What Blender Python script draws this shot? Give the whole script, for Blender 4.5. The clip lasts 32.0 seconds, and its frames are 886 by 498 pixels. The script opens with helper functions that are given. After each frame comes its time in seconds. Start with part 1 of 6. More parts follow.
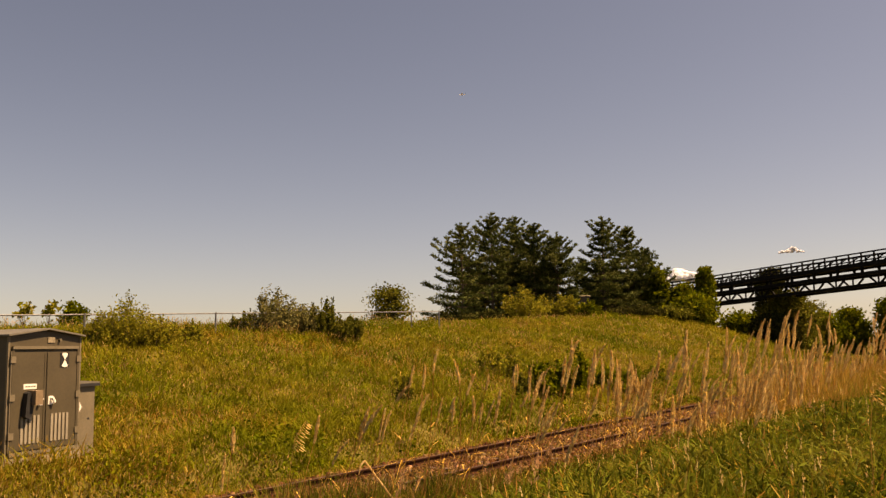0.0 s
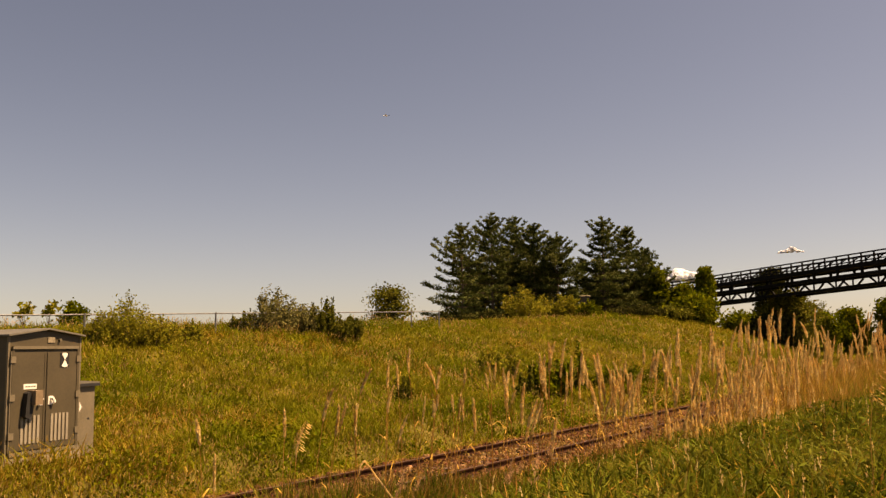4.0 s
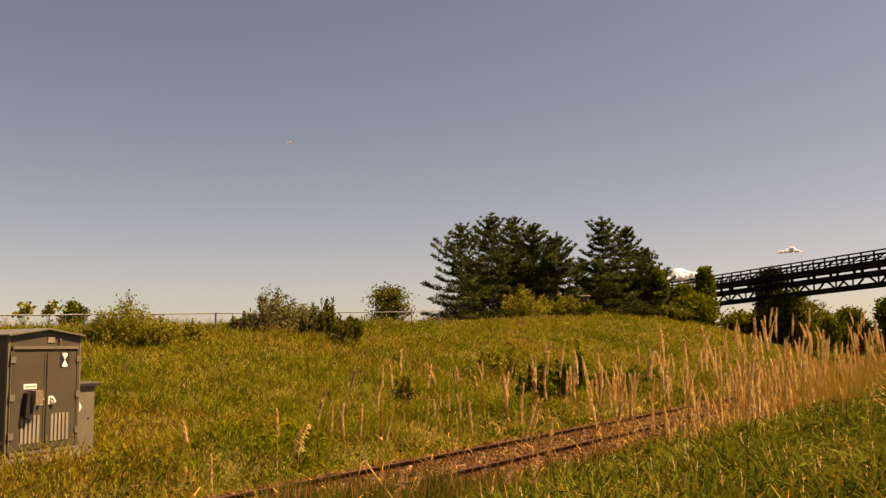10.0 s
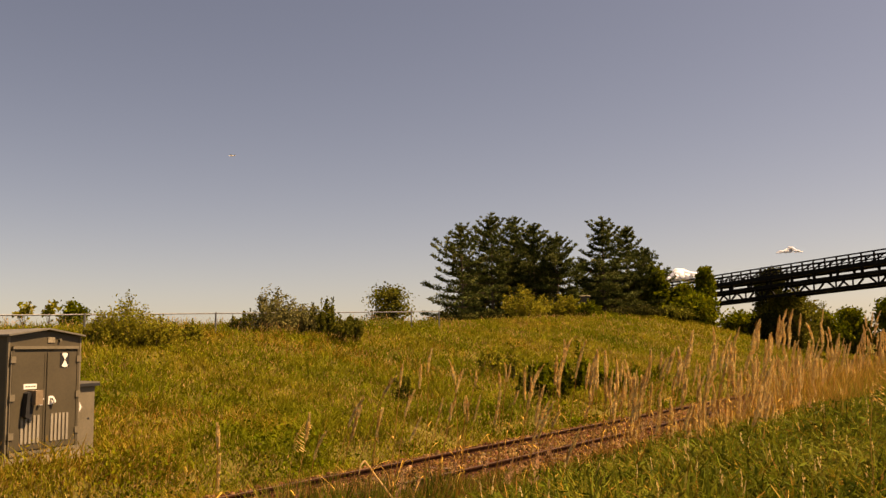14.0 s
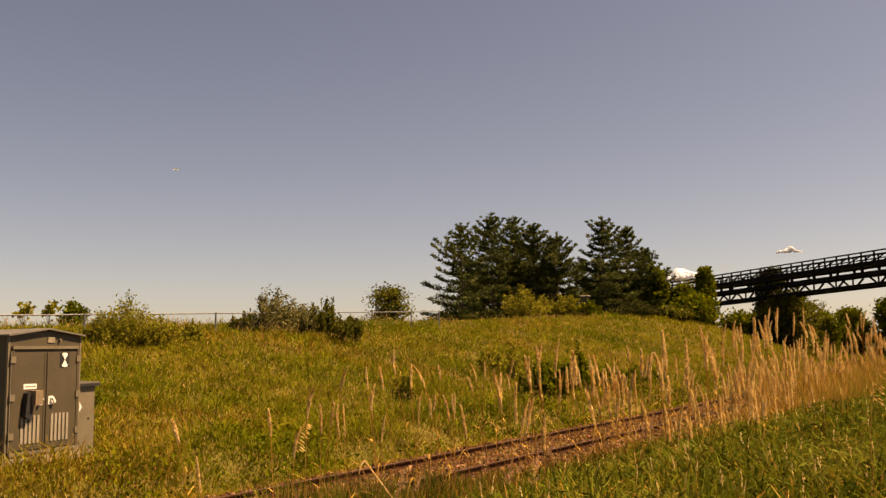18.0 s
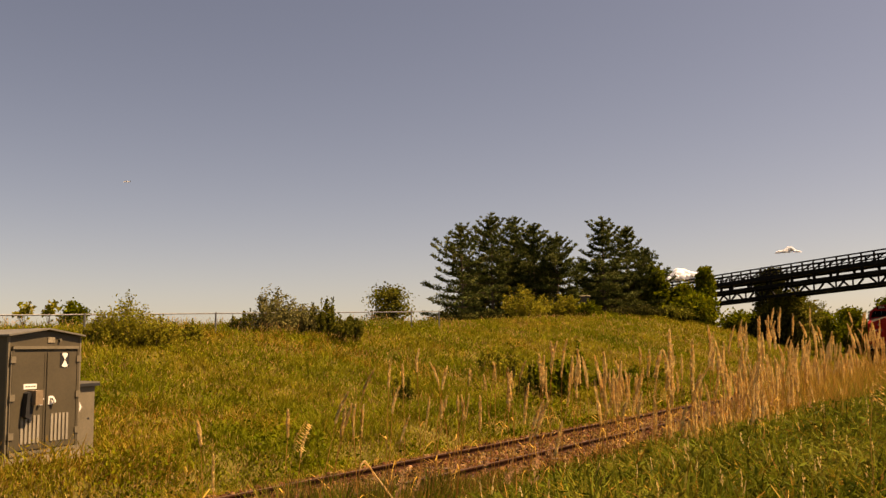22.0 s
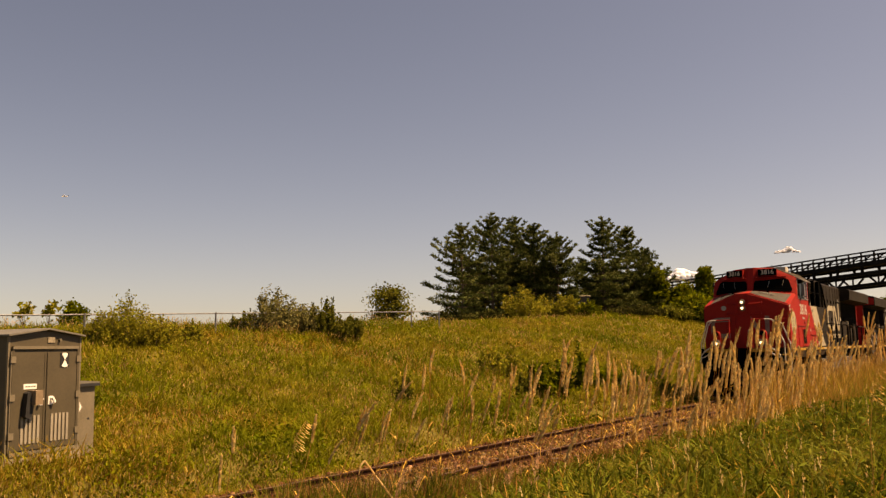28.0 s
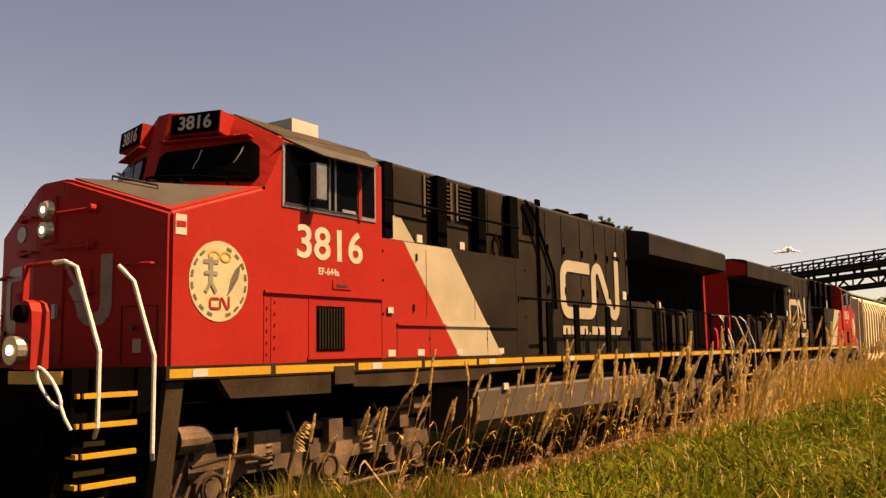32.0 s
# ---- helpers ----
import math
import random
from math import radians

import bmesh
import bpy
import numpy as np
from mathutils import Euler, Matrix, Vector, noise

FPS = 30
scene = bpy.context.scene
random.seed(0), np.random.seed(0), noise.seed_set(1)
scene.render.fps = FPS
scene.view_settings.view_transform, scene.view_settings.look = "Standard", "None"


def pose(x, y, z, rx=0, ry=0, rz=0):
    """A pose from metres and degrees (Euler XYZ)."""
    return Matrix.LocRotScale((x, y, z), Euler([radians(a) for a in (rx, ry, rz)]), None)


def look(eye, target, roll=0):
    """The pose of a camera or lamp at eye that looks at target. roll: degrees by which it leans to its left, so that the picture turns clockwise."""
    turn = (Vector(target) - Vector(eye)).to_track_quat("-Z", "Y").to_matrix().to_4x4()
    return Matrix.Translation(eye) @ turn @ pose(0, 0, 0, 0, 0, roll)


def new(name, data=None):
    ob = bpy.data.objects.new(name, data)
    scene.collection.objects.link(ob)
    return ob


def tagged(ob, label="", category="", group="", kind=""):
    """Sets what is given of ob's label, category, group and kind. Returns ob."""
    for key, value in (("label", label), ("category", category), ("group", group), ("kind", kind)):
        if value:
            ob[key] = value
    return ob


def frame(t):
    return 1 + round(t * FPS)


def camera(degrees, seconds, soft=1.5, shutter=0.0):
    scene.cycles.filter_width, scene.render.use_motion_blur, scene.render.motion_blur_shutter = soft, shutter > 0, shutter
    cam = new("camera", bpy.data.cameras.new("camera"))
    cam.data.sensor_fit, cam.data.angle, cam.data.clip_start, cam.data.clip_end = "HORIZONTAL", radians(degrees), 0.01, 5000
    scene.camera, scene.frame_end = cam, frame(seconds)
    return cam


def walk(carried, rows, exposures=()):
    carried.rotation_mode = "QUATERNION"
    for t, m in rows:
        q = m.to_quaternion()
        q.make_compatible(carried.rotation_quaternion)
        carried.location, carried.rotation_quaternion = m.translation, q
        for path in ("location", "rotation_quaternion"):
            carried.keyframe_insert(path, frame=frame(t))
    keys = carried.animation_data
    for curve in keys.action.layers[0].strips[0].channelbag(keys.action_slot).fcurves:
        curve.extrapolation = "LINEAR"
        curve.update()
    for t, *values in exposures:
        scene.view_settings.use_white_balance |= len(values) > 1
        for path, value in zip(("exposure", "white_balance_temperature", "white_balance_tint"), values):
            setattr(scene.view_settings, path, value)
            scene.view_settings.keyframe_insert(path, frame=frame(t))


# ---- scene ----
# Camera on a stand beside a single railway track; x runs along the track, y away from the camera, rail tops at z = 0.
TRACK_Y = 8.6135
NOSE_AT_END, SPEED, LAST = 5.598, 6.831, 32.0
EYE = (0.0, 0.0, 1.9472)
AIM = (EYE[0] + 8.2433513, EYE[1] + 5.5386144, EYE[2] + 1.1708581)
cam = camera(54.456, LAST, soft=1.4)
VIEW = look(EYE, AIM, -1.0272)
walk(cam, [(0.0, VIEW), (LAST, VIEW)], exposures=[(0.0, 1.3, 10800, 27), (30.5, 1.3, 10800, 27), (31.2, 1.34, 10800, 27), (LAST, 1.58, 10800, 27)])

# ---- light: clear afternoon sky, sun behind the camera to its right ----
SUN_ELEV, SUN_TO = radians(57), Vector((0.545, -0.839, 0)).normalized()
world = bpy.data.worlds.new("sky_world")
scene.world = world
world.use_nodes = True
wn = world.node_tree.nodes
sky = wn.new("ShaderNodeTexSky")
sky.sky_type, sky.sun_disc = "NISHITA", False
sky.sun_elevation, sky.sun_rotation = SUN_ELEV, math.atan2(SUN_TO.x, SUN_TO.y)
sky.air_density, sky.dust_density, sky.ozone_density = 0.72, 0.85, 1.0
world.node_tree.links.new(sky.outputs[0], wn["Background"].inputs[0])
wn["Background"].inputs[1].default_value = 0.05
sun_data = bpy.data.lights.new("sun", "SUN")
sun_data.energy, sun_data.angle, sun_data.color = 5.0, radians(0.53), (1.0, 0.87, 0.66)
sun = new("sun", sun_data)
to_sun = Vector((SUN_TO.x * math.cos(SUN_ELEV), SUN_TO.y * math.cos(SUN_ELEV), math.sin(SUN_ELEV)))
sun.matrix_world = look(to_sun * 60, (0, 0, 0))


# ---- materials ----
def mat(name, cols, scale=3.0, rough=0.8, metal=0.0, bump=0.0, bscale=30.0, per=None, vary=0.35, fine=0.25, emit=None, coat=0.0, through_light=0.0, spec=0.4):
    """Procedural surface: a ramp of colours over coarse noise, a fine noise over it, and variation per piece."""
    m = bpy.data.materials.new(name)
    m.use_nodes = True
    nt = m.node_tree
    N, L = nt.nodes, nt.links
    bsdf = N["Principled BSDF"]
    tc = N.new("ShaderNodeTexCoord")
    no = N.new("ShaderNodeTexNoise")
    no.inputs["Scale"].default_value, no.inputs["Detail"].default_value = scale, 5
    L.new(tc.outputs["Object"], no.inputs["Vector"])
    ramp = N.new("ShaderNodeValToRGB")
    el = ramp.color_ramp.elements
    while len(el) < len(cols):
        el.new(0.5)
    for i, c in enumerate(cols):
        el[i].position = 0.3 + 0.4 * i / max(1, len(cols) - 1)
        el[i].color = (*c, 1)
    L.new(no.outputs["Fac"], ramp.inputs["Fac"])
    col = ramp.outputs["Color"]
    n2 = N.new("ShaderNodeTexNoise")
    n2.inputs["Scale"].default_value, n2.inputs["Detail"].default_value = bscale, 4
    L.new(tc.outputs["Object"], n2.inputs["Vector"])
    mr = N.new("ShaderNodeMapRange")
    mr.inputs["From Min"].default_value, mr.inputs["From Max"].default_value = 0.25, 0.75
    mr.inputs["To Min"].default_value, mr.inputs["To Max"].default_value = 1 - fine, 1 + fine
    L.new(n2.outputs["Fac"], mr.inputs["Value"])
    hs = N.new("ShaderNodeHueSaturation")
    L.new(col, hs.inputs["Color"])
    val = mr.outputs["Result"]
    if per:
        src = N.new("ShaderNodeNewGeometry").outputs["Random Per Island"] if per == "island" else N.new("ShaderNodeObjectInfo").outputs["Random"]
        m2 = N.new("ShaderNodeMapRange")
        m2.inputs["To Min"].default_value, m2.inputs["To Max"].default_value = 1 - vary, 1 + vary
        L.new(src, m2.inputs["Value"])
        mul = N.new("ShaderNodeMath")
        mul.operation = "MULTIPLY"
        L.new(m2.outputs["Result"], mul.inputs[0])
        L.new(val, mul.inputs[1])
        val = mul.outputs["Value"]
        wn_ = N.new("ShaderNodeTexWhiteNoise")
        wn_.noise_dimensions = "1D"
        L.new(src, wn_.inputs["W"])
        m3 = N.new("ShaderNodeMapRange")
        m3.inputs["To Min"].default_value, m3.inputs["To Max"].default_value = 0.5 - 0.06 * vary, 0.5 + 0.05 * vary
        L.new(wn_.outputs["Value"], m3.inputs["Value"])
        L.new(m3.outputs["Result"], hs.inputs["Hue"])
    L.new(val, hs.inputs["Value"])
    L.new(hs.outputs["Color"], bsdf.inputs["Base Color"])
    bsdf.inputs["Roughness"].default_value, bsdf.inputs["Metallic"].default_value = rough, metal
    bsdf.inputs["Coat Weight"].default_value = coat
    bsdf.inputs["Specular IOR Level"].default_value = 0.02 if through_light else spec
    if bump:
        bp = N.new("ShaderNodeBump")
        bp.inputs["Strength"].default_value, bp.inputs["Distance"].default_value = bump, 0.02
        L.new(n2.outputs["Fac"], bp.inputs["Height"])
        L.new(bp.outputs["Normal"], bsdf.inputs["Normal"])
    if emit:
        bsdf.inputs["Emission Color"].default_value, bsdf.inputs["Emission Strength"].default_value = (*emit[0], 1), emit[1]
    if through_light:
        tr = N.new("ShaderNodeBsdfTranslucent")
        L.new(hs.outputs["Color"], tr.inputs["Color"])
        mix = N.new("ShaderNodeMixShader")
        mix.inputs[0].default_value = through_light
        L.new(bsdf.outputs[0], mix.inputs[1])
        L.new(tr.outputs[0], mix.inputs[2])
        L.new(mix.outputs[0], N["Material Output"].inputs["Surface"])
    return m


M_SOIL = mat("soil_and_thatch", [(0.06, 0.052, 0.014), (0.1, 0.082, 0.024), (0.13, 0.096, 0.038)], 0.6, 1.0, bump=0.8, bscale=9, spec=0.0)
M_BALLAST = mat("ballast_bed", [(0.03, 0.014, 0.005), (0.055, 0.028, 0.01), (0.09, 0.05, 0.02)], 2.5, 1.0, bump=1.0, bscale=22, fine=0.4, spec=0.0)
M_STONE = mat("ballast_stone", [(0.038, 0.018, 0.007), (0.086, 0.044, 0.017), (0.2, 0.127, 0.062)], 4, 0.95, bump=0.4, per="island", vary=0.6, spec=0.03)
M_TIE = mat("old_sleeper_wood", [(0.045, 0.024, 0.012), (0.085, 0.05, 0.027)], 6, 0.9, bump=0.6, bscale=40, per="object")
M_RAIL = mat("rusty_rail_steel", [(0.022, 0.008, 0.004), (0.045, 0.017, 0.008)], 5, 0.85, 0.0, bump=0.3, bscale=50, spec=0.08)
M_RAILTOP = mat("worn_rail_head", [(0.05, 0.026, 0.016), (0.09, 0.05, 0.033)], 8, 0.6, 0.25, spec=0.15)
M_GRASS_HILL = mat("hill_grass", [(0.085, 0.103, 0.009), (0.132, 0.14, 0.012), (0.182, 0.163, 0.018), (0.215, 0.165, 0.027)], 0.2, 0.75, per="island", vary=0.26, bscale=1.3, through_light=0.34)
M_GRASS_NEAR = mat("near_grass", [(0.047, 0.062, 0.007), (0.091, 0.104, 0.011), (0.16, 0.155, 0.023)], 0.8, 0.5, per="island", vary=0.55, bscale=4, through_light=0.35)
M_GRASS_RUST = mat("rusty_grass", [(0.16, 0.108, 0.012), (0.205, 0.13, 0.018), (0.24, 0.152, 0.028)], 0.5, 0.8, per="island", vary=0.4, bscale=2.0, through_light=0.3)
M_STRAW = mat("dry_straw", [(0.25, 0.14, 0.026), (0.35, 0.21, 0.05), (0.44, 0.285, 0.08)], 3, 0.8, per="island", vary=0.35, through_light=0.25)
M_REED = mat("ripe_reed_plume", [(0.6, 0.4, 0.15), (0.71, 0.52, 0.225), (0.79, 0.62, 0.31)], 5, 0.8, per="island", vary=0.28, through_light=0.4)
M_PANICLE = mat("pinkish_panicle", [(0.36, 0.2, 0.1), (0.48, 0.29, 0.16)], 6, 0.8, per="island", vary=0.3, through_light=0.3)
M_DOCK = mat("red_brown_weed", [(0.13, 0.066, 0.017), (0.19, 0.105, 0.03), (0.27, 0.165, 0.055)], 1.5, 0.85, per="island", vary=0.4, through_light=0.25)
M_PINE = mat("pine_needles", [(0.034, 0.047, 0.013), (0.06, 0.075, 0.021), (0.125, 0.138, 0.045)], 0.6, 0.6, per="island", vary=0.55, through_light=0.15)
M_LEAF = mat("broad_leaves", [(0.055, 0.072, 0.005), (0.085, 0.1, 0.006), (0.125, 0.13, 0.010)], 0.8, 0.85, per="island", vary=0.5, through_light=0.3)
M_LEAF_YELLOW = mat("yellow_green_leaves", [(0.13, 0.132, 0.016), (0.185, 0.172, 0.022), (0.24, 0.2, 0.03)], 0.9, 0.85, per="island", vary=0.4, through_light=0.38)
M_LEAF_OLIVE = mat("olive_leaves", [(0.06, 0.066, 0.010), (0.095, 0.096, 0.014), (0.14, 0.128, 0.02)], 0.9, 0.85, per="island", vary=0.45, through_light=0.3)
# dark foliage; also holds shade among and under trees in its colour
M_LEAF_DARK = mat("dark_and_shaded_leaves", [(0.022, 0.024, 0.006), (0.036, 0.038, 0.009), (0.06, 0.056, 0.015)], 0.9, 0.85, per="island", vary=0.5, through_light=0.2)
M_LEAF_GREY = mat("grey_olive_leaves", [(0.11, 0.104, 0.035), (0.16, 0.148, 0.052), (0.21, 0.19, 0.075)], 0.9, 0.85, per="island", vary=0.4, through_light=0.35)
M_HAZE = mat("ripe_grass_seed", [(0.25, 0.16, 0.045), (0.32, 0.21, 0.07), (0.38, 0.26, 0.1)], 1.5, 0.85, per="island", vary=0.35, through_light=0.4)
M_BARK = mat("bark", [(0.05, 0.035, 0.025), (0.11, 0.08, 0.055)], 4, 0.95, bump=0.8, bscale=25)
M_GALV = mat("galvanised_steel", [(0.10, 0.10, 0.10), (0.17, 0.17, 0.17)], 4, 0.5, 0.6)
M_TRUSS = mat("dark_painted_steel", [(0.004, 0.004, 0.004), (0.009, 0.0085, 0.008)], 2, 0.7, spec=0.1)
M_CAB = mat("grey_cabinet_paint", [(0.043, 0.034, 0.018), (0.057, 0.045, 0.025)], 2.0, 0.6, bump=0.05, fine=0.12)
M_CAB_ROOF = mat("pale_cabinet_roof", [(0.085, 0.078, 0.062), (0.12, 0.11, 0.088)], 3, 0.6, fine=0.15)
M_CAB_SMALL = mat("aged_aluminium", [(0.115, 0.096, 0.063), (0.155, 0.13, 0.09)], 3, 0.55, 0.2, fine=0.15)
M_SLAT = mat("pale_vent_slat", [(0.17, 0.15, 0.115), (0.23, 0.205, 0.16)], 4, 0.6, fine=0.15)
M_WHITE = mat("white_paint", [(0.6, 0.58, 0.54), (0.68, 0.66, 0.62)], 6, 0.6, fine=0.06)
M_BLACK = mat("black_paint", [(0.008, 0.008, 0.008), (0.014, 0.014, 0.014)], 6, 0.6)
M_CONCRETE = mat("concrete", [(0.13, 0.11, 0.075), (0.2, 0.17, 0.12)], 5, 0.9, bump=0.4)
M_TAN = mat("tan_metal", [(0.14, 0.1, 0.06), (0.19, 0.135, 0.085)], 5, 0.6)
M_CLOUD = mat("cloud", [(0.9, 0.92, 0.97), (0.93, 0.95, 0.99)], 0.01, 1.0, fine=0.02, through_light=0.5)


# ---- builders ----
def part(name, bm, material, parent=None, label="", bevel=0.0):
    if bevel:
        bmesh.ops.bevel(bm, geom=[e for e in bm.edges if e.is_manifold and e.calc_face_angle(0) > 0.5], offset=bevel, segments=1, affect="EDGES", clamp_overlap=True)
    bmesh.ops.recalc_face_normals(bm, faces=bm.faces)
    me = bpy.data.meshes.new(name)
    bm.to_mesh(me)
    bm.free()
    me.materials.append(material)
    ob = new(name, me)
    ob.parent = parent
    if label:
        ob["label"] = label
    return ob


def thing(name, m, label, category, group="", kind=""):
    ob = new(name)
    ob.empty_display_size = 0.2
    ob.matrix_basis = m
    return tagged(ob, label, category, group, kind)


def box(bm, x0, x1, y0, y1, z0, z1):
    vs = [bm.verts.new((x, y, z)) for x in (x0, x1) for y in (y0, y1) for z in (z0, z1)]
    for f in ((0, 1, 3, 2), (4, 6, 7, 5), (0, 4, 5, 1), (2, 3, 7, 6), (0, 2, 6, 4), (1, 5, 7, 3)):
        bm.faces.new([vs[i] for i in f])
    return bm


def bx(*a):
    return box(bmesh.new(), *a)


def prism(profile, lo, hi, axis="y", bm=None):
    """A closed profile swept from lo to hi: in xz along y, in yz along x, or in xy along z."""
    bm = bm or bmesh.new()
    put = {"y": lambda a, b, c: (a, c, b), "x": lambda a, b, c: (c, a, b), "z": lambda a, b, c: (a, b, c)}[axis]
    lo_v = [bm.verts.new(put(a, b, lo)) for a, b in profile]
    hi_v = [bm.verts.new(put(a, b, hi)) for a, b in profile]
    n = len(profile)
    bm.faces.new(lo_v)
    bm.faces.new(hi_v[::-1])
    for i in range(n):
        bm.faces.new((lo_v[i], hi_v[i], hi_v[(i + 1) % n], lo_v[(i + 1) % n]))
    return bm


def tube(bm, pts, r, n=8, r2=None):
    """A round bar through the points, tapering from r to r2."""
    pts = [Vector(p) for p in pts]
    r2 = r if r2 is None else r2
    rings = []
    for i, p in enumerate(pts):
        d = (pts[min(i + 1, len(pts) - 1)] - pts[max(i - 1, 0)]).normalized()
        a = d.orthogonal().normalized()
        b = d.cross(a)
        k = r + (r2 - r) * i / (len(pts) - 1)
        rings.append([bm.verts.new(p + (a * math.cos(t) + b * math.sin(t)) * k) for t in [2 * math.pi * j / n for j in range(n)]])
        if i:
            # match the ring's start to the ring before it
            q = min(range(n), key=lambda s: (rings[-1][s].co - rings[-2][0].co - (p - pts[i - 1])).length)
            rings[-1] = rings[-1][q:] + rings[-1][:q]
    for u, v in zip(rings, rings[1:]):
        for j in range(n):
            bm.faces.new((u[j], u[(j + 1) % n], v[(j + 1) % n], v[j]))
    bm.faces.new(rings[0][::-1])
    bm.faces.new(rings[-1])
    return bm


def rod(a, b, r, n=8):
    return tube(bmesh.new(), [a, b], r, n)


def raw(name, co, quads, material, parent=None):
    """A mesh from arrays of corners and four-cornered faces."""
    me = bpy.data.meshes.new(name)
    co, quads = np.asarray(co, np.float32).reshape(-1, 3), np.asarray(quads, np.int32).reshape(-1, 4)
    me.vertices.add(len(co))
    me.vertices.foreach_set("co", co.ravel())
    me.loops.add(quads.size)
    me.loops.foreach_set("vertex_index", quads.ravel())
    me.polygons.add(len(quads))
    me.polygons.foreach_set("loop_start", np.arange(len(quads), dtype=np.int32) * 4)
    me.update(calc_edges=True)
    me.materials.append(material)
    ob = new(name, me)
    ob.parent = parent
    return ob


def blade_arrays(pos, height, width, lean, rng, seg=3, droop=0.35):
    """Grass blades: narrow strips that lean and droop. Returns corners and faces."""
    n = len(pos)
    turn = rng.uniform(0, 2 * math.pi, n)
    side = np.stack([np.cos(turn), np.sin(turn), np.zeros(n)], 1)
    ang = rng.uniform(0, 2 * math.pi, n)
    out = np.stack([np.cos(ang), np.sin(ang), np.zeros(n)], 1) * (lean * height)[:, None]
    rows = []
    for k in range(seg + 1):
        s = k / seg
        c = pos + out * (s ** 2)[..., None] if False else pos + out * (s * s)
        c = c + np.stack([np.zeros(n), np.zeros(n), height * (s - droop * lean * s * s)], 1)
        w = (width * (1 - 0.85 * s ** 1.6) * 0.5)[:, None] * side
        rows += [c - w, c + w]
    co = np.stack(rows, 1)
    base = (np.arange(n) * (2 * seg + 2))[:, None, None]
    q = np.array([[2 * k, 2 * k + 1, 2 * k + 3, 2 * k + 2] for k in range(seg)])[None]
    return co.reshape(-1, 3), (base + q).reshape(-1, 4)


def leaf_arrays(centre, size, rng, stretch=1.6, axis=None):
    """Leaves: small pointed quads turned at random, or stretched along given axes."""
    n = len(centre)
    a = rng.normal(size=(n, 3)) if axis is None else axis + rng.normal(size=(n, 3)) * 0.35
    a /= np.linalg.norm(a, axis=1)[:, None]
    b = np.cross(a, rng.normal(size=(n, 3)))
    b /= np.linalg.norm(b, axis=1)[:, None]
    s = np.broadcast_to(size, n)[:, None] * rng.uniform(0.6, 1.3, (n, 1))
    co = np.stack([centre - a * s * stretch * 0.5, centre + b * s * 0.5, centre + a * s * stretch * 0.5, centre - b * s * 0.5], 1)
    return co.reshape(-1, 3), np.arange(4 * n).reshape(-1, 4)


def join_arrays(parts_):
    cos, qs, k = [], [], 0
    for co, q in parts_:
        cos.append(co)
        qs.append(q + k)
        k += len(co)
    return np.concatenate(cos), np.concatenate(qs)


def smooth01(a, b, v):
    t = np.clip((v - a) / (b - a), 0, 1)
    return t * t * (3 - 2 * t)


# ---- ground: track bed, near bank, long grassy hill beyond the track ----
CREST_X = (-60, 0, 17, 21, 27, 37, 43, 50, 62, 68, 77, 85, 95, 108, 130, 200)
CREST_Z = (2.5, 2.75, 3.05, 3.18, 3.3, 3.63, 3.64, 3.92, 4.36, 4.88, 5.0, 4.3, 2.7, 1.4, 0.4, 0.0)


def ground_z(x, y):
    x, y = np.asarray(x, float), np.asarray(y, float)
    crest = np.interp(x, CREST_X, CREST_Z)
    hill = 0.54 * smooth01(11.0, 12.7, y) * smooth01(-0.1, 1.2, crest) + np.maximum(crest - 0.54, 0) * smooth01(13.2, 29.5, y) ** 0.85
    hill = hill * (1 - 0.55 * smooth01(36, 120, y))
    bed = -0.23 - 0.17 * smooth01(10.1, 11.0, y) + 0.17 * smooth01(11.0, 11.9, y)
    bank = 0.50 * smooth01(6.6, 3.2, y) + 0.08 * smooth01(1, -8, y)
    rough = 0.05 * np.sin(x * 0.9 + y * 0.6) * np.sin(y * 0.8 - x * 0.35) * (1 - smooth01(5.0, 6.8, y) * (1 - smooth01(10.6, 12, y)))
    return bed + bank + hill + rough


def build_ground():
    xs = np.concatenate([np.linspace(-1500, -60, 10), np.arange(-50, 140, 0.8), np.linspace(145, 400, 30), np.linspace(450, 3000, 10)])
    ys = np.concatenate([np.linspace(-1500, -40, 10), np.arange(-30, 48, 0.55), np.linspace(50, 140, 25), np.linspace(160, 3000, 12)])
    X, Y = np.meshgrid(xs, ys, indexing="ij")
    co = np.stack([X, Y, ground_z(X, Y)], -1).reshape(-1, 3)
    ny = len(ys)
    i, j = np.meshgrid(np.arange(len(xs) - 1), np.arange(ny - 1), indexing="ij")
    a = (i * ny + j).ravel()
    ob = raw("ground", co, np.stack([a, a + ny, a + ny + 1, a + 1], 1), M_SOIL)
    ob.data.polygons.foreach_set("use_smooth", np.ones(len(ob.data.polygons), bool))
    tagged(ob, "brown soil and thatch under a grassy railway embankment", "ground", kind="structure")


build_ground()


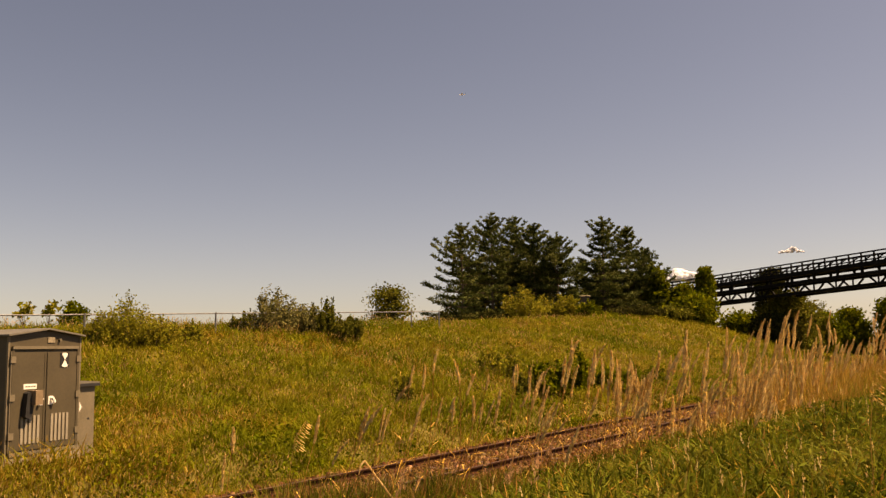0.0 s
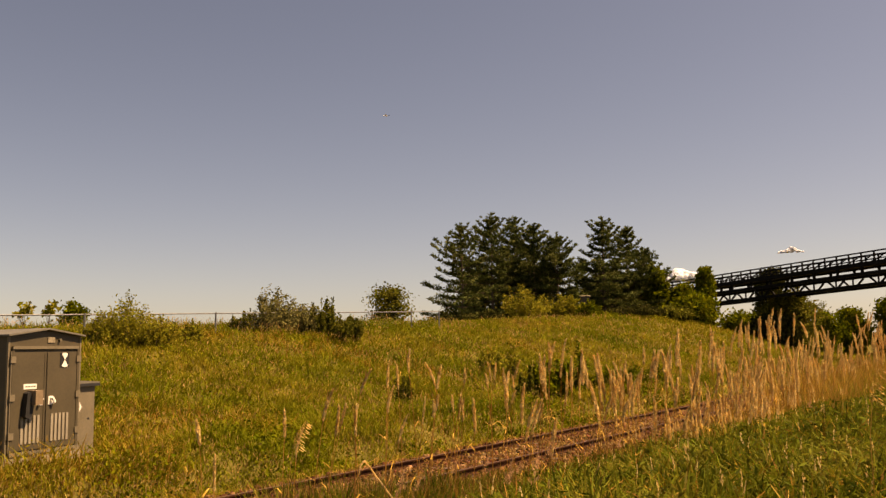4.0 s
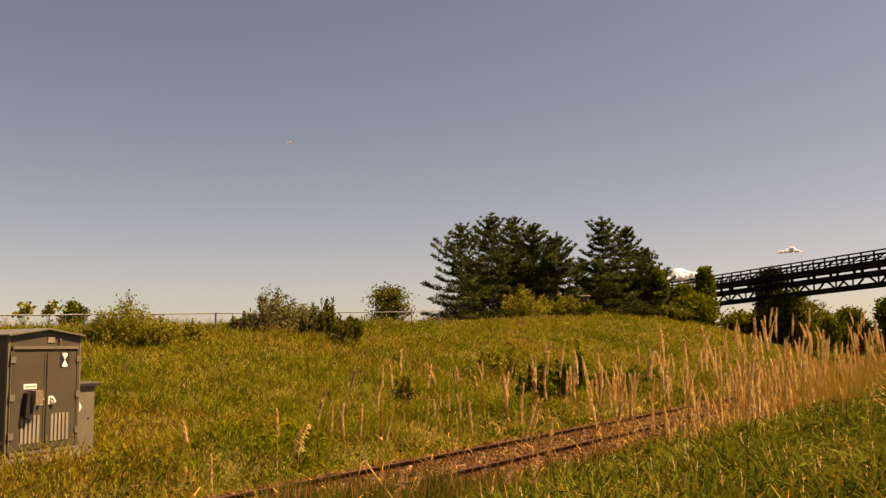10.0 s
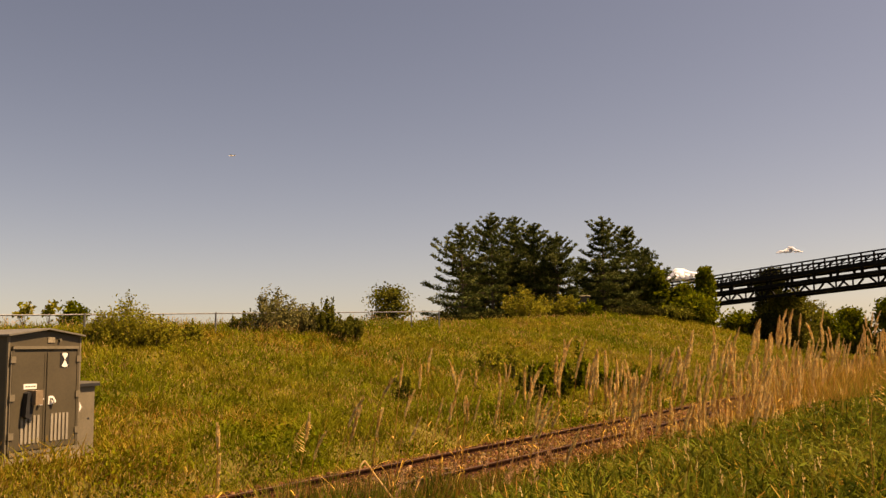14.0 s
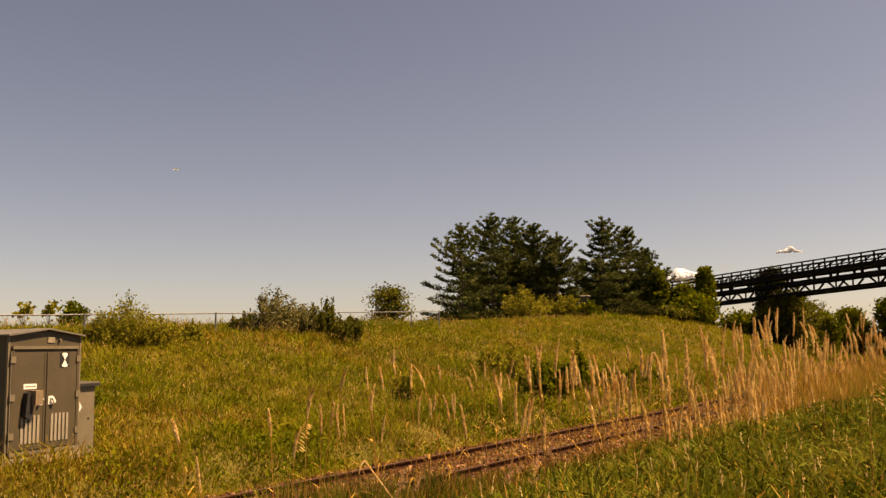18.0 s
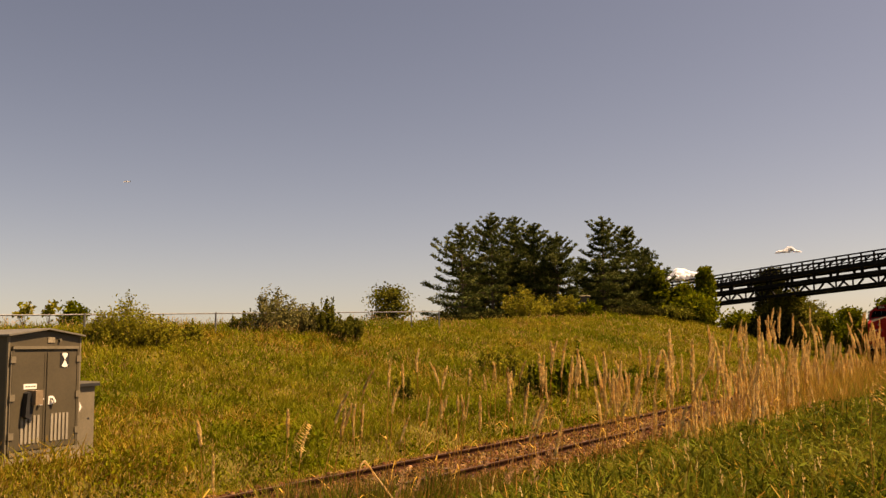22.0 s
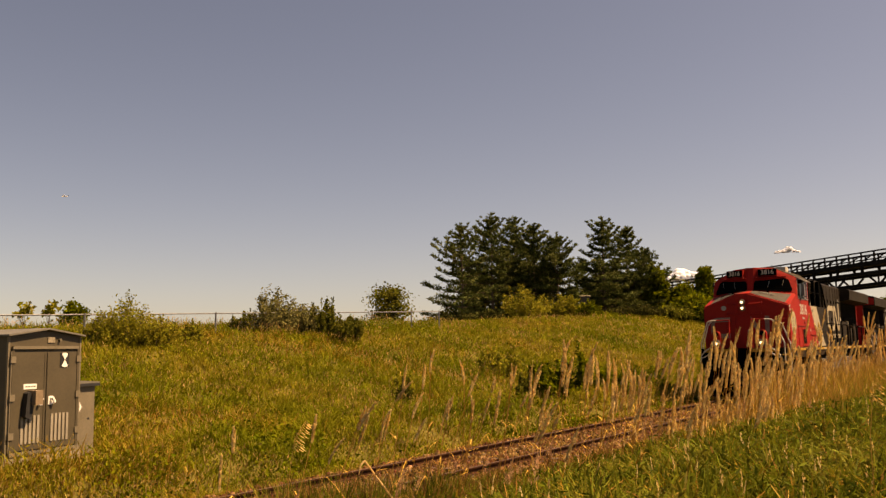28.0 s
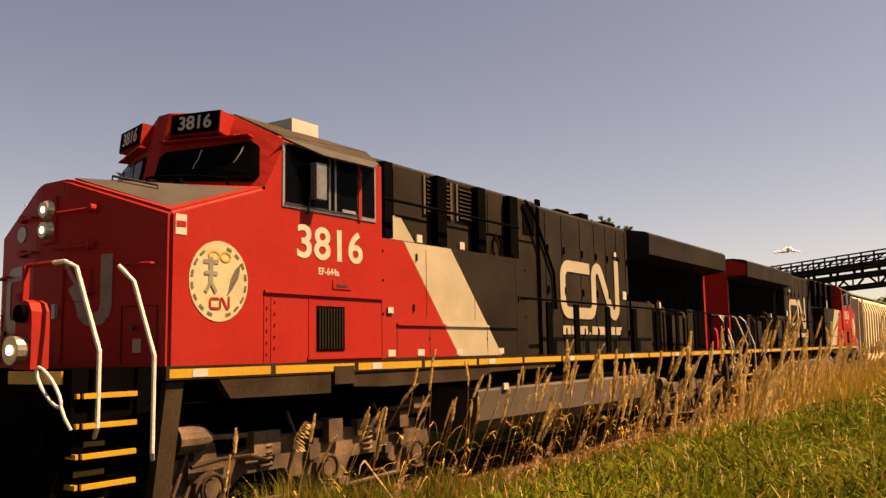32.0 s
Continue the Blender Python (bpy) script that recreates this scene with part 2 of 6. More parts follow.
# ---- track ----
def build_track():
    track = thing("railway_track", pose(0, TRACK_Y, 0), "single rusty railway track on brown ballast", "railway track", kind="structure")
    bed = prism([(-1.8, -0.5), (2.2, -0.55), (1.45, -0.125), (-1.4, -0.125)], -120, 420, "x")
    part("ballast_bed", bed, M_BALLAST, track)
    head = [(-0.075, -0.171), (0.075, -0.171), (0.075, -0.158), (0.012, -0.14), (0.012, -0.045), (0.036, -0.036), (0.036, -0.004), (-0.036, -0.004), (-0.036, -0.036), (-0.012, -0.045), (-0.012, -0.14), (-0.075, -0.158)]
    for s in (-0.7525, 0.7525):
        r = part("rail", prism([(a + s, b * 0.66) for a, b in head], -120, 420, "x"), M_RAIL, track, "rusty steel rail")
        part("rail_head", bx(-120, 420, s - 0.03, s + 0.03, -0.004, 0.0), M_RAILTOP, r, "worn bright running surface")
    rng = random.Random(3)
    me = None
    for i in range(230):
        x = -3 + i * 0.53
        if me is None:
            tie = part("sleeper", bx(-0.11, 0.11, -1.3, 1.3, -0.3, -0.112), M_TIE, track, bevel=0.012)
            me = tie.data
        else:
            tie = new("sleeper", me)
            tie.parent = track
        tie.matrix_basis = pose(x + rng.uniform(-0.03, 0.03), rng.uniform(-0.05, 0.05), rng.uniform(-0.012, 0.0), 0, 0, rng.uniform(-1.2, 1.2))
    rng = np.random.default_rng(5)
    n = 22000
    px = 1.5 + 60 * rng.random(n) ** 1.6
    py = rng.uniform(-1.6, 2.0, n)
    pz = np.interp(np.abs(py), [0, 1.45, 2.2], [-0.12, -0.125, -0.5]) + rng.uniform(-0.015, 0.03, n)
    c = np.stack([px, py, pz], 1)
    unit = np.array([[-1, -1, -1], [1, -1, -1], [1, 1, -1], [-1, 1, -1], [-0.7, -0.7, 0.8], [0.8, -0.6, 1], [0.6, 0.8, 0.7], [-0.8, 0.6, 1]]) * 0.5
    sz = rng.uniform(0.03, 0.075, (n, 1, 1)) * rng.uniform(0.6, 1.2, (n, 1, 3))
    a = rng.uniform(0, 6.28, n)
    v = unit[None] * sz + rng.normal(0, 0.006, (n, 8, 3))
    rx = v[..., 0] * np.cos(a)[:, None] - v[..., 1] * np.sin(a)[:, None]
    ry = v[..., 0] * np.sin(a)[:, None] + v[..., 1] * np.cos(a)[:, None]
    v = np.stack([rx, ry, v[..., 2]], -1) + c[:, None]
    q = np.array([[4, 5, 6, 7], [0, 1, 5, 4], [1, 2, 6, 5], [2, 3, 7, 6], [3, 0, 4, 7]])
    ob = raw("ballast_stones", v, (np.arange(n) * 8)[:, None, None] + q[None], M_STONE, track)
    ob["kind"] = "stuff"


build_track()


# ---- far grass, near grass, reeds ----
def in_view(x, y, lo=20.0, hi=88.0):
    ang = np.degrees(np.arctan2(x, np.maximum(y, 1e-3)))
    return (ang > lo) & (ang < hi)


def build_grass():
    rng = np.random.default_rng(11)
    # hill beyond the track: tufts of fine blades, wider with distance
    n = 430000
    d = 11.0 + 95 * rng.random(n) ** 1.7
    a = np.radians(rng.uniform(25, 84, n))
    x, y = d * np.sin(a), d * np.cos(a)
    keep = (y > 10.2) & (y < 38) & (x > 0)
    keep &= ~((x > 7.0) & (x < 9.3) & (y > 12.5) & (y < 14.2))
    x, y, d = x[keep], y[keep], d[keep]
    tuft = 0.5 + 0.5 * np.sin(x * 2.1 + 1.3 * np.sin(y * 1.7)) * np.sin(y * 2.3 + np.sin(x * 1.1))
    h = rng.uniform(0.16, 0.5, len(x)) * (0.38 + 0.95 * tuft) * (0.65 + 0.35 * smooth01(10.2, 12.5, y))
    w = 0.008 + 0.0011 * d
    pos = np.stack([x, y, ground_z(x, y) - 0.03], 1)
    lean = rng.uniform(0.2, 1.3, len(x))
    patch = 0.7 * np.sin(x * 0.31 + 1.2 * np.sin(y * 0.4)) + 0.7 * np.sin(y * 0.55 - x * 0.17 + 2) + 0.7 * np.sin(x * 0.83 + y * 0.61) + 0.5 * np.sin(x * 1.9 - y * 1.3)
    # rusty stands and lush hollows that show on the slope
    for cx, cy, rad, amount in ((24.0, 25.5, 3.2, 1.7), (26.0, 22.2, 2.2, 1.3), (32.0, 20.6, 2.5, 0.9), (11.7, 15.6, 1.8, 1.6), (57.0, 23.5, 6.0, 0.2), (20.0, 13.4, 2.2, 1.0), (30.0, 13.5, 3.5, 1.0), (20.0, 18.8, 2.0, -2.0), (16.4, 17.6, 1.8, -1.8), (21.4, 17.2, 1.8, -1.3), (43.0, 25.0, 4.0, -1.6), (65.0, 29.0, 5.0, -1.4), (33.0, 25.5, 3.0, -1.2)):
        patch = patch + amount * np.exp(-(((x - cx) / (1.25 * rad)) ** 2 + ((y - cy) / rad) ** 2))
    dry = rng.random(len(x)) < 0.03 + 0.13 * smooth01(0.6, 1.8, patch) + 0.08 * (y < 11.2)
    rust = ~dry & (rng.random(len(x)) < 0.03 + 0.36 * smooth01(0.4, 1.7, patch))
    for nm, sel, m, lab in (("hill_grass", ~dry & ~rust, M_GRASS_HILL, "tall green meadow grass on the hillside"), ("rusty_hill_grass", rust, M_GRASS_RUST, "rust-coloured seeding grass on the hillside"), ("dry_hill_grass", dry, M_STRAW, "dry straw-coloured grass on the hillside")):
        co, q = blade_arrays(pos[sel], h[sel], w[sel] * (0.55 if nm == "dry_hill_grass" else 1), lean[sel], rng, 2)
        tagged(raw(nm, co, q, m), lab, "grass", kind="stuff")
    # broad-leaved weeds between the blades give the slope its flecks
    n = 26000
    d = 12.0 + 70 * rng.random(n) ** 1.6
    a = np.radians(rng.uniform(25, 80, n))
    x, y = d * np.sin(a), d * np.cos(a)
    clump = np.sin(x * 1.3 + y * 0.7) * np.sin(y * 1.1 - x * 0.4)
    keep = (y > 11.5) & (y < 31) & (clump > 0.1) & ~((x > 6.9) & (x < 9.4) & (y > 12.5) & (y < 14.4))
    x, y, d = x[keep], y[keep], d[keep]
    c = np.stack([x, y, ground_z(x, y) + rng.uniform(0.05, 0.42, len(x))], 1)
    tagged(raw("hill_weeds", *leaf_arrays(c, 0.014 + 0.001 * d, rng, 2.6), M_GRASS_HILL), "leafy yellow-green weeds among the hillside grass", "weeds", kind="stuff")
    # darker broad-leaved patches over the slope
    n = 46000
    d = 12.0 + 48 * rng.random(n) ** 1.5
    a = np.radians(rng.uniform(25, 80, n))
    x, y = d * np.sin(a), d * np.cos(a)
    clump = np.sin(x * 0.9 + 1.4 * np.sin(y * 0.8)) * np.sin(y * 1.5 - x * 0.3) + 0.6 * np.sin(x * 2.7 + y * 1.9)
    keep = (y > 11.3) & (y < 27) & (clump > 0.35) & ~((x > 6.9) & (x < 9.4) & (y > 12.3) & (y < 14.4))
    x, y, d = x[keep], y[keep], d[keep]
    c = np.stack([x, y, ground_z(x, y) + rng.uniform(0.04, 0.34, len(x))], 1)
    tagged(raw("dark_hill_weeds", *leaf_arrays(c, 0.016 + 0.0015 * d, rng, 1.8), M_LEAF), "darker green leafy weeds in patches on the hillside", "weeds", kind="stuff")
    # a haze of ripe seed over the slope, thickest on the rusty stands and towards the track
    n = 52000
    d = 11.5 + 60 * rng.random(n) ** 1.5
    a = np.radians(rng.uniform(25, 80, n))
    x, y = d * np.sin(a), d * np.cos(a)
    clump = np.sin(x * 0.7 + 1.1 * np.sin(y * 0.9)) * np.sin(y * 1.2 - x * 0.25) + 0.5 * np.sin(x * 2.2 + y * 1.4)
    keep = (y > 10.6) & (y < 30) & (clump + 0.8 * smooth01(14, 11, y) > 0.25) & ~((x > 6.9) & (x < 9.4) & (y > 12.3) & (y < 14.4))
    x, y, d = x[keep], y[keep], d[keep]
    c = np.stack([x, y, ground_z(x, y) + rng.uniform(0.2, 0.55, len(x))], 1)
    tagged(raw("ripe_seed_haze", *leaf_arrays(c, 0.006 + 0.0006 * d, rng, 5.0, np.broadcast_to(np.array([0.2, 0.1, 1.3]), (len(x), 3))), M_HAZE), "ripe tan seed heads in a haze over the hillside grass", "grass", kind="stuff")
    # near bank
    n = 150000
    x = -1.0 + 40 * rng.random(n) ** 1.5
    y = rng.uniform(0.9, 7.1, n)
    keep = in_view(x, y, 22, 88) & (np.hypot(x, y) > 2.6) & ((y < 6.3) | (x < 24))
    x, y = x[keep], y[keep]
    d = np.hypot(x, y)
    tuft = 0.5 + 0.5 * np.sin(x * 3.1 + 1.3 * np.sin(y * 2.7)) * np.sin(y * 3.3 + np.sin(x * 2.1))
    h = rng.uniform(0.14, 0.5, len(x)) * (0.45 + 0.85 * tuft) * (1 - (0.15 + 0.3 * smooth01(8, 11, x)) * smooth01(5.3, 6.6, y))
    pos = np.stack([x, y, ground_z(x, y) - 0.03], 1)
    dry = rng.random(len(x)) < 0.05 + 0.3 * smooth01(5.6, 6.8, y)
    w = (0.010 + 0.0014 * d) * rng.uniform(0.5, 2.5, len(x))
    lean = rng.uniform(0.1, 1.2, len(x))
    rust = ~dry & (rng.random(len(x)) < 0.1)
    for nm, sel, m, lab in (("rusty_near_grass", rust, M_GRASS_RUST, "rust-tinged grass blades on the near bank"), ("near_grass", ~dry & ~rust, M_GRASS_NEAR, "lush green grass blades on the near bank"), ("dry_near_grass", dry, M_STRAW, "dry tan grass along the track edge")):
        co, q = blade_arrays(pos[sel], h[sel], w[sel], lean[sel], rng, 3)
        tagged(raw(nm, co, q, m), lab, "grass", kind="stuff")
    # broad arching blades that stand out of the turf
    n = 15000
    x, y = 1.0 + 26 * rng.random(n) ** 1.5, rng.uniform(1.0, 6.2, n)
    keep = in_view(x, y, 24, 88) & (np.hypot(x, y) > 3.0)
    x, y = x[keep], y[keep]
    co, q = blade_arrays(np.stack([x, y, ground_z(x, y) - 0.02], 1), rng.uniform(0.34, 0.66, len(x)), (0.018 + 0.0013 * np.hypot(x, y)) * rng.uniform(0.6, 1.4, len(x)), rng.uniform(0.4, 1.3, len(x)), rng, 5, 0.62)
    tagged(raw("arching_grass", co, q, M_GRASS_NEAR), "broad arching grass blades on the near bank", "grass", kind="stuff")
    # broad curled leaves among the blades
    n = 26000
    x, y = 1.0 + 30 * rng.random(n) ** 1.4, rng.uniform(1.0, 6.4, n)
    keep = in_view(x, y, 24, 88) & (np.hypot(x, y) > 2.8) & (np.sin(x * 2.3 + y) * np.sin(y * 2.9 - x) > -0.2)
    x, y = x[keep], y[keep]
    c = np.stack([x, y, ground_z(x, y) + rng.uniform(0.08, 0.42, len(x))], 1)
    tagged(raw("near_weeds", *leaf_arrays(c, 0.016 + 0.001 * np.hypot(x, y), rng, 4.0), M_GRASS_NEAR), "broad leaves of weeds in the near grass", "weeds", kind="stuff")
    # rank grass at the edge of the ballast
    n = 12000
    x = 2.0 + 12.0 * rng.random(n)
    y = rng.uniform(6.2, 7.3, n)
    h = rng.uniform(0.55, 0.95, n) * (1 - 0.55 * smooth01(9.0, 11.5, x * 7.0 / y) - 0.2 * smooth01(12.5, 14.0, x * 7.0 / y)) * (0.8 + 0.3 * np.sin(x * 2.7 + y) * np.sin(x * 1.1))
    lean = rng.uniform(0.05, 0.6, n)
    pos = np.stack([x, y, ground_z(x, y) - 0.03], 1)
    tan_ = rng.random(n) < 0.3
    for nm, sel, m_, lab in (("edge_grass", ~tan_, M_GRASS_NEAR, "rank green grass at the edge of the ballast"), ("dry_edge_grass", tan_, M_DOCK, "dry rusty grass at the edge of the ballast")):
        co, q = blade_arrays(pos[sel], h[sel], rng.uniform(0.008, 0.022, int(sel.sum())), lean[sel], rng, 3)
        tagged(raw(nm, co, q, m_), lab, "grass", kind="stuff")
    # red-brown weeds along the near edge of the ballast
    n = 11000
    x, y = 6.5 + 27 * rng.random(n) ** 1.2, rng.uniform(5.7, 7.0, n)
    h = rng.uniform(0.16, 0.46, n) * (0.7 + 0.4 * np.sin(x * 1.9 + y) * np.sin(x * 0.7))
    pos = np.stack([x, y, ground_z(x, y) - 0.03], 1)
    co, q = blade_arrays(pos, h, rng.uniform(0.006, 0.014, n) + 0.0006 * x, rng.uniform(0.1, 1.0, n), rng, 2)
    tagged(raw("edge_weeds", co, q, M_DOCK), "red-brown weeds along the edge of the ballast", "weeds", kind="stuff")
    # dark leafy weeds along the foot of the hill
    n = 16000
    x = 3 + 34 * rng.random(n) ** 1.3
    y = 10.5 + 2.3 * rng.random(n) ** 1.4
    keep = (np.sin(x * 1.7 + 0.8 * np.sin(y * 3)) + 0.7 * np.sin(x * 0.6 + 1.0) > 0.35) & ~((x > 6.9) & (x < 9.4) & (y > 12.3))
    x, y = x[keep], y[keep]
    c = np.stack([x, y, ground_z(x, y) + rng.uniform(0.04, 0.36, len(x))], 1)
    tagged(raw("ditch_weeds", *leaf_arrays(c, 0.018 + 0.0017 * np.hypot(x, y), rng, 1.9), M_LEAF), "dark leafy weeds along the foot of the hill", "weeds", kind="stuff")
    # straw litter on the ballast
    n = 10000
    x = 4 + 34 * rng.random(n) ** 1.3
    y = rng.uniform(6.9, 10.5, n)
    on_bed = np.interp(np.abs(y - TRACK_Y), [0, 1.45, 2.0], [-0.115, -0.12, -0.38])
    co, q = blade_arrays(np.stack([x, y, on_bed], 1), rng.uniform(0.03, 0.12, n), 0.008 + 0.0006 * np.hypot(x, y), rng.uniform(0.8, 3.0, n), rng, 2, 0.25)
    tagged(raw("straw_litter", co, q, M_DOCK), "dry straw litter lying on the ballast", "litter", kind="stuff")
    # loose pinkish panicles nodding in the near grass
    cs, axs = [], []
    for _ in range(26):
        px_, py_ = rng.uniform(5, 17), rng.uniform(2.2, 6.3)
        zt = float(ground_z(px_, py_)) + rng.uniform(0.45, 0.75)
        ln = rng.uniform(0.14, 0.24)
        k = 70
        u_ = rng.random(k)
        a_ = rng.uniform(0, 6.28, k)
        rr = 0.055 * (1.1 - u_) * rng.random(k)
        cs.append(np.stack([px_ + np.cos(a_) * rr + 0.1 * u_ ** 2, py_ + np.sin(a_) * rr, zt + ln * u_ - 0.03 * u_ ** 2], 1))
        axs.append(np.stack([np.cos(a_) * 0.6, np.sin(a_) * 0.6, np.ones(k)], 1) * 1.5)
    tagged(raw("grass_panicles", *leaf_arrays(np.concatenate(cs), 0.009, rng, 3.2, np.concatenate(axs)), M_PANICLE), "loose pinkish-tan panicles nodding in the near grass", "grass", kind="stuff")
    # tan seed spikes standing in the near grass
    n = 190
    x, y = 1.5 + 26 * rng.random(n) ** 1.3, rng.uniform(1.2, 5.6, n)
    keep = in_view(x, y, 26, 87) & (np.hypot(x, y) > 3.2)
    x, y = x[keep], y[keep]
    top = rng.uniform(0.35, 0.72, len(x))
    c = np.repeat(np.stack([x, y, ground_z(x, y) + top], 1), 14, 0)
    sl = rng.normal(0, 0.12, (len(x), 2))
    ax_ = np.repeat(np.concatenate([sl, np.ones((len(x), 1))], 1), 14, 0)
    c = c + ax_ * rng.uniform(-0.1, 0.03, (len(c), 1)) + rng.normal(0, 0.005, c.shape)
    tagged(raw("seed_spikes", *leaf_arrays(c, 0.010, rng, 3.5, ax_ * 2.2), M_REED), "small tan seed spikes standing in the near grass", "grass", kind="stuff")
    co, q = blade_arrays(np.stack([x, y, ground_z(x, y)], 1), top, np.full(len(x), 0.007), np.full(len(x), 0.08), rng, 2)
    tagged(raw("spike_stems", co, q, M_STRAW), "thin stems of the seed spikes", "grass", kind="stuff")
    # dry weeds over the ballast shoulders and between the rails
    n = 42000
    x = 2 + 50 * rng.random(n) ** 1.3
    y = np.where(rng.random(n) < 0.68, rng.uniform(6.2, 7.6, n), rng.uniform(8.0, 11.0, n))
    keep = (rng.random(n) < np.where(y > 7.7, 0.65, 0.7)) & in_view(x, y, 24, 86)
    x, y = x[keep], y[keep]
    h = rng.uniform(0.08, 0.3, len(x)) * np.where(y > 7.7, 0.62, 1.0)
    co, q = blade_arrays(np.stack([x, y, np.maximum(ground_z(x, y), -0.24) - 0.02], 1), h, 0.006 + 0.0008 * np.hypot(x, y), rng.uniform(0.2, 1.6, len(x)), rng, 2)
    tagged(raw("trackside_weeds", co, q, M_DOCK), "short dry weeds along the ballast", "weeds", kind="stuff")
    # dense dry stems at the foot of the reed stand
    n = 30000
    x = 15 + 30 * rng.random(n) ** 1.1
    y = rng.uniform(4.3, 6.5, n) - 0.9 * rng.random(n) * smooth01(14, 24, x)
    h = rng.uniform(0.5, 1.25, n) * smooth01(16, 27, x) * rng.uniform(0.5, 1.0, n) + 0.2
    co, q = blade_arrays(np.stack([x, y, ground_z(x, y) - 0.03], 1), h, 0.006 + 0.0005 * np.hypot(x, y), rng.uniform(0.05, 0.45, n), rng, 2)
    tagged(raw("reed_stems", co, q, M_STRAW), "dense dry tan stems at the foot of the reeds", "reeds", kind="stuff")
    xt = 12.5 + 27 * rng.random(2600)
    yt = rng.uniform(4.4, 6.5, 2600)
    ht = rng.uniform(0.5, 1.8, 2600) * (0.2 + 0.8 * smooth01(15, 25, xt * 5.6 / yt))
    co, q = blade_arrays(np.stack([xt, yt, ground_z(xt, yt) - 0.03], 1), ht, 0.006 + 0.0004 * xt, rng.uniform(0.03, 0.35, 2600), rng, 2)
    tagged(raw("tall_reed_stems", co, q, M_STRAW), "tall orange-tan stems of the reed stand", "reeds", kind="stuff")
    k = len(x) // 2
    x, y = x[:k] + rng.normal(0, 0.2, k), y[:k]
    co, q = blade_arrays(np.stack([x, y, ground_z(x, y) - 0.03], 1), h[:k] * 0.9, 0.012 + 0.0007 * np.hypot(x, y), rng.uniform(0.1, 0.9, k), rng, 3)
    tagged(raw("reed_leaves", co, q, M_GRASS_HILL), "green leaves among the reed stems", "reeds", kind="stuff")


build_grass()


def build_outer_grass():
    """Plain grass on the ground round about, behind and beside the camera's outlook."""
    rng = np.random.default_rng(77)
    n = 170000
    rad = 1.0 + 70 * rng.random(n) ** 2.2
    turn = rng.uniform(0, 6.283, n)
    x, y = rad * np.cos(turn), rad * np.sin(turn)
    ang = np.degrees(np.arctan2(x, y))
    keep = ~((ang > 21) & (ang < 88.5) & (y > 0.8) & (y < 38) & (rad > 2.6)) & ((y < 6.4) | (y > 10.8)) & (x < 100)
    x, y, rad = x[keep], y[keep], rad[keep]
    h = rng.uniform(0.14, 0.36, len(x)) * (0.6 + 0.4 * np.sin(x * 0.7 + y) ** 2)
    co, q = blade_arrays(np.stack([x, y, ground_z(x, y) - 0.03], 1), h, (0.018 + 0.0035 * rad) * rng.uniform(0.7, 1.6, len(x)), rng.uniform(0.4, 1.6, len(x)), rng, 2)
    tagged(raw("meadow_grass", co, q, M_GRASS_NEAR), "meadow grass on the ground round about", "grass", kind="stuff")


build_outer_grass()


def reed_arrays(rng, h, ln, rad):
    """One reed: a bowed stalk and a long feathery plume that nods at its tip; base at the origin."""
    lx, ly = rng.normal(0, 0.05, 2) * h
    steps = np.linspace(0, 1, 6)
    c = np.stack([lx * steps ** 2, ly * steps ** 2, h * steps], 1)
    stalk = []
    for ang in (0.4, 1.97):
        sv = np.array([math.cos(ang), math.sin(ang), 0]) * 0.0042
        stalk.append((np.stack([c - sv, c + sv], 1).reshape(-1, 3), np.array([[2 * k, 2 * k + 1, 2 * k + 3, 2 * k + 2] for k in range(5)])))
    # one or two long leaves hang from the stalk
    for _ in range(2):
        z0, ang, run = h * rng.uniform(0.3, 0.62), rng.uniform(0, 6.28), rng.uniform(0.22, 0.4)
        out = np.array([math.cos(ang), math.sin(ang), 0.0])
        side = np.array([-out[1], out[0], 0.0])
        st = np.linspace(0, 1, 4)
        mid = np.array([lx, ly, 0]) * (z0 / h) ** 2 + np.array([0, 0, z0]) + out * (run * st)[:, None] + np.array([0, 0, 1.0]) * (run * (0.9 * st - 1.3 * st ** 2))[:, None]
        wd = (0.009 * (1 - 0.85 * st))[:, None] * side
        stalk.append((np.stack([mid - wd, mid + wd], 1).reshape(-1, 3), np.array([[2 * k, 2 * k + 1, 2 * k + 3, 2 * k + 2] for k in range(3)])))
    m = int(190 + 420 * ln)
    s = rng.random(m)
    ang = rng.uniform(0, 6.28)
    nod = np.array([math.cos(ang), math.sin(ang), -0.25]) * rng.uniform(0.03, 0.2) * ln
    dirv = np.array([2 * lx, 2 * ly, h]) / h
    # short side sprays make the outline uneven
    r = rad * np.sin(np.pi * np.clip(s * 0.86 + 0.12, 0, 1)) ** 0.7 * np.sqrt(rng.random(m)) * (0.86 + 0.14 * np.sin(s * 11 + ang)) + 0.002
    t = rng.uniform(0, 6.28, m)
    cen = np.array([lx, ly, h]) + dirv * ((s - 0.9) * ln)[:, None] + np.stack([np.cos(t) * r, np.sin(t) * r, np.zeros(m)], 1) + nod * (s ** 2)[:, None]
    ax = dirv * 1.8 + nod * (2.5 * s / ln)[:, None] + np.stack([np.cos(t), np.sin(t), np.zeros(m)], 1) * 0.35
    head = leaf_arrays(cen, 0.007 + 0.2 * rad, rng, 3.6, ax)
    return join_arrays(stalk), head


REEDS = []


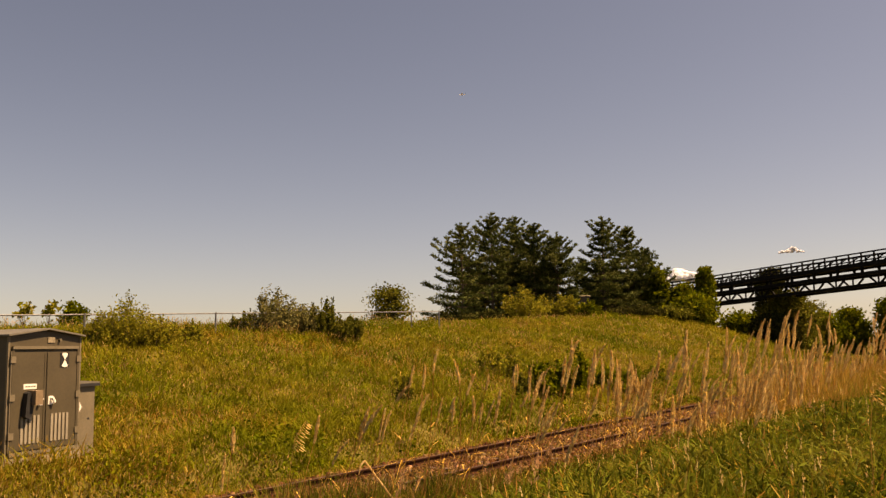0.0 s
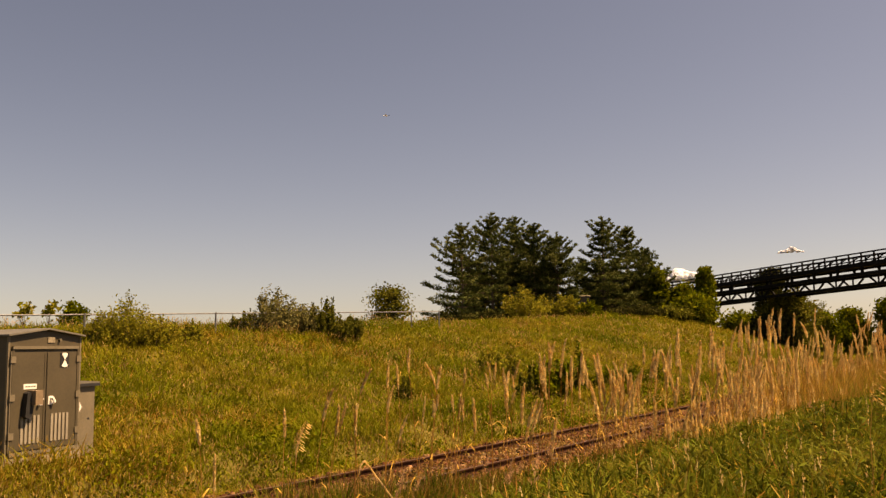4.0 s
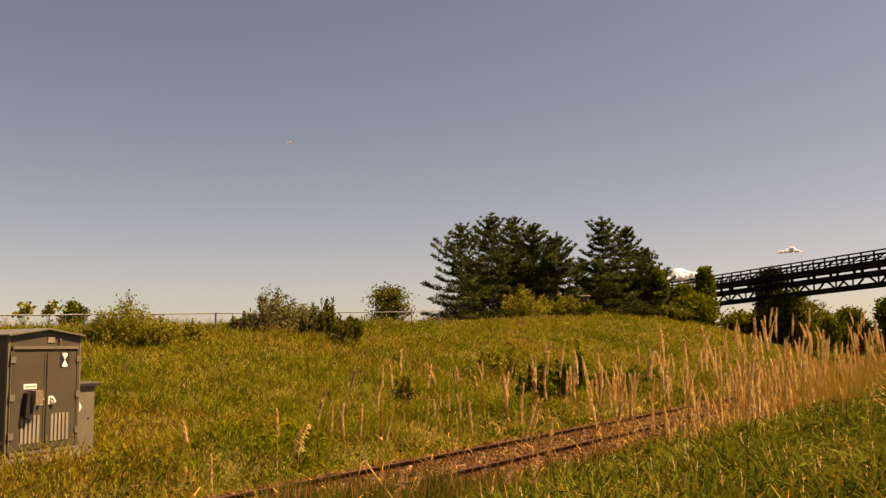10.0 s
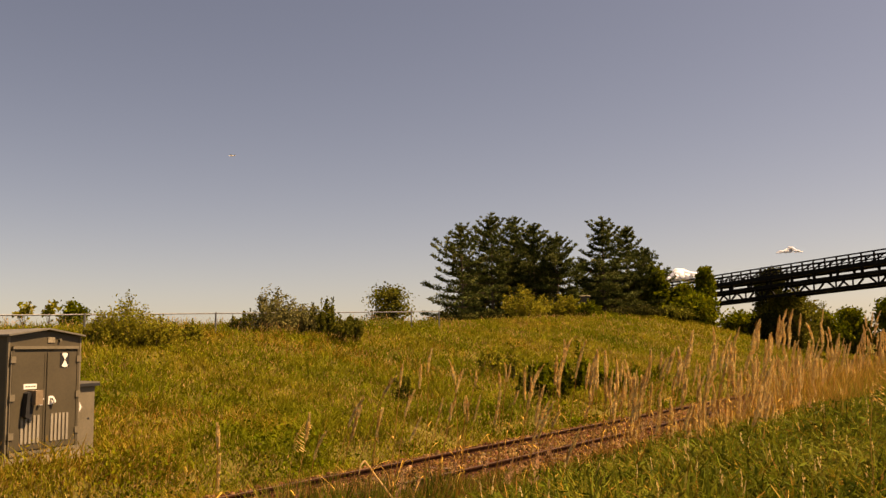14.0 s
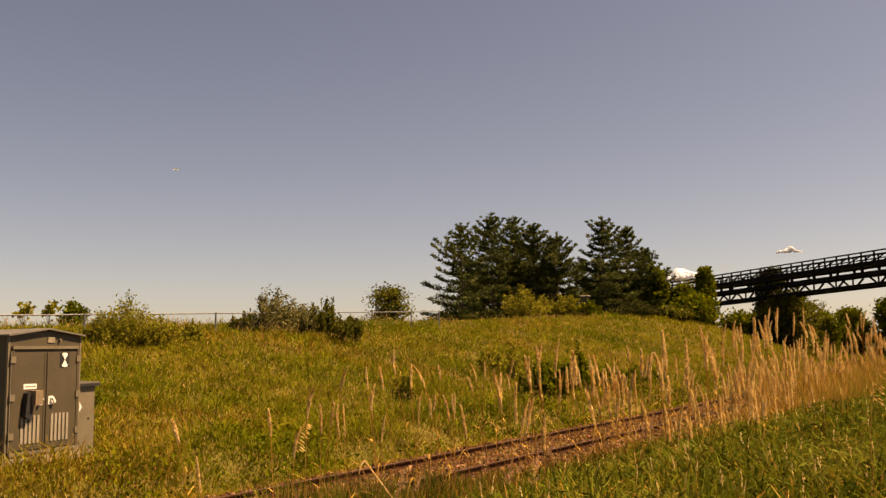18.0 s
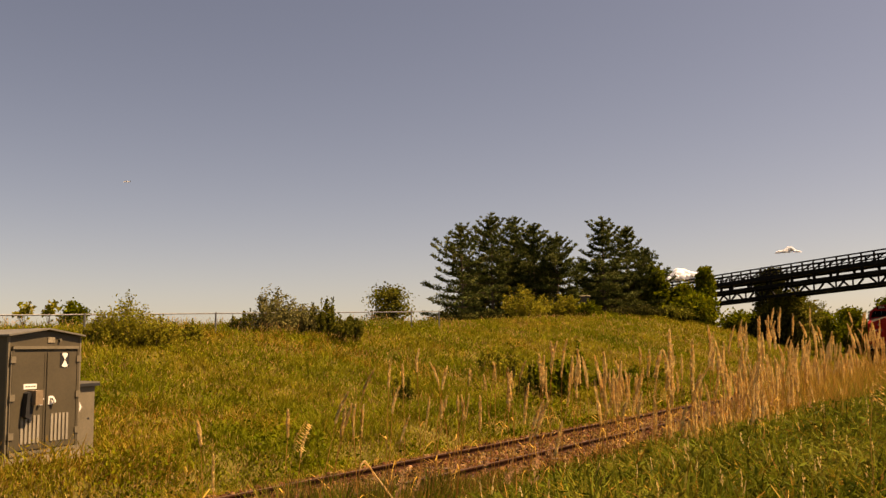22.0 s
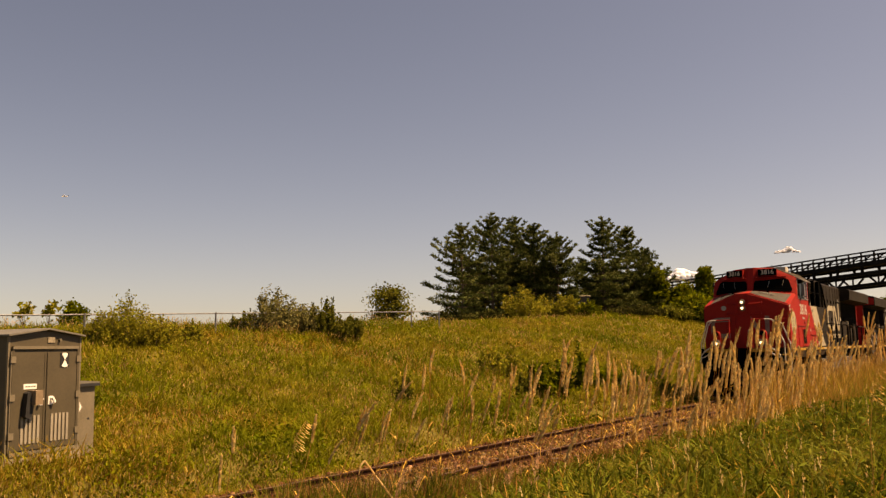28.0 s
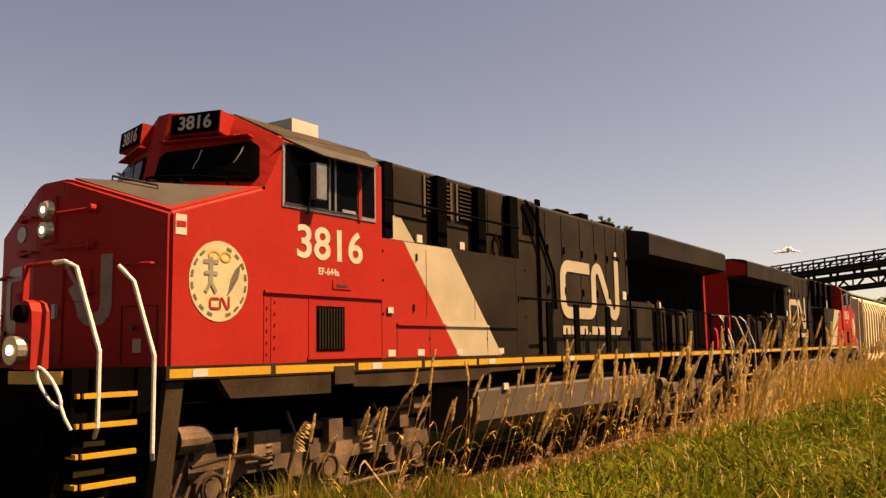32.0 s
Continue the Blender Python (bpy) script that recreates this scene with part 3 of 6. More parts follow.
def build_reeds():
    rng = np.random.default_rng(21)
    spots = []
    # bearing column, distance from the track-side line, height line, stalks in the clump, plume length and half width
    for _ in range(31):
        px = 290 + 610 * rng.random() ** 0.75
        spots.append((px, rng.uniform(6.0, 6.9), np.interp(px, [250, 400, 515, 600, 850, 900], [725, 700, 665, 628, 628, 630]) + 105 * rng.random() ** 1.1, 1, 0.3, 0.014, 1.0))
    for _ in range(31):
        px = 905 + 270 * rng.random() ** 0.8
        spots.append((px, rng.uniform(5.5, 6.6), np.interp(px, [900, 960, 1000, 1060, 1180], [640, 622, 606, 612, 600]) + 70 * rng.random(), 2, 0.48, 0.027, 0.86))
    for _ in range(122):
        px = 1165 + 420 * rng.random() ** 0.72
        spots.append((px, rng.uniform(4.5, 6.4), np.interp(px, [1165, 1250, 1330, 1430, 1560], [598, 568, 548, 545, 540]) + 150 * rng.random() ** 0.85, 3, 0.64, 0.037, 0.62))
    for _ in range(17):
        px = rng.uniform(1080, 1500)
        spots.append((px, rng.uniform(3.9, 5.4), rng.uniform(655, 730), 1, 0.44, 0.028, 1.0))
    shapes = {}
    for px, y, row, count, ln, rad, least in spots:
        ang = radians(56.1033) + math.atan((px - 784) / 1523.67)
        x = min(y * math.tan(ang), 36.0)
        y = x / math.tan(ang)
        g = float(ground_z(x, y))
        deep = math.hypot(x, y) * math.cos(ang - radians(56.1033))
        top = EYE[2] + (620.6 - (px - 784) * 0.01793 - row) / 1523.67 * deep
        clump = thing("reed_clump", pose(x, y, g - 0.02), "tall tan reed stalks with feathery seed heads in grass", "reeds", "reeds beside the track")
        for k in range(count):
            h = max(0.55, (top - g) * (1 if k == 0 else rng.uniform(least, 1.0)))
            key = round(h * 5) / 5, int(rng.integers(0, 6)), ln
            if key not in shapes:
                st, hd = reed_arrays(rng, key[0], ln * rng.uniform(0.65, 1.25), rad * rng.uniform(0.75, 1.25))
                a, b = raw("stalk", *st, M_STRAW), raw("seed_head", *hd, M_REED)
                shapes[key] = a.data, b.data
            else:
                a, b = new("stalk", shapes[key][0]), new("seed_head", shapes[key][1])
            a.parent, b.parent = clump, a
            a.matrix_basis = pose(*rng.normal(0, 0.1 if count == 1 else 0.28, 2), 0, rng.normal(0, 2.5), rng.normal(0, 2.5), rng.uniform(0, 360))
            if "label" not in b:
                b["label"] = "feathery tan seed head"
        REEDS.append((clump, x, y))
    # one broken straw bent over the rail
    x, y = 8.05, 6.4
    st = thing("broken_straw", pose(x, y, float(ground_z(x, y))), "single broken pale straw leaning over the track edge", "straw")
    part("stem", tube(bmesh.new(), [(0.3, -0.35, -0.02), (0.12, -0.12, 0.5), (-0.15, 0.05, 0.93)], 0.016, 6, 0.011), M_REED, st)
    part("bent_tip", tube(bmesh.new(), [(-0.15, 0.05, 0.93), (-0.2, 0.07, 0.88), (-0.22, 0.08, 0.78)], 0.013, 6, 0.006), M_REED, st)


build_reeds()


# ---- trees and bushes ----
def place(px, d):
    """A spot on the ground d metres from the eye, on the bearing of column px."""
    a = radians(56.1033) + math.atan((px - 784) / 1523.67)
    return d * math.sin(a), d * math.cos(a)


def pine(x, y, z, height, radius, seed, lean=0.0, sparse=1.0):
    rng = np.random.default_rng(seed)
    t = thing("pine_tree", pose(x, y, z), "dark green white pine with layered branches on the hill", "tree", "pines on the hill")
    part("trunk", tube(bmesh.new(), [(0, 0, -0.3), (lean * 0.3, 0, height * 0.5), (lean, 0, height * 0.97)], height * 0.018, 7, 0.02), M_BARK, t)
    limbs = bmesh.new()
    cen, axes = [], []

    def tuft(p, out, m, sp):
        # a brush of needles, flat below and turned up above
        d = rng.normal(0, 1, (m, 3)) * np.array([0.75, 0.75, 0.3]) + out
        d /= np.linalg.norm(d, axis=1)[:, None]
        cen.append(p + d * sp * rng.uniform(0.1, 1.0, (m, 1)))
        axes.append(d * 1.6)

    z0 = height * 0.02
    while z0 < height * 0.95:
        u = z0 / height
        # boughs are longest low down, and the top narrows to a rounded spire
        reach = radius * (1.28 - 0.5 * u) * min(1.0, ((1 - u) / 0.5)) ** 0.72
        count = int(rng.integers(5, 8)) if sparse > 0.7 else int(rng.integers(4, 6))
        turn = rng.uniform(0, 6.28)
        for b in range(count):
            ang = turn + 6.283 * b / count + rng.normal(0, 0.25)
            r = max(0.25, reach * rng.uniform(0.45, 1.2))
            flat = np.array([math.cos(ang), math.sin(ang), 0])
            base = np.array([lean * u, 0, z0])
            # low boughs sweep level and droop, upper ones rise
            rise = r * (-0.1 + 0.95 * u ** 1.3 + rng.normal(0, 0.06))
            tip = base + flat * r + np.array([0, 0, rise + 0.12 * r])
            mid = base + flat * r * 0.55 + np.array([0, 0, rise * 0.35 - 0.03 * r])
            tube(limbs, [base, mid, tip], 0.045 * (1.2 - u), 4, 0.01)
            side = np.array([-flat[1], flat[0], 0])
            for s in np.linspace(0.2, 1.0, max(3, int(r / 0.23))):
                p = base * (1 - s) ** 2 + 2 * mid * s * (1 - s) + tip * s * s
                # a flat spray widest past the middle of the bough
                half = 0.3 * r * math.sin(math.pi * (0.15 + 0.75 * s)) * (0.75 + 0.25 * sparse)
                for k in (-1, 0, 1):
                    if rng.random() > 0.45 + 0.42 * sparse:
                        continue
                    q = p + side * (k * half * rng.uniform(0.5, 1.1)) + np.array([0, 0, rng.normal(0, 0.03) + 0.05 * abs(k)])
                    tuft(q, flat * 0.75 + side * (0.5 * k) + np.array([0, 0, 0.3 + 0.6 * u]), int(rng.integers(11, 17)), 0.2 + 0.16 * (1 - u))
        z0 += height * rng.uniform(0.052, 0.078) * (0.85 + 0.5 * (1 - u))
    for k in range(6):
        tuft(np.array([lean, 0, height * (0.9 + 0.018 * k)]), np.array([0, 0, 1.3]), 9, 0.28)
    part("branchwork", limbs, M_BARK, t)
    co, q = leaf_arrays(np.concatenate(cen), 0.095, rng, 3.4, np.concatenate(axes))
    raw("crown", co, q, M_PINE, t)


def leafy(name, x, y, z, height, radius, seed, material, label, leaf=0.12, clumps=40, per=60, low=0.15, category="tree", group="", airy=1.0):
    rng = np.random.default_rng(seed)
    t = thing(name, pose(x, y, z), label, category, group)
    bm = bmesh.new()
    trunk_h = height * (0.45 if category == "tree" else 0.25)
    k = 0.4 if name == "sapling" else 1.0
    tube(bm, [(0, 0, -0.2), (0.03, 0.02, trunk_h * 0.6), (0, 0.03, trunk_h)], (height * 0.02 + 0.012) * k, 6, (height * 0.012 + 0.006) * k)
    part("trunk", bm, M_BARK, t)
    limbs = bmesh.new()
    cen = []
    if category == "shrub":
        # many thin shoots from the base, leafy along most of their length
        for c in range(clumps):
            ang, out = rng.uniform(0, 6.28), radius * math.sqrt(rng.random())
            top = height * (0.96 - 0.5 * (out / radius) ** 2) * (rng.uniform(0.95, 1.12) if rng.random() < 0.2 else rng.uniform(0.45, 0.92))
            p = np.array([math.cos(ang) * out, math.sin(ang) * out, top])
            q0 = p * np.array([0.45, 0.45, 0.0])
            mid = q0 * 0.5 + p * 0.5 + np.array([0, 0, top * 0.12])
            if c % 2 == 0:
                tube(limbs, [q0, mid, p], 0.008 + height * 0.002, 4, 0.003)
            sv = (low + (1 - low) * rng.random(per) ** 0.8)[:, None]
            c_ = q0 * (1 - sv) ** 2 + 2 * mid * sv * (1 - sv) + p * sv ** 2
            sp = radius * (0.035 + 0.11 * (1 - sv)) * airy
            cen.append(c_ + rng.normal(0, 1, (per, 3)) * sp)
        clumps = 0
    for c in range(clumps):
        u = rng.random()
        zz = height * (low + (0.95 - low) * u)
        wr = radius * math.sin(math.pi * min(0.97, 0.16 + 0.78 * u)) ** 0.7 * rng.uniform(0.2, 1.05)
        ang = rng.uniform(0, 6.28)
        p = np.array([math.cos(ang) * wr, math.sin(ang) * wr, zz])
        if c % 2 == 0:
            tube(limbs, [(0, 0, min(trunk_h, zz * 0.6)), p * 0.6 + np.array([0, 0, zz * 0.1]), p], 0.012 + height * 0.004, 4, 0.004)
        sp = radius * 0.2 * rng.uniform(0.7, 1.3) * airy
        cen.append(p + rng.normal(0, 1, (per, 3)) * np.array([sp, sp, sp * 0.7]))
    part("branchwork", limbs, M_BARK, t)
    pts = np.concatenate(cen)
    pts = pts[pts[:, 2] > 0.03]
    raw("crown", *leaf_arrays(pts, leaf, rng, 1.7), material, t)


def build_trees():
    # pines: column, distance, top row as slope above the eye, half width in columns
    f = 1523.67
    hor = lambda px: 441 + f * math.tan(radians(6.7239)) - (px - 784) * math.tan(radians(1.0272))
    def spot(px, d, top):
        x, y = place(px, d)
        z = float(ground_z(x, y))
        return x, y, z, 1.9472 + (hor(px) - top) / f * d * 1.0 - z
    for i, (px, d, top, half, lean, sp) in enumerate(((818, 74, 396, 56, -0.2, 0.45), (870, 80, 380, 60, 0, 0.9), (911, 86, 385, 54, 0, 0.9), (946, 82, 400, 52, 0, 0.9), (986, 80, 414, 42, 0.1, 0.8), (1068, 84, 388, 54, 0, 0.9), (1110, 88, 408, 46, 0.1, 0.85), (1142, 90, 446, 40, 0.2, 0.9), (1032, 96, 462, 34, 0, 0.6))):
        x, y, z, h = spot(px, d, top)
        pine(x, y, z, h, half / f * d, 40 + i, lean, sp)
    leafs = (
        # name, column, distance, top, half width, material, leaf, clumps, label, category
        ("shrub", 928, 72, 500, 42, M_LEAF_YELLOW, 0.15, 44, "yellow-green rounded shrub before the pines", "shrub"),
        ("shrub", 1040, 73, 531, 22, M_LEAF, 0.15, 34, "low green shrub before the shed", "shrub"),
        ("shrub", 1000, 74, 518, 32, M_LEAF_YELLOW, 0.15, 32, "yellow-green rounded shrub before the pines", "shrub"),
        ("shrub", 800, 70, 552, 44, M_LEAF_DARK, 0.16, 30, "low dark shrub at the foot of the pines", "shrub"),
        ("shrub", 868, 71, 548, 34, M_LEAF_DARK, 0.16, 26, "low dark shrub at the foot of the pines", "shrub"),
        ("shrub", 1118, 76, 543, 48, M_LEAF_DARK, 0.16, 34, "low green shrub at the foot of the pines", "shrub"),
        # fill trees added to close gaps; the pines' inner shade is in their leaf colour
        ("deciduous_tree", 845, 96, 490, 48, M_LEAF_DARK, 0.2, 40, "dark fill tree added behind the pines", "tree"),
        ("deciduous_tree", 905, 98, 470, 46, M_LEAF_DARK, 0.2, 44, "dark fill tree added behind the pines", "tree"),
        ("deciduous_tree", 962, 97, 480, 44, M_LEAF_DARK, 0.2, 42, "dark fill tree added behind the pines", "tree"),
        ("deciduous_tree", 1072, 99, 480, 44, M_LEAF_DARK, 0.2, 42, "dark fill tree added behind the pines", "tree"),
        ("deciduous_tree", 1118, 99, 490, 42, M_LEAF_DARK, 0.2, 42, "dark fill tree added behind the pines", "tree"),
        ("deciduous_tree", 1162, 88, 472, 17, M_LEAF, 0.2, 50, "dark green leafy tree at the hill's end", "tree"),
        ("deciduous_tree", 1204, 92, 508, 22, M_LEAF, 0.2, 40, "dark green leafy tree at the hill's end", "tree"),
        ("deciduous_tree", 1247, 86, 478, 16, M_LEAF, 0.2, 56, "slender dark green tree beside the conveyor bridge", "tree"),
        ("deciduous_tree", 1222, 84, 530, 34, M_LEAF, 0.2, 44, "dark green leafy tree at the hill's end", "tree"),
        ("deciduous_tree", 1180, 80, 555, 30, M_LEAF_OLIVE, 0.18, 34, "low olive tree at the hill's end", "tree"),
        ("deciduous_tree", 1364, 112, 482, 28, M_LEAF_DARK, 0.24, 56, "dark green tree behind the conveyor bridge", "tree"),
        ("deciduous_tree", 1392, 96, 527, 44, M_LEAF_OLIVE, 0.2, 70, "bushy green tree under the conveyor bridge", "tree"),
        # dark crown added as the shade beneath the tree above it
        ("deciduous_tree", 1358, 93, 566, 34, M_LEAF_DARK, 0.2, 60, "dark leaves put in for the shade under the tree by the bridge", "tree"),
        ("deciduous_tree", 1310, 104, 560, 40, M_LEAF, 0.2, 54, "bushy green tree under the conveyor bridge", "tree"),
        ("deciduous_tree", 1452, 125, 558, 24, M_LEAF, 0.25, 40, "green trees beyond the conveyor bridge", "tree"),
        ("deciduous_tree", 1500, 130, 553, 28, M_LEAF, 0.25, 44, "green trees beyond the conveyor bridge", "tree"),
        ("deciduous_tree", 1568, 128, 538, 24, M_LEAF, 0.25, 44, "green trees beyond the conveyor bridge", "tree"),
        ("deciduous_tree", 1630, 140, 530, 40, M_LEAF, 0.25, 40, "green trees beyond the conveyor bridge", "tree"),
        ("shrub", 226, 30, 526, 56, M_LEAF_YELLOW, 0.065, 65, "airy yellow-green shrub in front of the wire fence", "shrub"),
        ("shrub", 182, 29.5, 562, 32, M_LEAF_YELLOW, 0.065, 28, "low yellow-green shrub in front of the wire fence", "shrub"),
        ("shrub", 280, 30, 562, 38, M_LEAF_YELLOW, 0.065, 33, "low yellow-green shrub in front of the wire fence", "shrub"),
        ("shrub", 338, 31, 566, 22, M_LEAF_YELLOW, 0.065, 23, "low yellow-green shrub in front of the wire fence", "shrub"),
        ("shrub", 536, 37.5, 528, 34, M_LEAF_GREY, 0.09, 34, "airy grey-olive shrub growing along the wire fence", "shrub"),
        ("shrub", 484, 37, 508, 40, M_LEAF_GREY, 0.09, 44, "airy grey-olive shrub growing through the wire fence", "shrub"),
        ("shrub", 572, 37.5, 522, 30, M_LEAF_OLIVE, 0.09, 40, "olive green shrub growing along the wire fence", "shrub"),
        ("shrub", 612, 36, 546, 30, M_LEAF_OLIVE, 0.09, 30, "green shrub growing along the wire fence", "shrub"),
        ("shrub", 430, 37, 550, 26, M_LEAF_OLIVE, 0.09, 20, "olive green shrub growing along the wire fence", "shrub"),
        ("deciduous_tree", 686, 62, 513, 32, M_LEAF_OLIVE, 0.12, 24, "airy olive tree standing behind the fence", "tree"),
        ("deciduous_tree", 128, 60, 546, 20, M_LEAF, 0.12, 20, "airy dark green tree standing behind the fence", "tree"),
        ("sapling", 42, 34, 547, 18, M_LEAF_YELLOW, 0.1, 9, "thin leafy sapling behind the wire fence", "sapling"),
        ("sapling", 86, 34, 543, 18, M_LEAF_YELLOW, 0.1, 9, "thin leafy sapling behind the wire fence", "sapling"),
        ("shrub", 925, 27, 634, 18, M_LEAF_OLIVE, 0.12, 9, "dark green shrub in the grass beside the track", "shrub"),
        ("shrub", 946, 27.8, 622, 26, M_LEAF, 0.12, 11, "airy dark green shrub in the grass beside the track", "shrub"),
        ("shrub", 976, 28.5, 632, 26, M_LEAF, 0.12, 9, "airy dark green shrub in the grass beside the track", "shrub"),
        ("shrub", 1012, 31, 604, 24, M_LEAF, 0.13, 9, "airy green shrub in the grass beside the track", "shrub"),
        ("shrub", 1070, 33, 640, 40, M_LEAF, 0.12, 14, "airy green shrub in the grass beside the track", "shrub"),
        ("shrub", 708, 24, 652, 18, M_LEAF_OLIVE, 0.09, 5, "small airy weed bush on the hillside", "shrub"),
        ("shrub", 866, 34, 578, 22, M_LEAF_YELLOW, 0.1, 6, "airy yellow-green weed bush on the hillside", "shrub"),
        ("shrub", 903, 34, 582, 20, M_LEAF_YELLOW, 0.1, 5, "airy yellow-green weed bush on the hillside", "shrub"),
        ("shrub", 1130, 37, 632, 34, M_LEAF, 0.10, 16, "airy green shrub in the grass beside the track", "shrub"),
    )
    for i, (nm, px, d, top, half, m, leaf, cl, lab, cat) in enumerate(leafs):
        x, y, z, h = spot(px, d, top)
        leafy(nm, x, y, z, max(h, 0.4), half / f * d * (1.12 if cat == "shrub" else 1.0), 100 + i, m, lab, leaf * (0.75 if cat == "shrub" else 1.0), cl * (2 if nm != "sapling" else 1), (110 if cat == "tree" else 62) if nm != "sapling" else 16, 0.6 if nm == "sapling" else 0.04, cat, "", 1.5 if "airy" in lab else 1.0)


build_trees()


# ---- wire fence on the hill ----
def build_fence():
    y = 26.0
    xs = [5.9, 11.55, 17.19, 22.82, 28.5, 35.69, 38.2]
    top = lambda x: 3.35 + (x - 17.19) * 0.032
    fence = thing("wire_fence", pose(0, 0, 0), "grey chain-link fence with a thin top rail", "fence")
    for x in xs:
        z = float(ground_z(x, y))
        part("post", rod((x, y, z - 0.2), (x, y, top(x) + 0.05), 0.035, 8), M_GALV, fence)
    part("top_rail", rod((xs[0], y, top(xs[0])), (xs[-1], y, top(xs[-1])), 0.024, 6), M_GALV, fence)
    # mesh of thin crossing wires
    x0, x1 = xs[0], xs[-1]
    co, qs = [], []
    n = int((x1 - x0) / 0.12)
    for i in range(n):
        for s in (1, -1):
            xa = x0 + i * 0.12
            xb = xa + s * 1.2
            xb = min(max(xb, x0), x1)
            za, zb = top(xa) - 1.25, top(xb) - 0.02
            k = len(co)
            co += [(xa - 0.0012, y, za), (xa + 0.0012, y, za), (xb + 0.0012, y, zb), (xb - 0.0012, y, zb)]
            qs.append((k, k + 1, k + 2, k + 3))
    raw("wire_mesh", co, qs, M_GALV, fence)["kind"] = "stuff"


build_fence()


# ---- signal cabinet and its small neighbour ----
def build_cabinet():
    z = float(ground_z(7.9, 13.1))
    cab = thing("signal_cabinet", pose(7.84, 12.85, 0.40, 0, 0, 10.6), "grey metal trackside cabinet with double doors and a gabled roof", "cabinet")
    w, d, h = 0.70, 1.0, 1.72
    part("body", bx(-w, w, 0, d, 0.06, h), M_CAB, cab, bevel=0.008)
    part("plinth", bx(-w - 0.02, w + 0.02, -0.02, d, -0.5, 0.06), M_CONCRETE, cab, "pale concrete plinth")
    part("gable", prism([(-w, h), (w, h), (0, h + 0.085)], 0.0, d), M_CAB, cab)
    part("roof", prism([(-w - 0.05, h - 0.012), (0, h + 0.085), (w + 0.035, h - 0.008), (w + 0.035, h + 0.014), (0, h + 0.11), (-w - 0.05, h + 0.012)], -0.07, d + 0.06), M_CAB_ROOF, cab, "pale overhanging gabled roof")
    part("cornice", bx(-0.64, 0.62, -0.045, 0.0, 1.53, 1.57), M_CAB_SMALL, cab, "pale rain strip over the doors", bevel=0.004)
    for s in (-1, 1):
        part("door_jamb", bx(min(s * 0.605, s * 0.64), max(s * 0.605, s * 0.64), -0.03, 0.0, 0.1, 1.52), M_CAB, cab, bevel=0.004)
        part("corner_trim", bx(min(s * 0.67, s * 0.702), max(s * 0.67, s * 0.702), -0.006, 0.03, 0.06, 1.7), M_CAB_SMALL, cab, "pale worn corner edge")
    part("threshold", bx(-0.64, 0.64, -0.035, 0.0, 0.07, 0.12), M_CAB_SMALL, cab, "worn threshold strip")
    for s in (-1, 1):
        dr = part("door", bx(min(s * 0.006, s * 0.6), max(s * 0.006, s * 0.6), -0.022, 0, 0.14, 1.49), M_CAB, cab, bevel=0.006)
        for i in range(5):
            x = s * 0.28 + (i - 2) * 0.075
            part("vent_slat", bx(x - 0.022, x + 0.022, -0.034, -0.022, 0.225, 0.61), M_SLAT, dr, "pale vent slat", bevel=0.004)
        for zz in (0.3, 0.82, 1.34):
            part("hinge", bx(s * 0.63 - 0.045, s * 0.63 + 0.045, -0.045, -0.0, zz, zz + 0.09), M_CAB_SMALL, dr, bevel=0.006)
        hd = bmesh.new()
        tube(hd, [(s * 0.1, -0.02, 0.83), (s * 0.1, -0.07, 0.83), (s * 0.14, -0.07, 0.77)], 0.022, 8)
        box(hd, s * 0.1 - 0.05, s * 0.1 + 0.04, -0.032, -0.022, 0.74, 0.86)
        part("handle", hd, M_WHITE, dr, "pale door handle on its plate")
        part("door_edge", bx(*sorted((s * 0.012, s * 0.04)), -0.03, -0.022, 0.16, 1.47), M_CAB, dr, bevel=0.003)
        part("hinge_post", rod((s * 0.655, -0.02, 0.12), (s * 0.655, -0.02, 1.5), 0.014, 6), M_CAB_SMALL, dr)
    part("meter_box", bx(-0.34, -0.2, -0.2, -0.022, 0.755, 0.955), M_TAN, cab, "tan metal box on the door", bevel=0.008)
    # the tan box's shadow on the door, made as a black plate
    part("box_shadow", prism([(-0.45, 0.6), (-0.4, 0.57), (-0.34, 0.58), (-0.31, 0.66), (-0.31, 0.74), (-0.345, 0.76), (-0.345, 0.92), (-0.38, 0.94), (-0.42, 0.92), (-0.43, 0.8)], -0.12, -0.022), M_BLACK, cab, "black plate shaped as the shadow of the tan box", bevel=0.01)
    part("notice_plate", bx(-0.42, -0.18, -0.028, -0.022, 0.975, 1.045), M_WHITE, cab, "white plate")
    for i in range(4):
        part("plate_bar", bx(-0.39 + i * 0.05, -0.355 + i * 0.05, -0.0315, -0.0285, 1.0, 1.02), M_CAB, cab)
    part("gable_plate", bx(0.02, 0.16, -0.012, 0.0, 1.62, 1.7), M_CONCRETE, cab, "cream plate under the gable")
    part("gable_lamp", rod((0.25, -0.04, 1.66), (0.25, 0.0, 1.66), 0.02), M_CAB_SMALL, cab)
    sq = part("sign_plate", bx(0.26, 0.44, -0.028, -0.022, 1.265, 1.475), M_BLACK, cab, "black sign plate with two white wedges")
    for s in (1, -1):
        pr = [(0.35, 1.37)] + [(0.35 + 0.105 * math.sin(t), 1.37 + s * 0.105 * math.cos(t)) for t in [(-0.62 + 1.24 * i / 6) for i in range(7)]]
        part("wedge", prism(pr, -0.033, -0.0285), M_WHITE, sq, "white wedge")
    # the whole case stands a tenth taller than its plan
    for p_ in cab.children_recursive:
        p_.data.transform(Matrix.Diagonal((1, 1, 1.1, 1)))
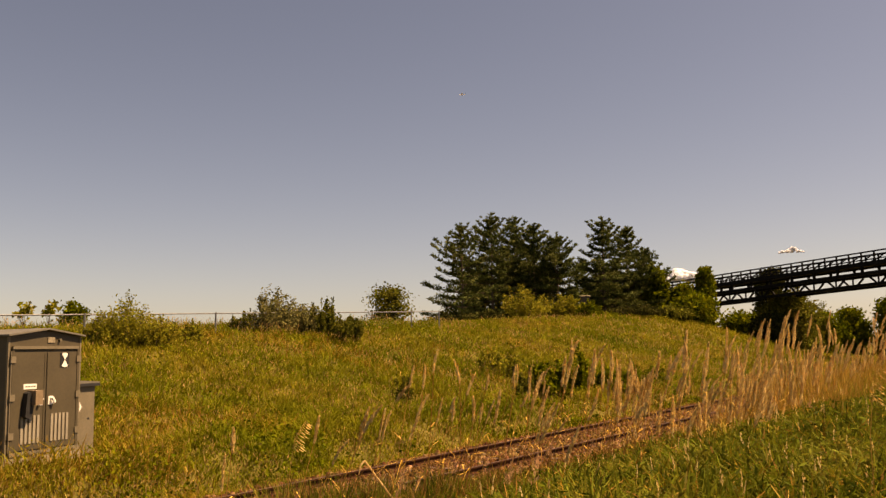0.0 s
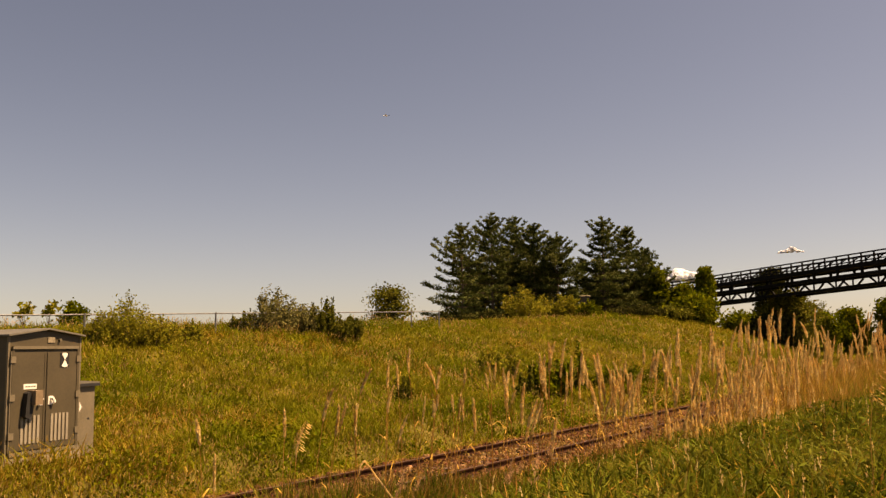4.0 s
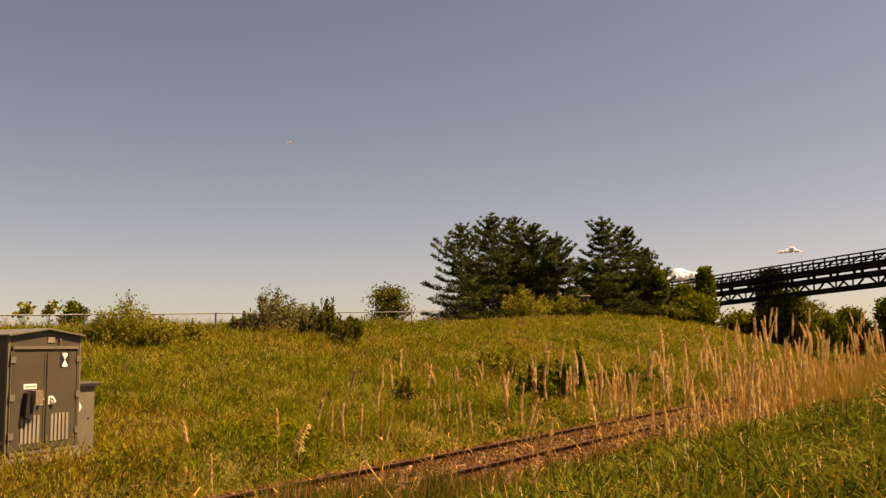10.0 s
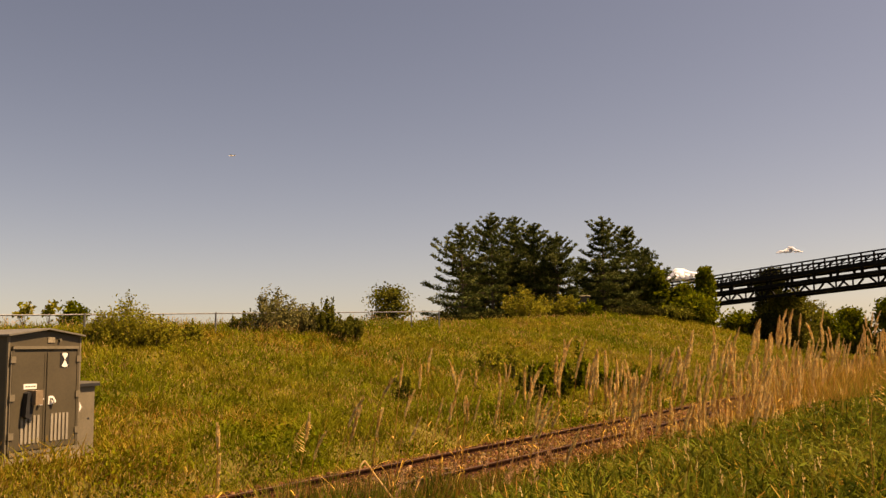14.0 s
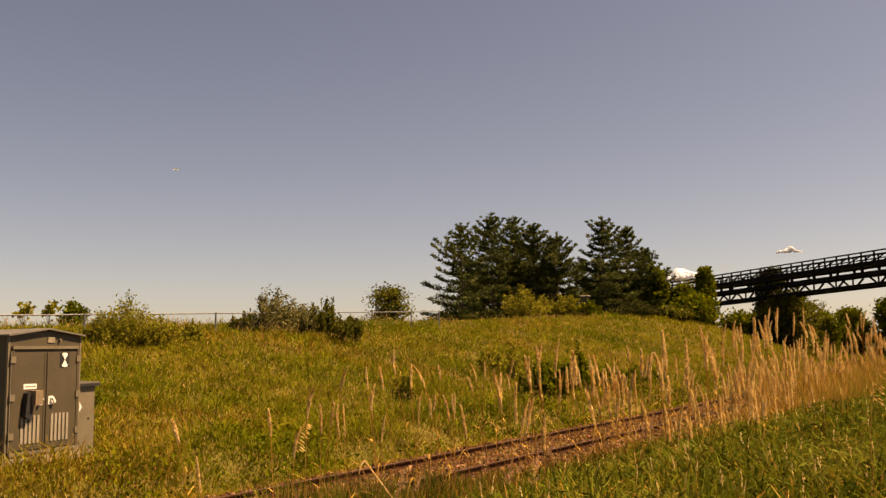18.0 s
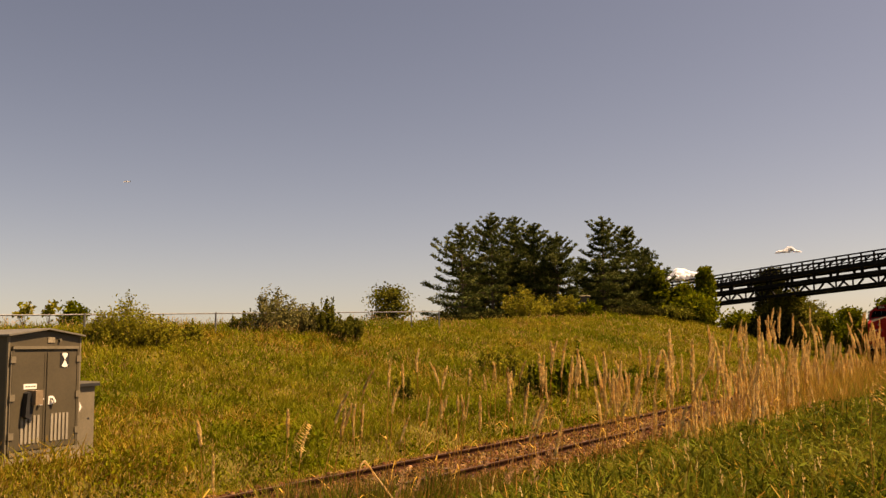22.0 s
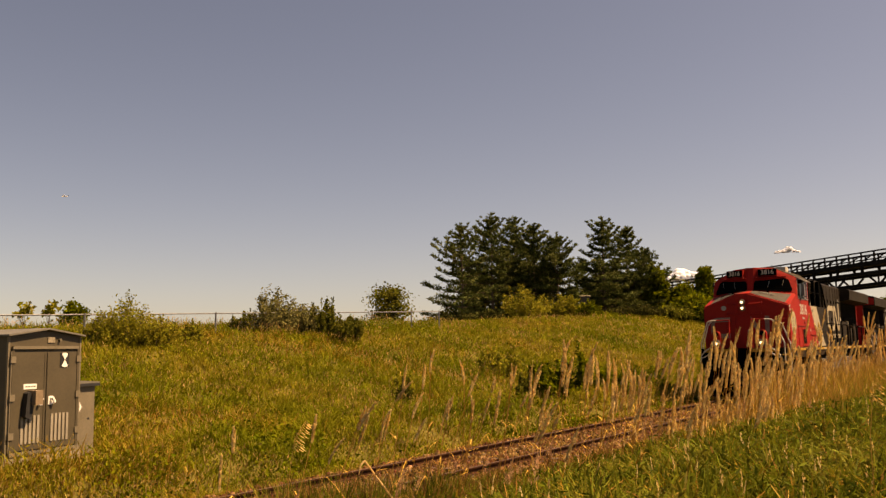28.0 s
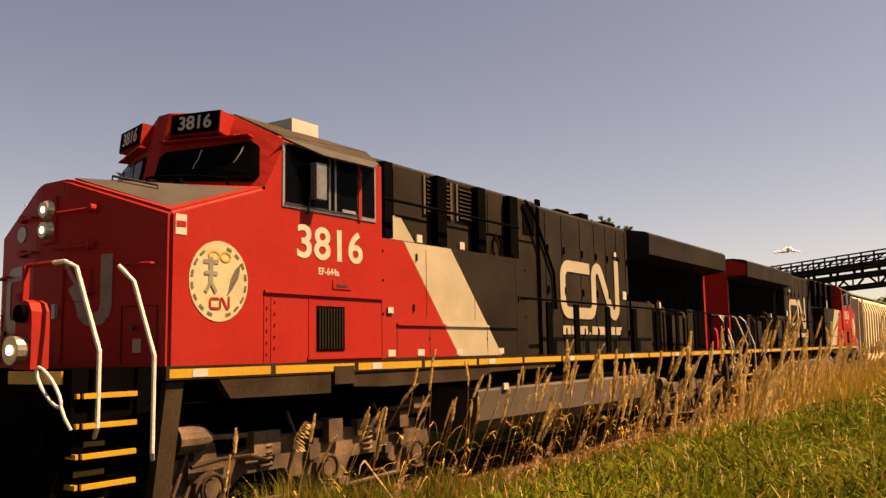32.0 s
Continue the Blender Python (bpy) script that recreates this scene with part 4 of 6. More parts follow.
    small = thing("relay_box", pose(8.8, 13.35, 0.47, 0, 0, 12), "small pale metal relay box beside the cabinet", "cabinet")
    part("body", bx(-0.24, 0.31, 0, 0.5, -0.3, 1.02), M_CAB_SMALL, small, bevel=0.01)
    part("lid", prism([(-0.3, 1.02), (0.37, 1.0), (0.37, 1.05), (-0.3, 1.1)], -0.05, 0.56), M_CAB_ROOF, small, bevel=0.005)
    part("lid_edge", bx(-0.3, 0.37, -0.06, -0.05, 0.98, 1.03), M_BLACK, small, "dark strip along the lid's front edge")
    part("keyhole", bx(0.16, 0.2, -0.006, 0.0, 0.42, 0.45), M_BLACK, small)
    part("mark", prism([(-0.03, 0.72), (0.02, 0.64), (-0.03, 0.56), (-0.06, 0.56), (-0.02, 0.64), (-0.06, 0.72)], -0.006, 0.0), M_WHITE, small, "white chevron mark")


build_cabinet()


# ---- conveyor bridge over the track ----
def build_conveyor():
    A, Bp = Vector((96, 27.9, 6.4)), Vector((86.4, 10.1, 7.04))
    ax = (Bp - A)
    ln = ax.length
    flat = Vector((ax.x, ax.y, 0)).normalized()
    ang = math.degrees(math.atan2(flat.y, flat.x))
    slope = ax.z / Vector((ax.x, ax.y, 0)).length
    br = thing("conveyor_bridge", Matrix.Translation(A) @ pose(0, 0, 0, 0, 0, ang), "black steel truss conveyor bridge crossing above the railway", "bridge")
    x0, x1 = -16.0, 48.0
    z = lambda x: slope * x
    def beam(nm, a, b, r, lab=""):
        bm = bmesh.new()
        d = (Vector(b) - Vector(a))
        m = d.to_track_quat("X", "Z").to_matrix().to_4x4()
        box(bm, 0, d.length, -r, r, -r, r)
        bm.transform(Matrix.Translation(a) @ m)
        return part(nm, bm, M_TRUSS, br, lab)
    def band(nm, zl, zh, ya, yb):
        bm = prism([(x0, z(x0) + zl), (x1, z(x1) + zl), (x1, z(x1) + zh), (x0, z(x0) + zh)], ya, yb)
        return part(nm, bm, M_TRUSS, br)
    for y in (-1.2, 1.2):
        band("bottom_chord", 0.0, 0.28, y - 0.13, y + 0.13)
        band("girder", 1.04, 1.34, y - 0.15, y + 0.15)
        band("upper_girder", 1.84, 2.24, y - 0.15, y + 0.15)
        band("handrail", 3.06, 3.18, y - 0.07, y + 0.07)
        band("mid_rail", 2.68, 2.78, y - 0.06, y + 0.06)
        x = x0 + 1
        while x < x1:
            beam("rail_post", (x, y, z(x) + 2.25), (x, y, z(x) + 3.12), 0.06)
            beam("rail_brace", (x, y, z(x) + 2.28), (x + 0.9, y, z(x) + 2.7), 0.045)
            if int(x * 10) % 2 == 0:
                beam("web", (x, y, z(x) + 1.3), (x, y, z(x) + 1.88), 0.1)
            x += 1.3
        x = x0 + 1
        while x < x1 - 3:
            beam("brace", (x, y, z(x) + 0.2), (x - 0.95, y, z(x) + 1.05), 0.075)
            beam("brace", (x + 0.35, y, z(x) + 0.2), (x + 1.3, y, z(x) + 1.05), 0.075)
            beam("hanger", (x + 0.17, y, z(x) + 0.2), (x + 0.17, y, z(x) + 1.05), 0.06)
            x += 4.4
    band("deck", 1.98, 2.02, -1.04, 1.04)
    # legs stand clear of the track
    for x in (-8.0, 40.0):
        for y in (-1.2, 1.2):
            p = br.matrix_basis @ Vector((x, y, 0))
            g = float(ground_z(p.x, p.y)) - A.z
            beam("leg", (x, y, g - 0.3), (x, y, z(x) + 0.1), 0.16)


build_conveyor()


# ---- drooping oat grass and a shed among the trees ----
def oat_grass(x, y, top, seed):
    rng = np.random.default_rng(seed)
    g = float(ground_z(x, y))
    t = thing("oat_grass", pose(x, y, g), "pale drooping oat grass with nodding spikelets", "grass", "oat grass on the bank")
    h = top - g
    part("stem", tube(bmesh.new(), [(0, 0, -0.03), (0.0, 0.0, h * 0.6), (0.05, -0.04, h * 0.88), (0.14, -0.1, h)], 0.005, 5, 0.002), M_STRAW, t)
    # spikelets hang from hair-thin arms on one side of the bowed stem
    for i in range(22):
        u = rng.random()
        z = h * (0.8 + 0.2 * u)
        b = bmesh.new()
        ln = rng.uniform(0.03, 0.11) * (1.15 - 0.6 * u)
        ang = rng.uniform(-0.9, 0.9) - 0.6
        p0 = Vector((0.03 + 0.11 * u * u, -0.02 - 0.08 * u * u, z))
        out = Vector((math.cos(ang), math.sin(ang), 0))
        p1 = p0 + out * ln * 0.6 + Vector((0, 0, 0.015))
        p2 = p0 + out * ln + Vector((0, 0, -0.012))
        tube(b, [p0, p1, p2], 0.0018, 4, 0.0014)
        p3 = p2 + out * 0.022 + Vector((0, 0, -0.016))
        p4 = p2 + out * 0.05 + Vector((0, 0, -0.032))
        tube(b, [p2, p3], 0.0015, 5, 0.0048)
        tube(b, [p3, p4], 0.0048, 5, 0.001)
        part("spikelet", b, M_REED, t)


oat_grass(6.5, 6.3, 1.25, 3)
oat_grass(8.4, 1.2, 1.72, 4)


def build_shed():
    x, y = place(1034, 77)
    z = float(ground_z(x, y))
    t = thing("shed", pose(x, y, z, 0, 0, 30), "small white-roofed shed half hidden among the pines", "shed")
    zt = EYE[2] + (616.1 - 527) / 1523.67 * 77 - z
    # walls are dark grey: the shadow on them is put into their colour
    part("wall", bx(-0.26, 0.26, -0.4, 0.4, -0.2, zt), M_CAB, t)
    part("roof", prism([(-0.3, zt), (0.3, zt), (0.3, zt + 0.04), (0, zt + 0.1), (-0.3, zt + 0.04)], -0.46, 0.46), M_CONCRETE, t, "white sheet roof")
    part("door", bx(-0.18, 0.18, -0.44, -0.4, -0.1, min(2.0, zt - 0.2)), M_CAB, t)


build_shed()


# ---- clouds and a far aeroplane ----
def sky_point(px, py, d):
    f = 1523.67
    m = VIEW
    v = m.to_3x3() @ Vector(((px - 784) / f, (441 - py) / f, -1)).normalized()
    return m.translation + v * d


def build_cloud(px, py, wpx, hpx, seed, d=3500):
    """Heaped puffs over a flat base."""
    rng = np.random.default_rng(seed)
    c = sky_point(px, py, d)
    s = d / 1523.67
    bm = bmesh.new()
    for k in range(90):
        u = rng.uniform(-1, 1)
        rise = (1 - abs(u) ** 1.6) * (0.75 + 0.25 * math.sin(5 * u + seed))
        r = hpx * s * rng.uniform(0.1, 0.24) * (0.5 + 0.6 * rise)
        zc = r * 0.6 + rise * hpx * s * 0.72 * rng.random() ** 0.7
        at = Vector((u * wpx * s * 0.46, rng.normal(0, 0.22) * hpx * s, zc - 0.5 * hpx * s))
        ret = bmesh.ops.create_icosphere(bm, subdivisions=3, radius=1.0)
        ph = rng.uniform(0, 6.28, 3)
        for v in ret["verts"]:
            n = v.co.normalized()
            k2 = r * (1 + 0.1 * math.sin(6 * n.x + ph[0]) * math.sin(5 * n.z + ph[1]) + 0.05 * math.sin(11 * n.y + ph[2]))
            v.co = at + Vector((n.x * k2 * 1.3, n.y * k2, max(n.z * k2, -0.5 * hpx * s - at.z)))
    for f_ in bm.faces:
        f_.smooth = True
    ang = math.degrees(math.atan2(c.y, c.x)) - 90
    ob = part("cloud", bm, M_CLOUD)
    ob.matrix_basis = pose(c.x, c.y, c.z, 0, 0, ang)
    return tagged(ob, "small white fair-weather cloud low in the sky", "cloud", "clouds")


CLOUDS = [(build_cloud(1207, 484, 78, 32, 3), (1207, 484), (1212, 484)), (build_cloud(1396, 441, 42, 11, 7), (1400, 442), (1392, 442))]


def build_plane():
    p = thing("aeroplane", pose(0, 0, 0), "tiny pale aeroplane far up in the clear sky", "aeroplane")
    part("fuselage", tube(bmesh.new(), [(-4.4, 0, 0), (-3.6, 0, 0.15), (0, 0, 0.2), (4.6, 0, 0.5)], 0.7, 8, 0.25), M_WHITE, p)
    part("wing", prism([(-1.2, -6), (0.5, -6.2), (0.6, 6.2), (-1.2, 6)], 0.6, 0.8, "z"), M_WHITE, p)
    part("tailplane", prism([(3.8, -2), (4.8, -2), (4.8, 2), (3.8, 2)], 0.5, 0.62, "z"), M_WHITE, p)
    part("fin", prism([(3.6, 0.4), (4.9, 0.4), (4.9, 1.9), (4.3, 1.9)], -0.06, 0.06), M_BLACK, p)
    return p


PLANE = build_plane()


# ---- train: two locomotives back to back and covered hoppers ----
M_RED = mat("red_locomotive_paint", [(0.21, 0.0132, 0.0102), (0.242, 0.0152, 0.0118), (0.222, 0.0182, 0.0138)], 0.9, 0.55, spec=0.05, fine=0.07, bump=0.04, bscale=14)
M_DARK = mat("weathered_black_paint", [(0.0105, 0.0076, 0.0049), (0.0165, 0.0121, 0.008), (0.024, 0.0179, 0.012)], 1.1, 0.55, fine=0.2, bump=0.05, spec=0.04)
M_CREAM = mat("cream_stripe_paint", [(0.24, 0.2, 0.13), (0.3, 0.25, 0.165)], 2, 0.5, fine=0.08)
M_LETTER = mat("white_lettering", [(0.31, 0.28, 0.225), (0.36, 0.325, 0.265)], 4, 0.5, fine=0.06)
M_NOSETOP = mat("anti_glare_grey", [(0.026, 0.02, 0.014), (0.04, 0.031, 0.022)], 3, 0.9, bump=0.3, bscale=60)
M_ROOF = mat("dusty_cab_roof", [(0.03, 0.024, 0.017), (0.044, 0.035, 0.025)], 2.5, 0.85, bump=0.15, bscale=40, spec=0.05)
M_YELLOW = mat("yellow_sill_paint", [(0.31, 0.16, 0.010), (0.37, 0.2, 0.016)], 2, 0.5, fine=0.12)
# windscreen glass, and the side windows' dark interior put into the colour
M_GLASS = mat("dark_glass_and_interior", [(0.001, 0.001, 0.001), (0.0018, 0.0018, 0.0018)], 2, 0.08, fine=0.05, spec=0.015)
M_FRAME = mat("aluminium_window_frame", [(0.18, 0.17, 0.15), (0.24, 0.23, 0.2)], 4, 0.4, 0.5)
M_SILL = mat("dusty_underframe", [(0.02, 0.0128, 0.0075), (0.038, 0.025, 0.015)], 2, 0.8, fine=0.25, bump=0.15, spec=0.04)
M_TRUCK = mat("dusty_truck_steel", [(0.026, 0.013, 0.0055), (0.072, 0.039, 0.017), (0.14, 0.08, 0.04)], 2.2, 0.85, fine=0.3, bump=0.3)
M_TANK = mat("dusty_fuel_tank", [(0.038, 0.025, 0.015), (0.062, 0.041, 0.025)], 1.2, 0.75, fine=0.2, bump=0.1)
# near-black: truly black parts, and deep shade put into the colour of the underparts
M_UNDER = mat("black_parts_and_shade", [(0.0007, 0.0006, 0.0005), (0.002, 0.0016, 0.0012)], 3, 0.85, spec=0.01)
M_WHEEL = mat("wheel_steel", [(0.012, 0.008, 0.0055), (0.026, 0.018, 0.012)], 5, 0.6, 0.4, spec=0.04)
M_HEADLAMP = mat("lit_headlamp", [(0.9, 0.85, 0.75), (0.95, 0.9, 0.8)], 4, 0.3, emit=((1.0, 0.83, 0.55), 2.4))
M_LENS = mat("lamp_reflector", [(0.3, 0.24, 0.17), (0.38, 0.31, 0.22)], 8, 0.25, 0.6)
M_HANDRAIL = mat("white_handrail_paint", [(0.46, 0.42, 0.35), (0.52, 0.48, 0.41)], 5, 0.5)
M_HOPPER = mat("cream_hopper_paint", [(0.32, 0.25, 0.14), (0.4, 0.32, 0.19), (0.44, 0.36, 0.23)], 0.9, 0.7, fine=0.15, bump=0.1)
M_BADGE = mat("cream_badge", [(0.29, 0.25, 0.14), (0.34, 0.295, 0.17)], 5, 0.55, fine=0.08)
M_BADGE_INK = mat("badge_ink", [(0.05, 0.045, 0.03), (0.09, 0.075, 0.05)], 9, 0.6)
M_GHOST_STONE = mat("grey_emblem_ink", [(0.12, 0.105, 0.07), (0.16, 0.14, 0.095)], 8, 0.6)
M_GHOST = mat("faded_grey_lettering", [(0.13, 0.08, 0.062), (0.17, 0.11, 0.088)], 4, 0.5)


def panel(pts, t, bm=None):
    """A flat plate over the corner points, t thick along its normal."""
    bm = bm or bmesh.new()
    p = [Vector(q) for q in pts]
    n = Vector((0, 0, 0))
    for a, b in zip(p, p[1:] + p[:1]):
        n += a.cross(b)
    n.normalize()
    lo = [bm.verts.new(q - n * 0.003) for q in p]
    hi = [bm.verts.new(q + n * t) for q in p]
    bm.faces.new(hi)
    bm.faces.new(lo[::-1])
    for i in range(len(p)):
        j = (i + 1) % len(p)
        bm.faces.new((lo[i], lo[j], hi[j], hi[i]))
    return bm


def side_panel(s, pts, off, t=0.004):
    """A plate on the side plane y = s * off, from x, z corners."""
    q = [(x, s * off, z) for x, z in pts]
    area = sum(a[0] * b[1] - b[0] * a[1] for a, b in zip(pts, pts[1:] + pts[:1]))
    if (area > 0) != (s < 0):
        q = q[::-1]
    return panel(q, t)


def rect(x0, x1, z0, z1):
    return [(x0, z0), (x1, z0), (x1, z1), (x0, z1)]


def lettering(text, m, material, parent, name, size, thick=0.003, stretch=1.0):
    cu = bpy.data.curves.new(name, "FONT")
    cu.body, cu.size, cu.extrude, cu.align_x, cu.align_y = text, size, thick, "CENTER", "CENTER"
    cu.offset = size * 0.018
    tmp = new(name, cu)
    bpy.context.view_layer.update()
    me = bpy.data.meshes.new_from_object(tmp.evaluated_get(bpy.context.evaluated_depsgraph_get()))
    bpy.data.objects.remove(tmp)
    me.transform(m @ Matrix.Diagonal((stretch, 1, 1, 1)))
    me.materials.clear()
    me.materials.append(material)
    ob = new(name, me)
    ob.parent = parent
    return ob


def side_text(s, text, x, z, off, size, parent, material, name="lettering", stretch=1.0):
    m = pose(x, s * off, z, 90, 0, 0 if s < 0 else 180)
    return lettering(text, m, material, parent, name, size, stretch=stretch)


def ribbon(s, pts, width, off, material, parent, name, closed=False):
    """A thick painted stroke through x, z points on the side."""
    bm = bmesh.new()
    n = len(pts)
    L, R = [], []
    for i, (x, z) in enumerate(pts):
        a, b = pts[max(i - 1, 0)], pts[min(i + 1, n - 1)]
        d = Vector((b[0] - a[0], b[1] - a[1])).normalized()
        nx, nz = -d.y * width / 2, d.x * width / 2
        L.append((x + nx, z + nz))
        R.append((x - nx, z - nz))
    lo = [[bm.verts.new((p[0], s * (off + k), p[1])) for p in (l, r)] for k in (0.0, 0.004) for l, r in zip(L, R)]
    for i in range(n - 1):
        bm.faces.new((lo[n + i][0], lo[n + i][1], lo[n + i + 1][1], lo[n + i + 1][0]))
    return part(name, bm, material, parent)


def arc(cx, cz, r, a0, a1, n=6):
    return [(cx + r * math.cos(radians(a0 + (a1 - a0) * i / n)), cz + r * math.sin(radians(a0 + (a1 - a0) * i / n))) for i in range(n + 1)]


def disc(bm, c, r, y0, y1, n=28, rx=1.0):
    pr = [(c[0] + rx * r * math.cos(2 * math.pi * i / n), c[1] + r * math.sin(2 * math.pi * i / n)) for i in range(n)]
    return prism(pr, y0, y1, "y", bm)


WHEELS = []


def mark_line():
    """Centre line of the joined rounded strokes on the hood side."""
    return [(11.0, 3.58)] + arc(9.98, 3.33, 0.25, 90, 180) + arc(9.98, 2.9, 0.25, 180, 270) + arc(10.97, 2.87, 0.22, 270, 360) + arc(11.39, 3.42, 0.2, 180, 30, 7) + arc(12.24, 2.84, 0.19, 215, 360, 7) + [(12.43, 3.86)]


MARK = mark_line()


def wheelset(x, r, parent):
    bm = bmesh.new()
    for s in (-1, 1):
        y0 = s * 0.72
        prof = [(y0, r), (y0 + s * 0.1, r - 0.01), (y0 + s * 0.1, r - 0.07), (y0 + s * 0.06, r - 0.1), (y0 + s * 0.07, 0.14), (y0 + s * 0.12, 0.13), (y0 + s * 0.12, 0.0)]
        inner = [(y0 - s * 0.03, r + 0.025), (y0 - s * 0.03, 0.0)]
        ring = [inner[1], inner[0]] + prof
        n = 24
        rows = [[bm.verts.new((rr * math.cos(2 * math.pi * k / n), y, rr * math.sin(2 * math.pi * k / n))) for k in range(n)] for y, rr in ring if rr > 0]
        for a, b in zip(rows, rows[1:]):
            for k in range(n):
                bm.faces.new((a[k], a[(k + 1) % n], b[(k + 1) % n], b[k]))
        bm.faces.new(rows[0])
        bm.faces.new(rows[-1][::-1])
        # lightening bosses that show the turning
        for k in range(4):
            t = k * math.pi / 2
            bmesh.ops.create_cube(bm, size=0.06, matrix=Matrix.Translation((0.26 * math.cos(t), y0 + s * 0.075, 0.26 * math.sin(t))))
    tube(bm, [(0, -0.8, 0), (0, 0.8, 0)], 0.09, 10)
    ob = part("wheelset", bm, M_WHEEL, parent)
    ob.location = (x, 0, r)
    WHEELS.append((ob, x, r))
    return ob


def truck(x, parent, axles, r=0.53):
    """A bogie: side frames with journal boxes, springs and brake gear, and its wheelsets."""
    span = axles[-1] - axles[0]
    for s in (-1, 1):
        y0, y1 = sorted((s * 1.0, s * 1.16))
        h = span / 2
        pr = [(-h - 0.55, 0.62), (-h - 0.3, 0.44), (-h + 0.35, 0.44), (-h + 0.6, 0.6), (-0.6, 0.6), (-0.45, 0.36), (0.45, 0.36), (0.6, 0.6), (h - 0.6, 0.6), (h - 0.35, 0.44), (h + 0.3, 0.44), (h + 0.55, 0.62), (h + 0.5, 0.86), (h - 0.5, 0.84), (0.6, 0.98), (-0.6, 0.98), (-h + 0.5, 0.84), (-h - 0.5, 0.86)]
        fr = part("side_frame", prism([(a + x, b) for a, b in pr], y0, y1), M_TRUCK, parent, "dusty cast side frame", bevel=0.025)
        for a in axles:
            jb = bmesh.new()
            disc(jb, (x + a, r), 0.19, *sorted((s * 1.12, s * 1.3)), 14)
            disc(jb, (x + a, r), 0.1, *sorted((s * 1.28, s * 1.34)), 10)
            part("journal_box", jb, M_TRUCK, fr, bevel=0.012)
            box_ = bx(x + a - 0.24, x + a + 0.24, *sorted((s * 1.1, s * 1.24)), r + 0.12, r + 0.3)
            part("axle_guide", box_, M_TRUCK, fr, bevel=0.02)
        if len(axles) == 3:
            for a, wd, z0_, z1_, out in ((-0.95, 0.42, 0.78, 1.06, 1.24), (0.0, 0.5, 0.9, 1.1, 1.22), (0.14, 0.26, 0.84, 1.12, 1.33), (0.95, 0.5, 0.86, 1.06, 1.22), (1.62, 0.2, 0.9, 1.12, 1.3)):
                part("frame_box", bx(x + a - wd / 2, x + a + wd / 2, *sorted((s * 1.1, s * out)), z0_, z1_), M_TRUCK, fr, bevel=0.02)
            for a in axles:
                pd = prism([(x + a - 0.34, 0.3), (x + a + 0.34, 0.3), (x + a + 0.2, 0.62), (x + a + 0.13, 1.0), (x + a - 0.13, 1.0), (x + a - 0.2, 0.62)], *sorted((s * 1.14, s * 1.22)))
                part("pedestal", pd, M_TRUCK, fr, bevel=0.015)
                rg_ = bmesh.new()
                tube(rg_, [(x + a + 0.15 * math.cos(t_), s * 1.345, r + 0.15 * math.sin(t_)) for t_ in [k_ * 6.2832 / 14 for k_ in range(15)]], 0.022, 6)
                part("cover_ring", rg_, M_SILL, fr)
            sh = bmesh.new()
            tube(sh, [(x + 1.75, s * 1.26, 1.18), (x + 2.15, s * 1.26, 1.18)], 0.12, 12)
            tube(sh, [(x + 1.3, s * 1.26, 1.16), (x + 1.75, s * 1.26, 1.18)], 0.03, 8)
            part("brake_cylinder", sh, M_TRUCK, fr)
            hs_ = bmesh.new()
            tube(hs_, [(x - 2.1, s * 1.3, 0.78), (x - 1.7, s * 1.33, 0.83), (x - 1.3, s * 1.3, 0.82), (x - 1.0, s * 1.27, 0.74)], 0.024, 6)
            part("brake_hose", hs_, M_SILL, fr)
        for a in (-span * 0.25, span * 0.25):
            sp = bmesh.new()
            pts = [(x + a + 0.1 * math.cos(t), s * 1.14 + 0.1 * math.sin(t), 0.62 + 0.36 * t / 31.4) for t in [i * 31.4 / 50 for i in range(51)]]
            tube(sp, pts, 0.022, 5)
            part("spring", sp, M_TRUCK, fr)
        cyl = bmesh.new()
        tube(cyl, [(x - span * 0.5 - 0.45, s * 1.24, 1.07), (x - span * 0.5 - 0.12, s * 1.24, 1.07)], 0.15, 14)
        tube(cyl, [(x - span * 0.5 - 0.12, s * 1.24, 1.07), (x - span * 0.5 + 0.06, s * 1.24, 1.06)], 0.15, 14, 0.05)
        tube(cyl, [(x - span * 0.5 + 0.04, s * 1.24, 1.06), (x - span * 0.5 + 0.56, s * 1.24, 1.04)], 0.03, 8)
        part("brake_cylinder", cyl, M_TRUCK, fr, bevel=0.0)
        pipe = bmesh.new()
        tube(pipe, [(x - span / 2 - 0.3, s * 1.2, 0.3), (x - 0.3, s * 1.2, 0.28), (x, s * 1.2, 0.24), (x + span / 2, s * 1.2, 0.3)], 0.03, 6)
        part("brake_rod", pipe, M_TRUCK, fr)
    for s in (-1, 1):
        rg = random.Random(int(x * 10))
        for i in range(9):
            a = x + (i - 4) * span / 8.5 + rg.uniform(-0.1, 0.1)
            hgt = rg.uniform(0.08, 0.22)
            z0 = rg.uniform(0.28, 0.95)
            part("bracket", bx(a - rg.uniform(0.04, 0.14), a + rg.uniform(0.04, 0.14), *sorted((s * 1.12, s * rg.uniform(1.2, 1.3))), z0, z0 + hgt), M_TRUCK if i % 3 else M_WHEEL, parent, bevel=0.012)
        for i in range(3):
            a = x + (i - 1) * span / 2.2
            pp = bmesh.new()
            tube(pp, [(a - 0.5, s * 1.1, 1.25), (a - 0.42, s * 1.22, 0.9), (a - 0.55, s * 1.18, 0.5), (a - 0.62, s * 0.85, 0.16)], 0.022, 6)
            part("sand_pipe", pp, M_TRUCK, parent)
    part("bolster", bx(x - 0.4, x + 0.4, -1.0, 1.0, 0.5, 1.1), M_UNDER, parent)
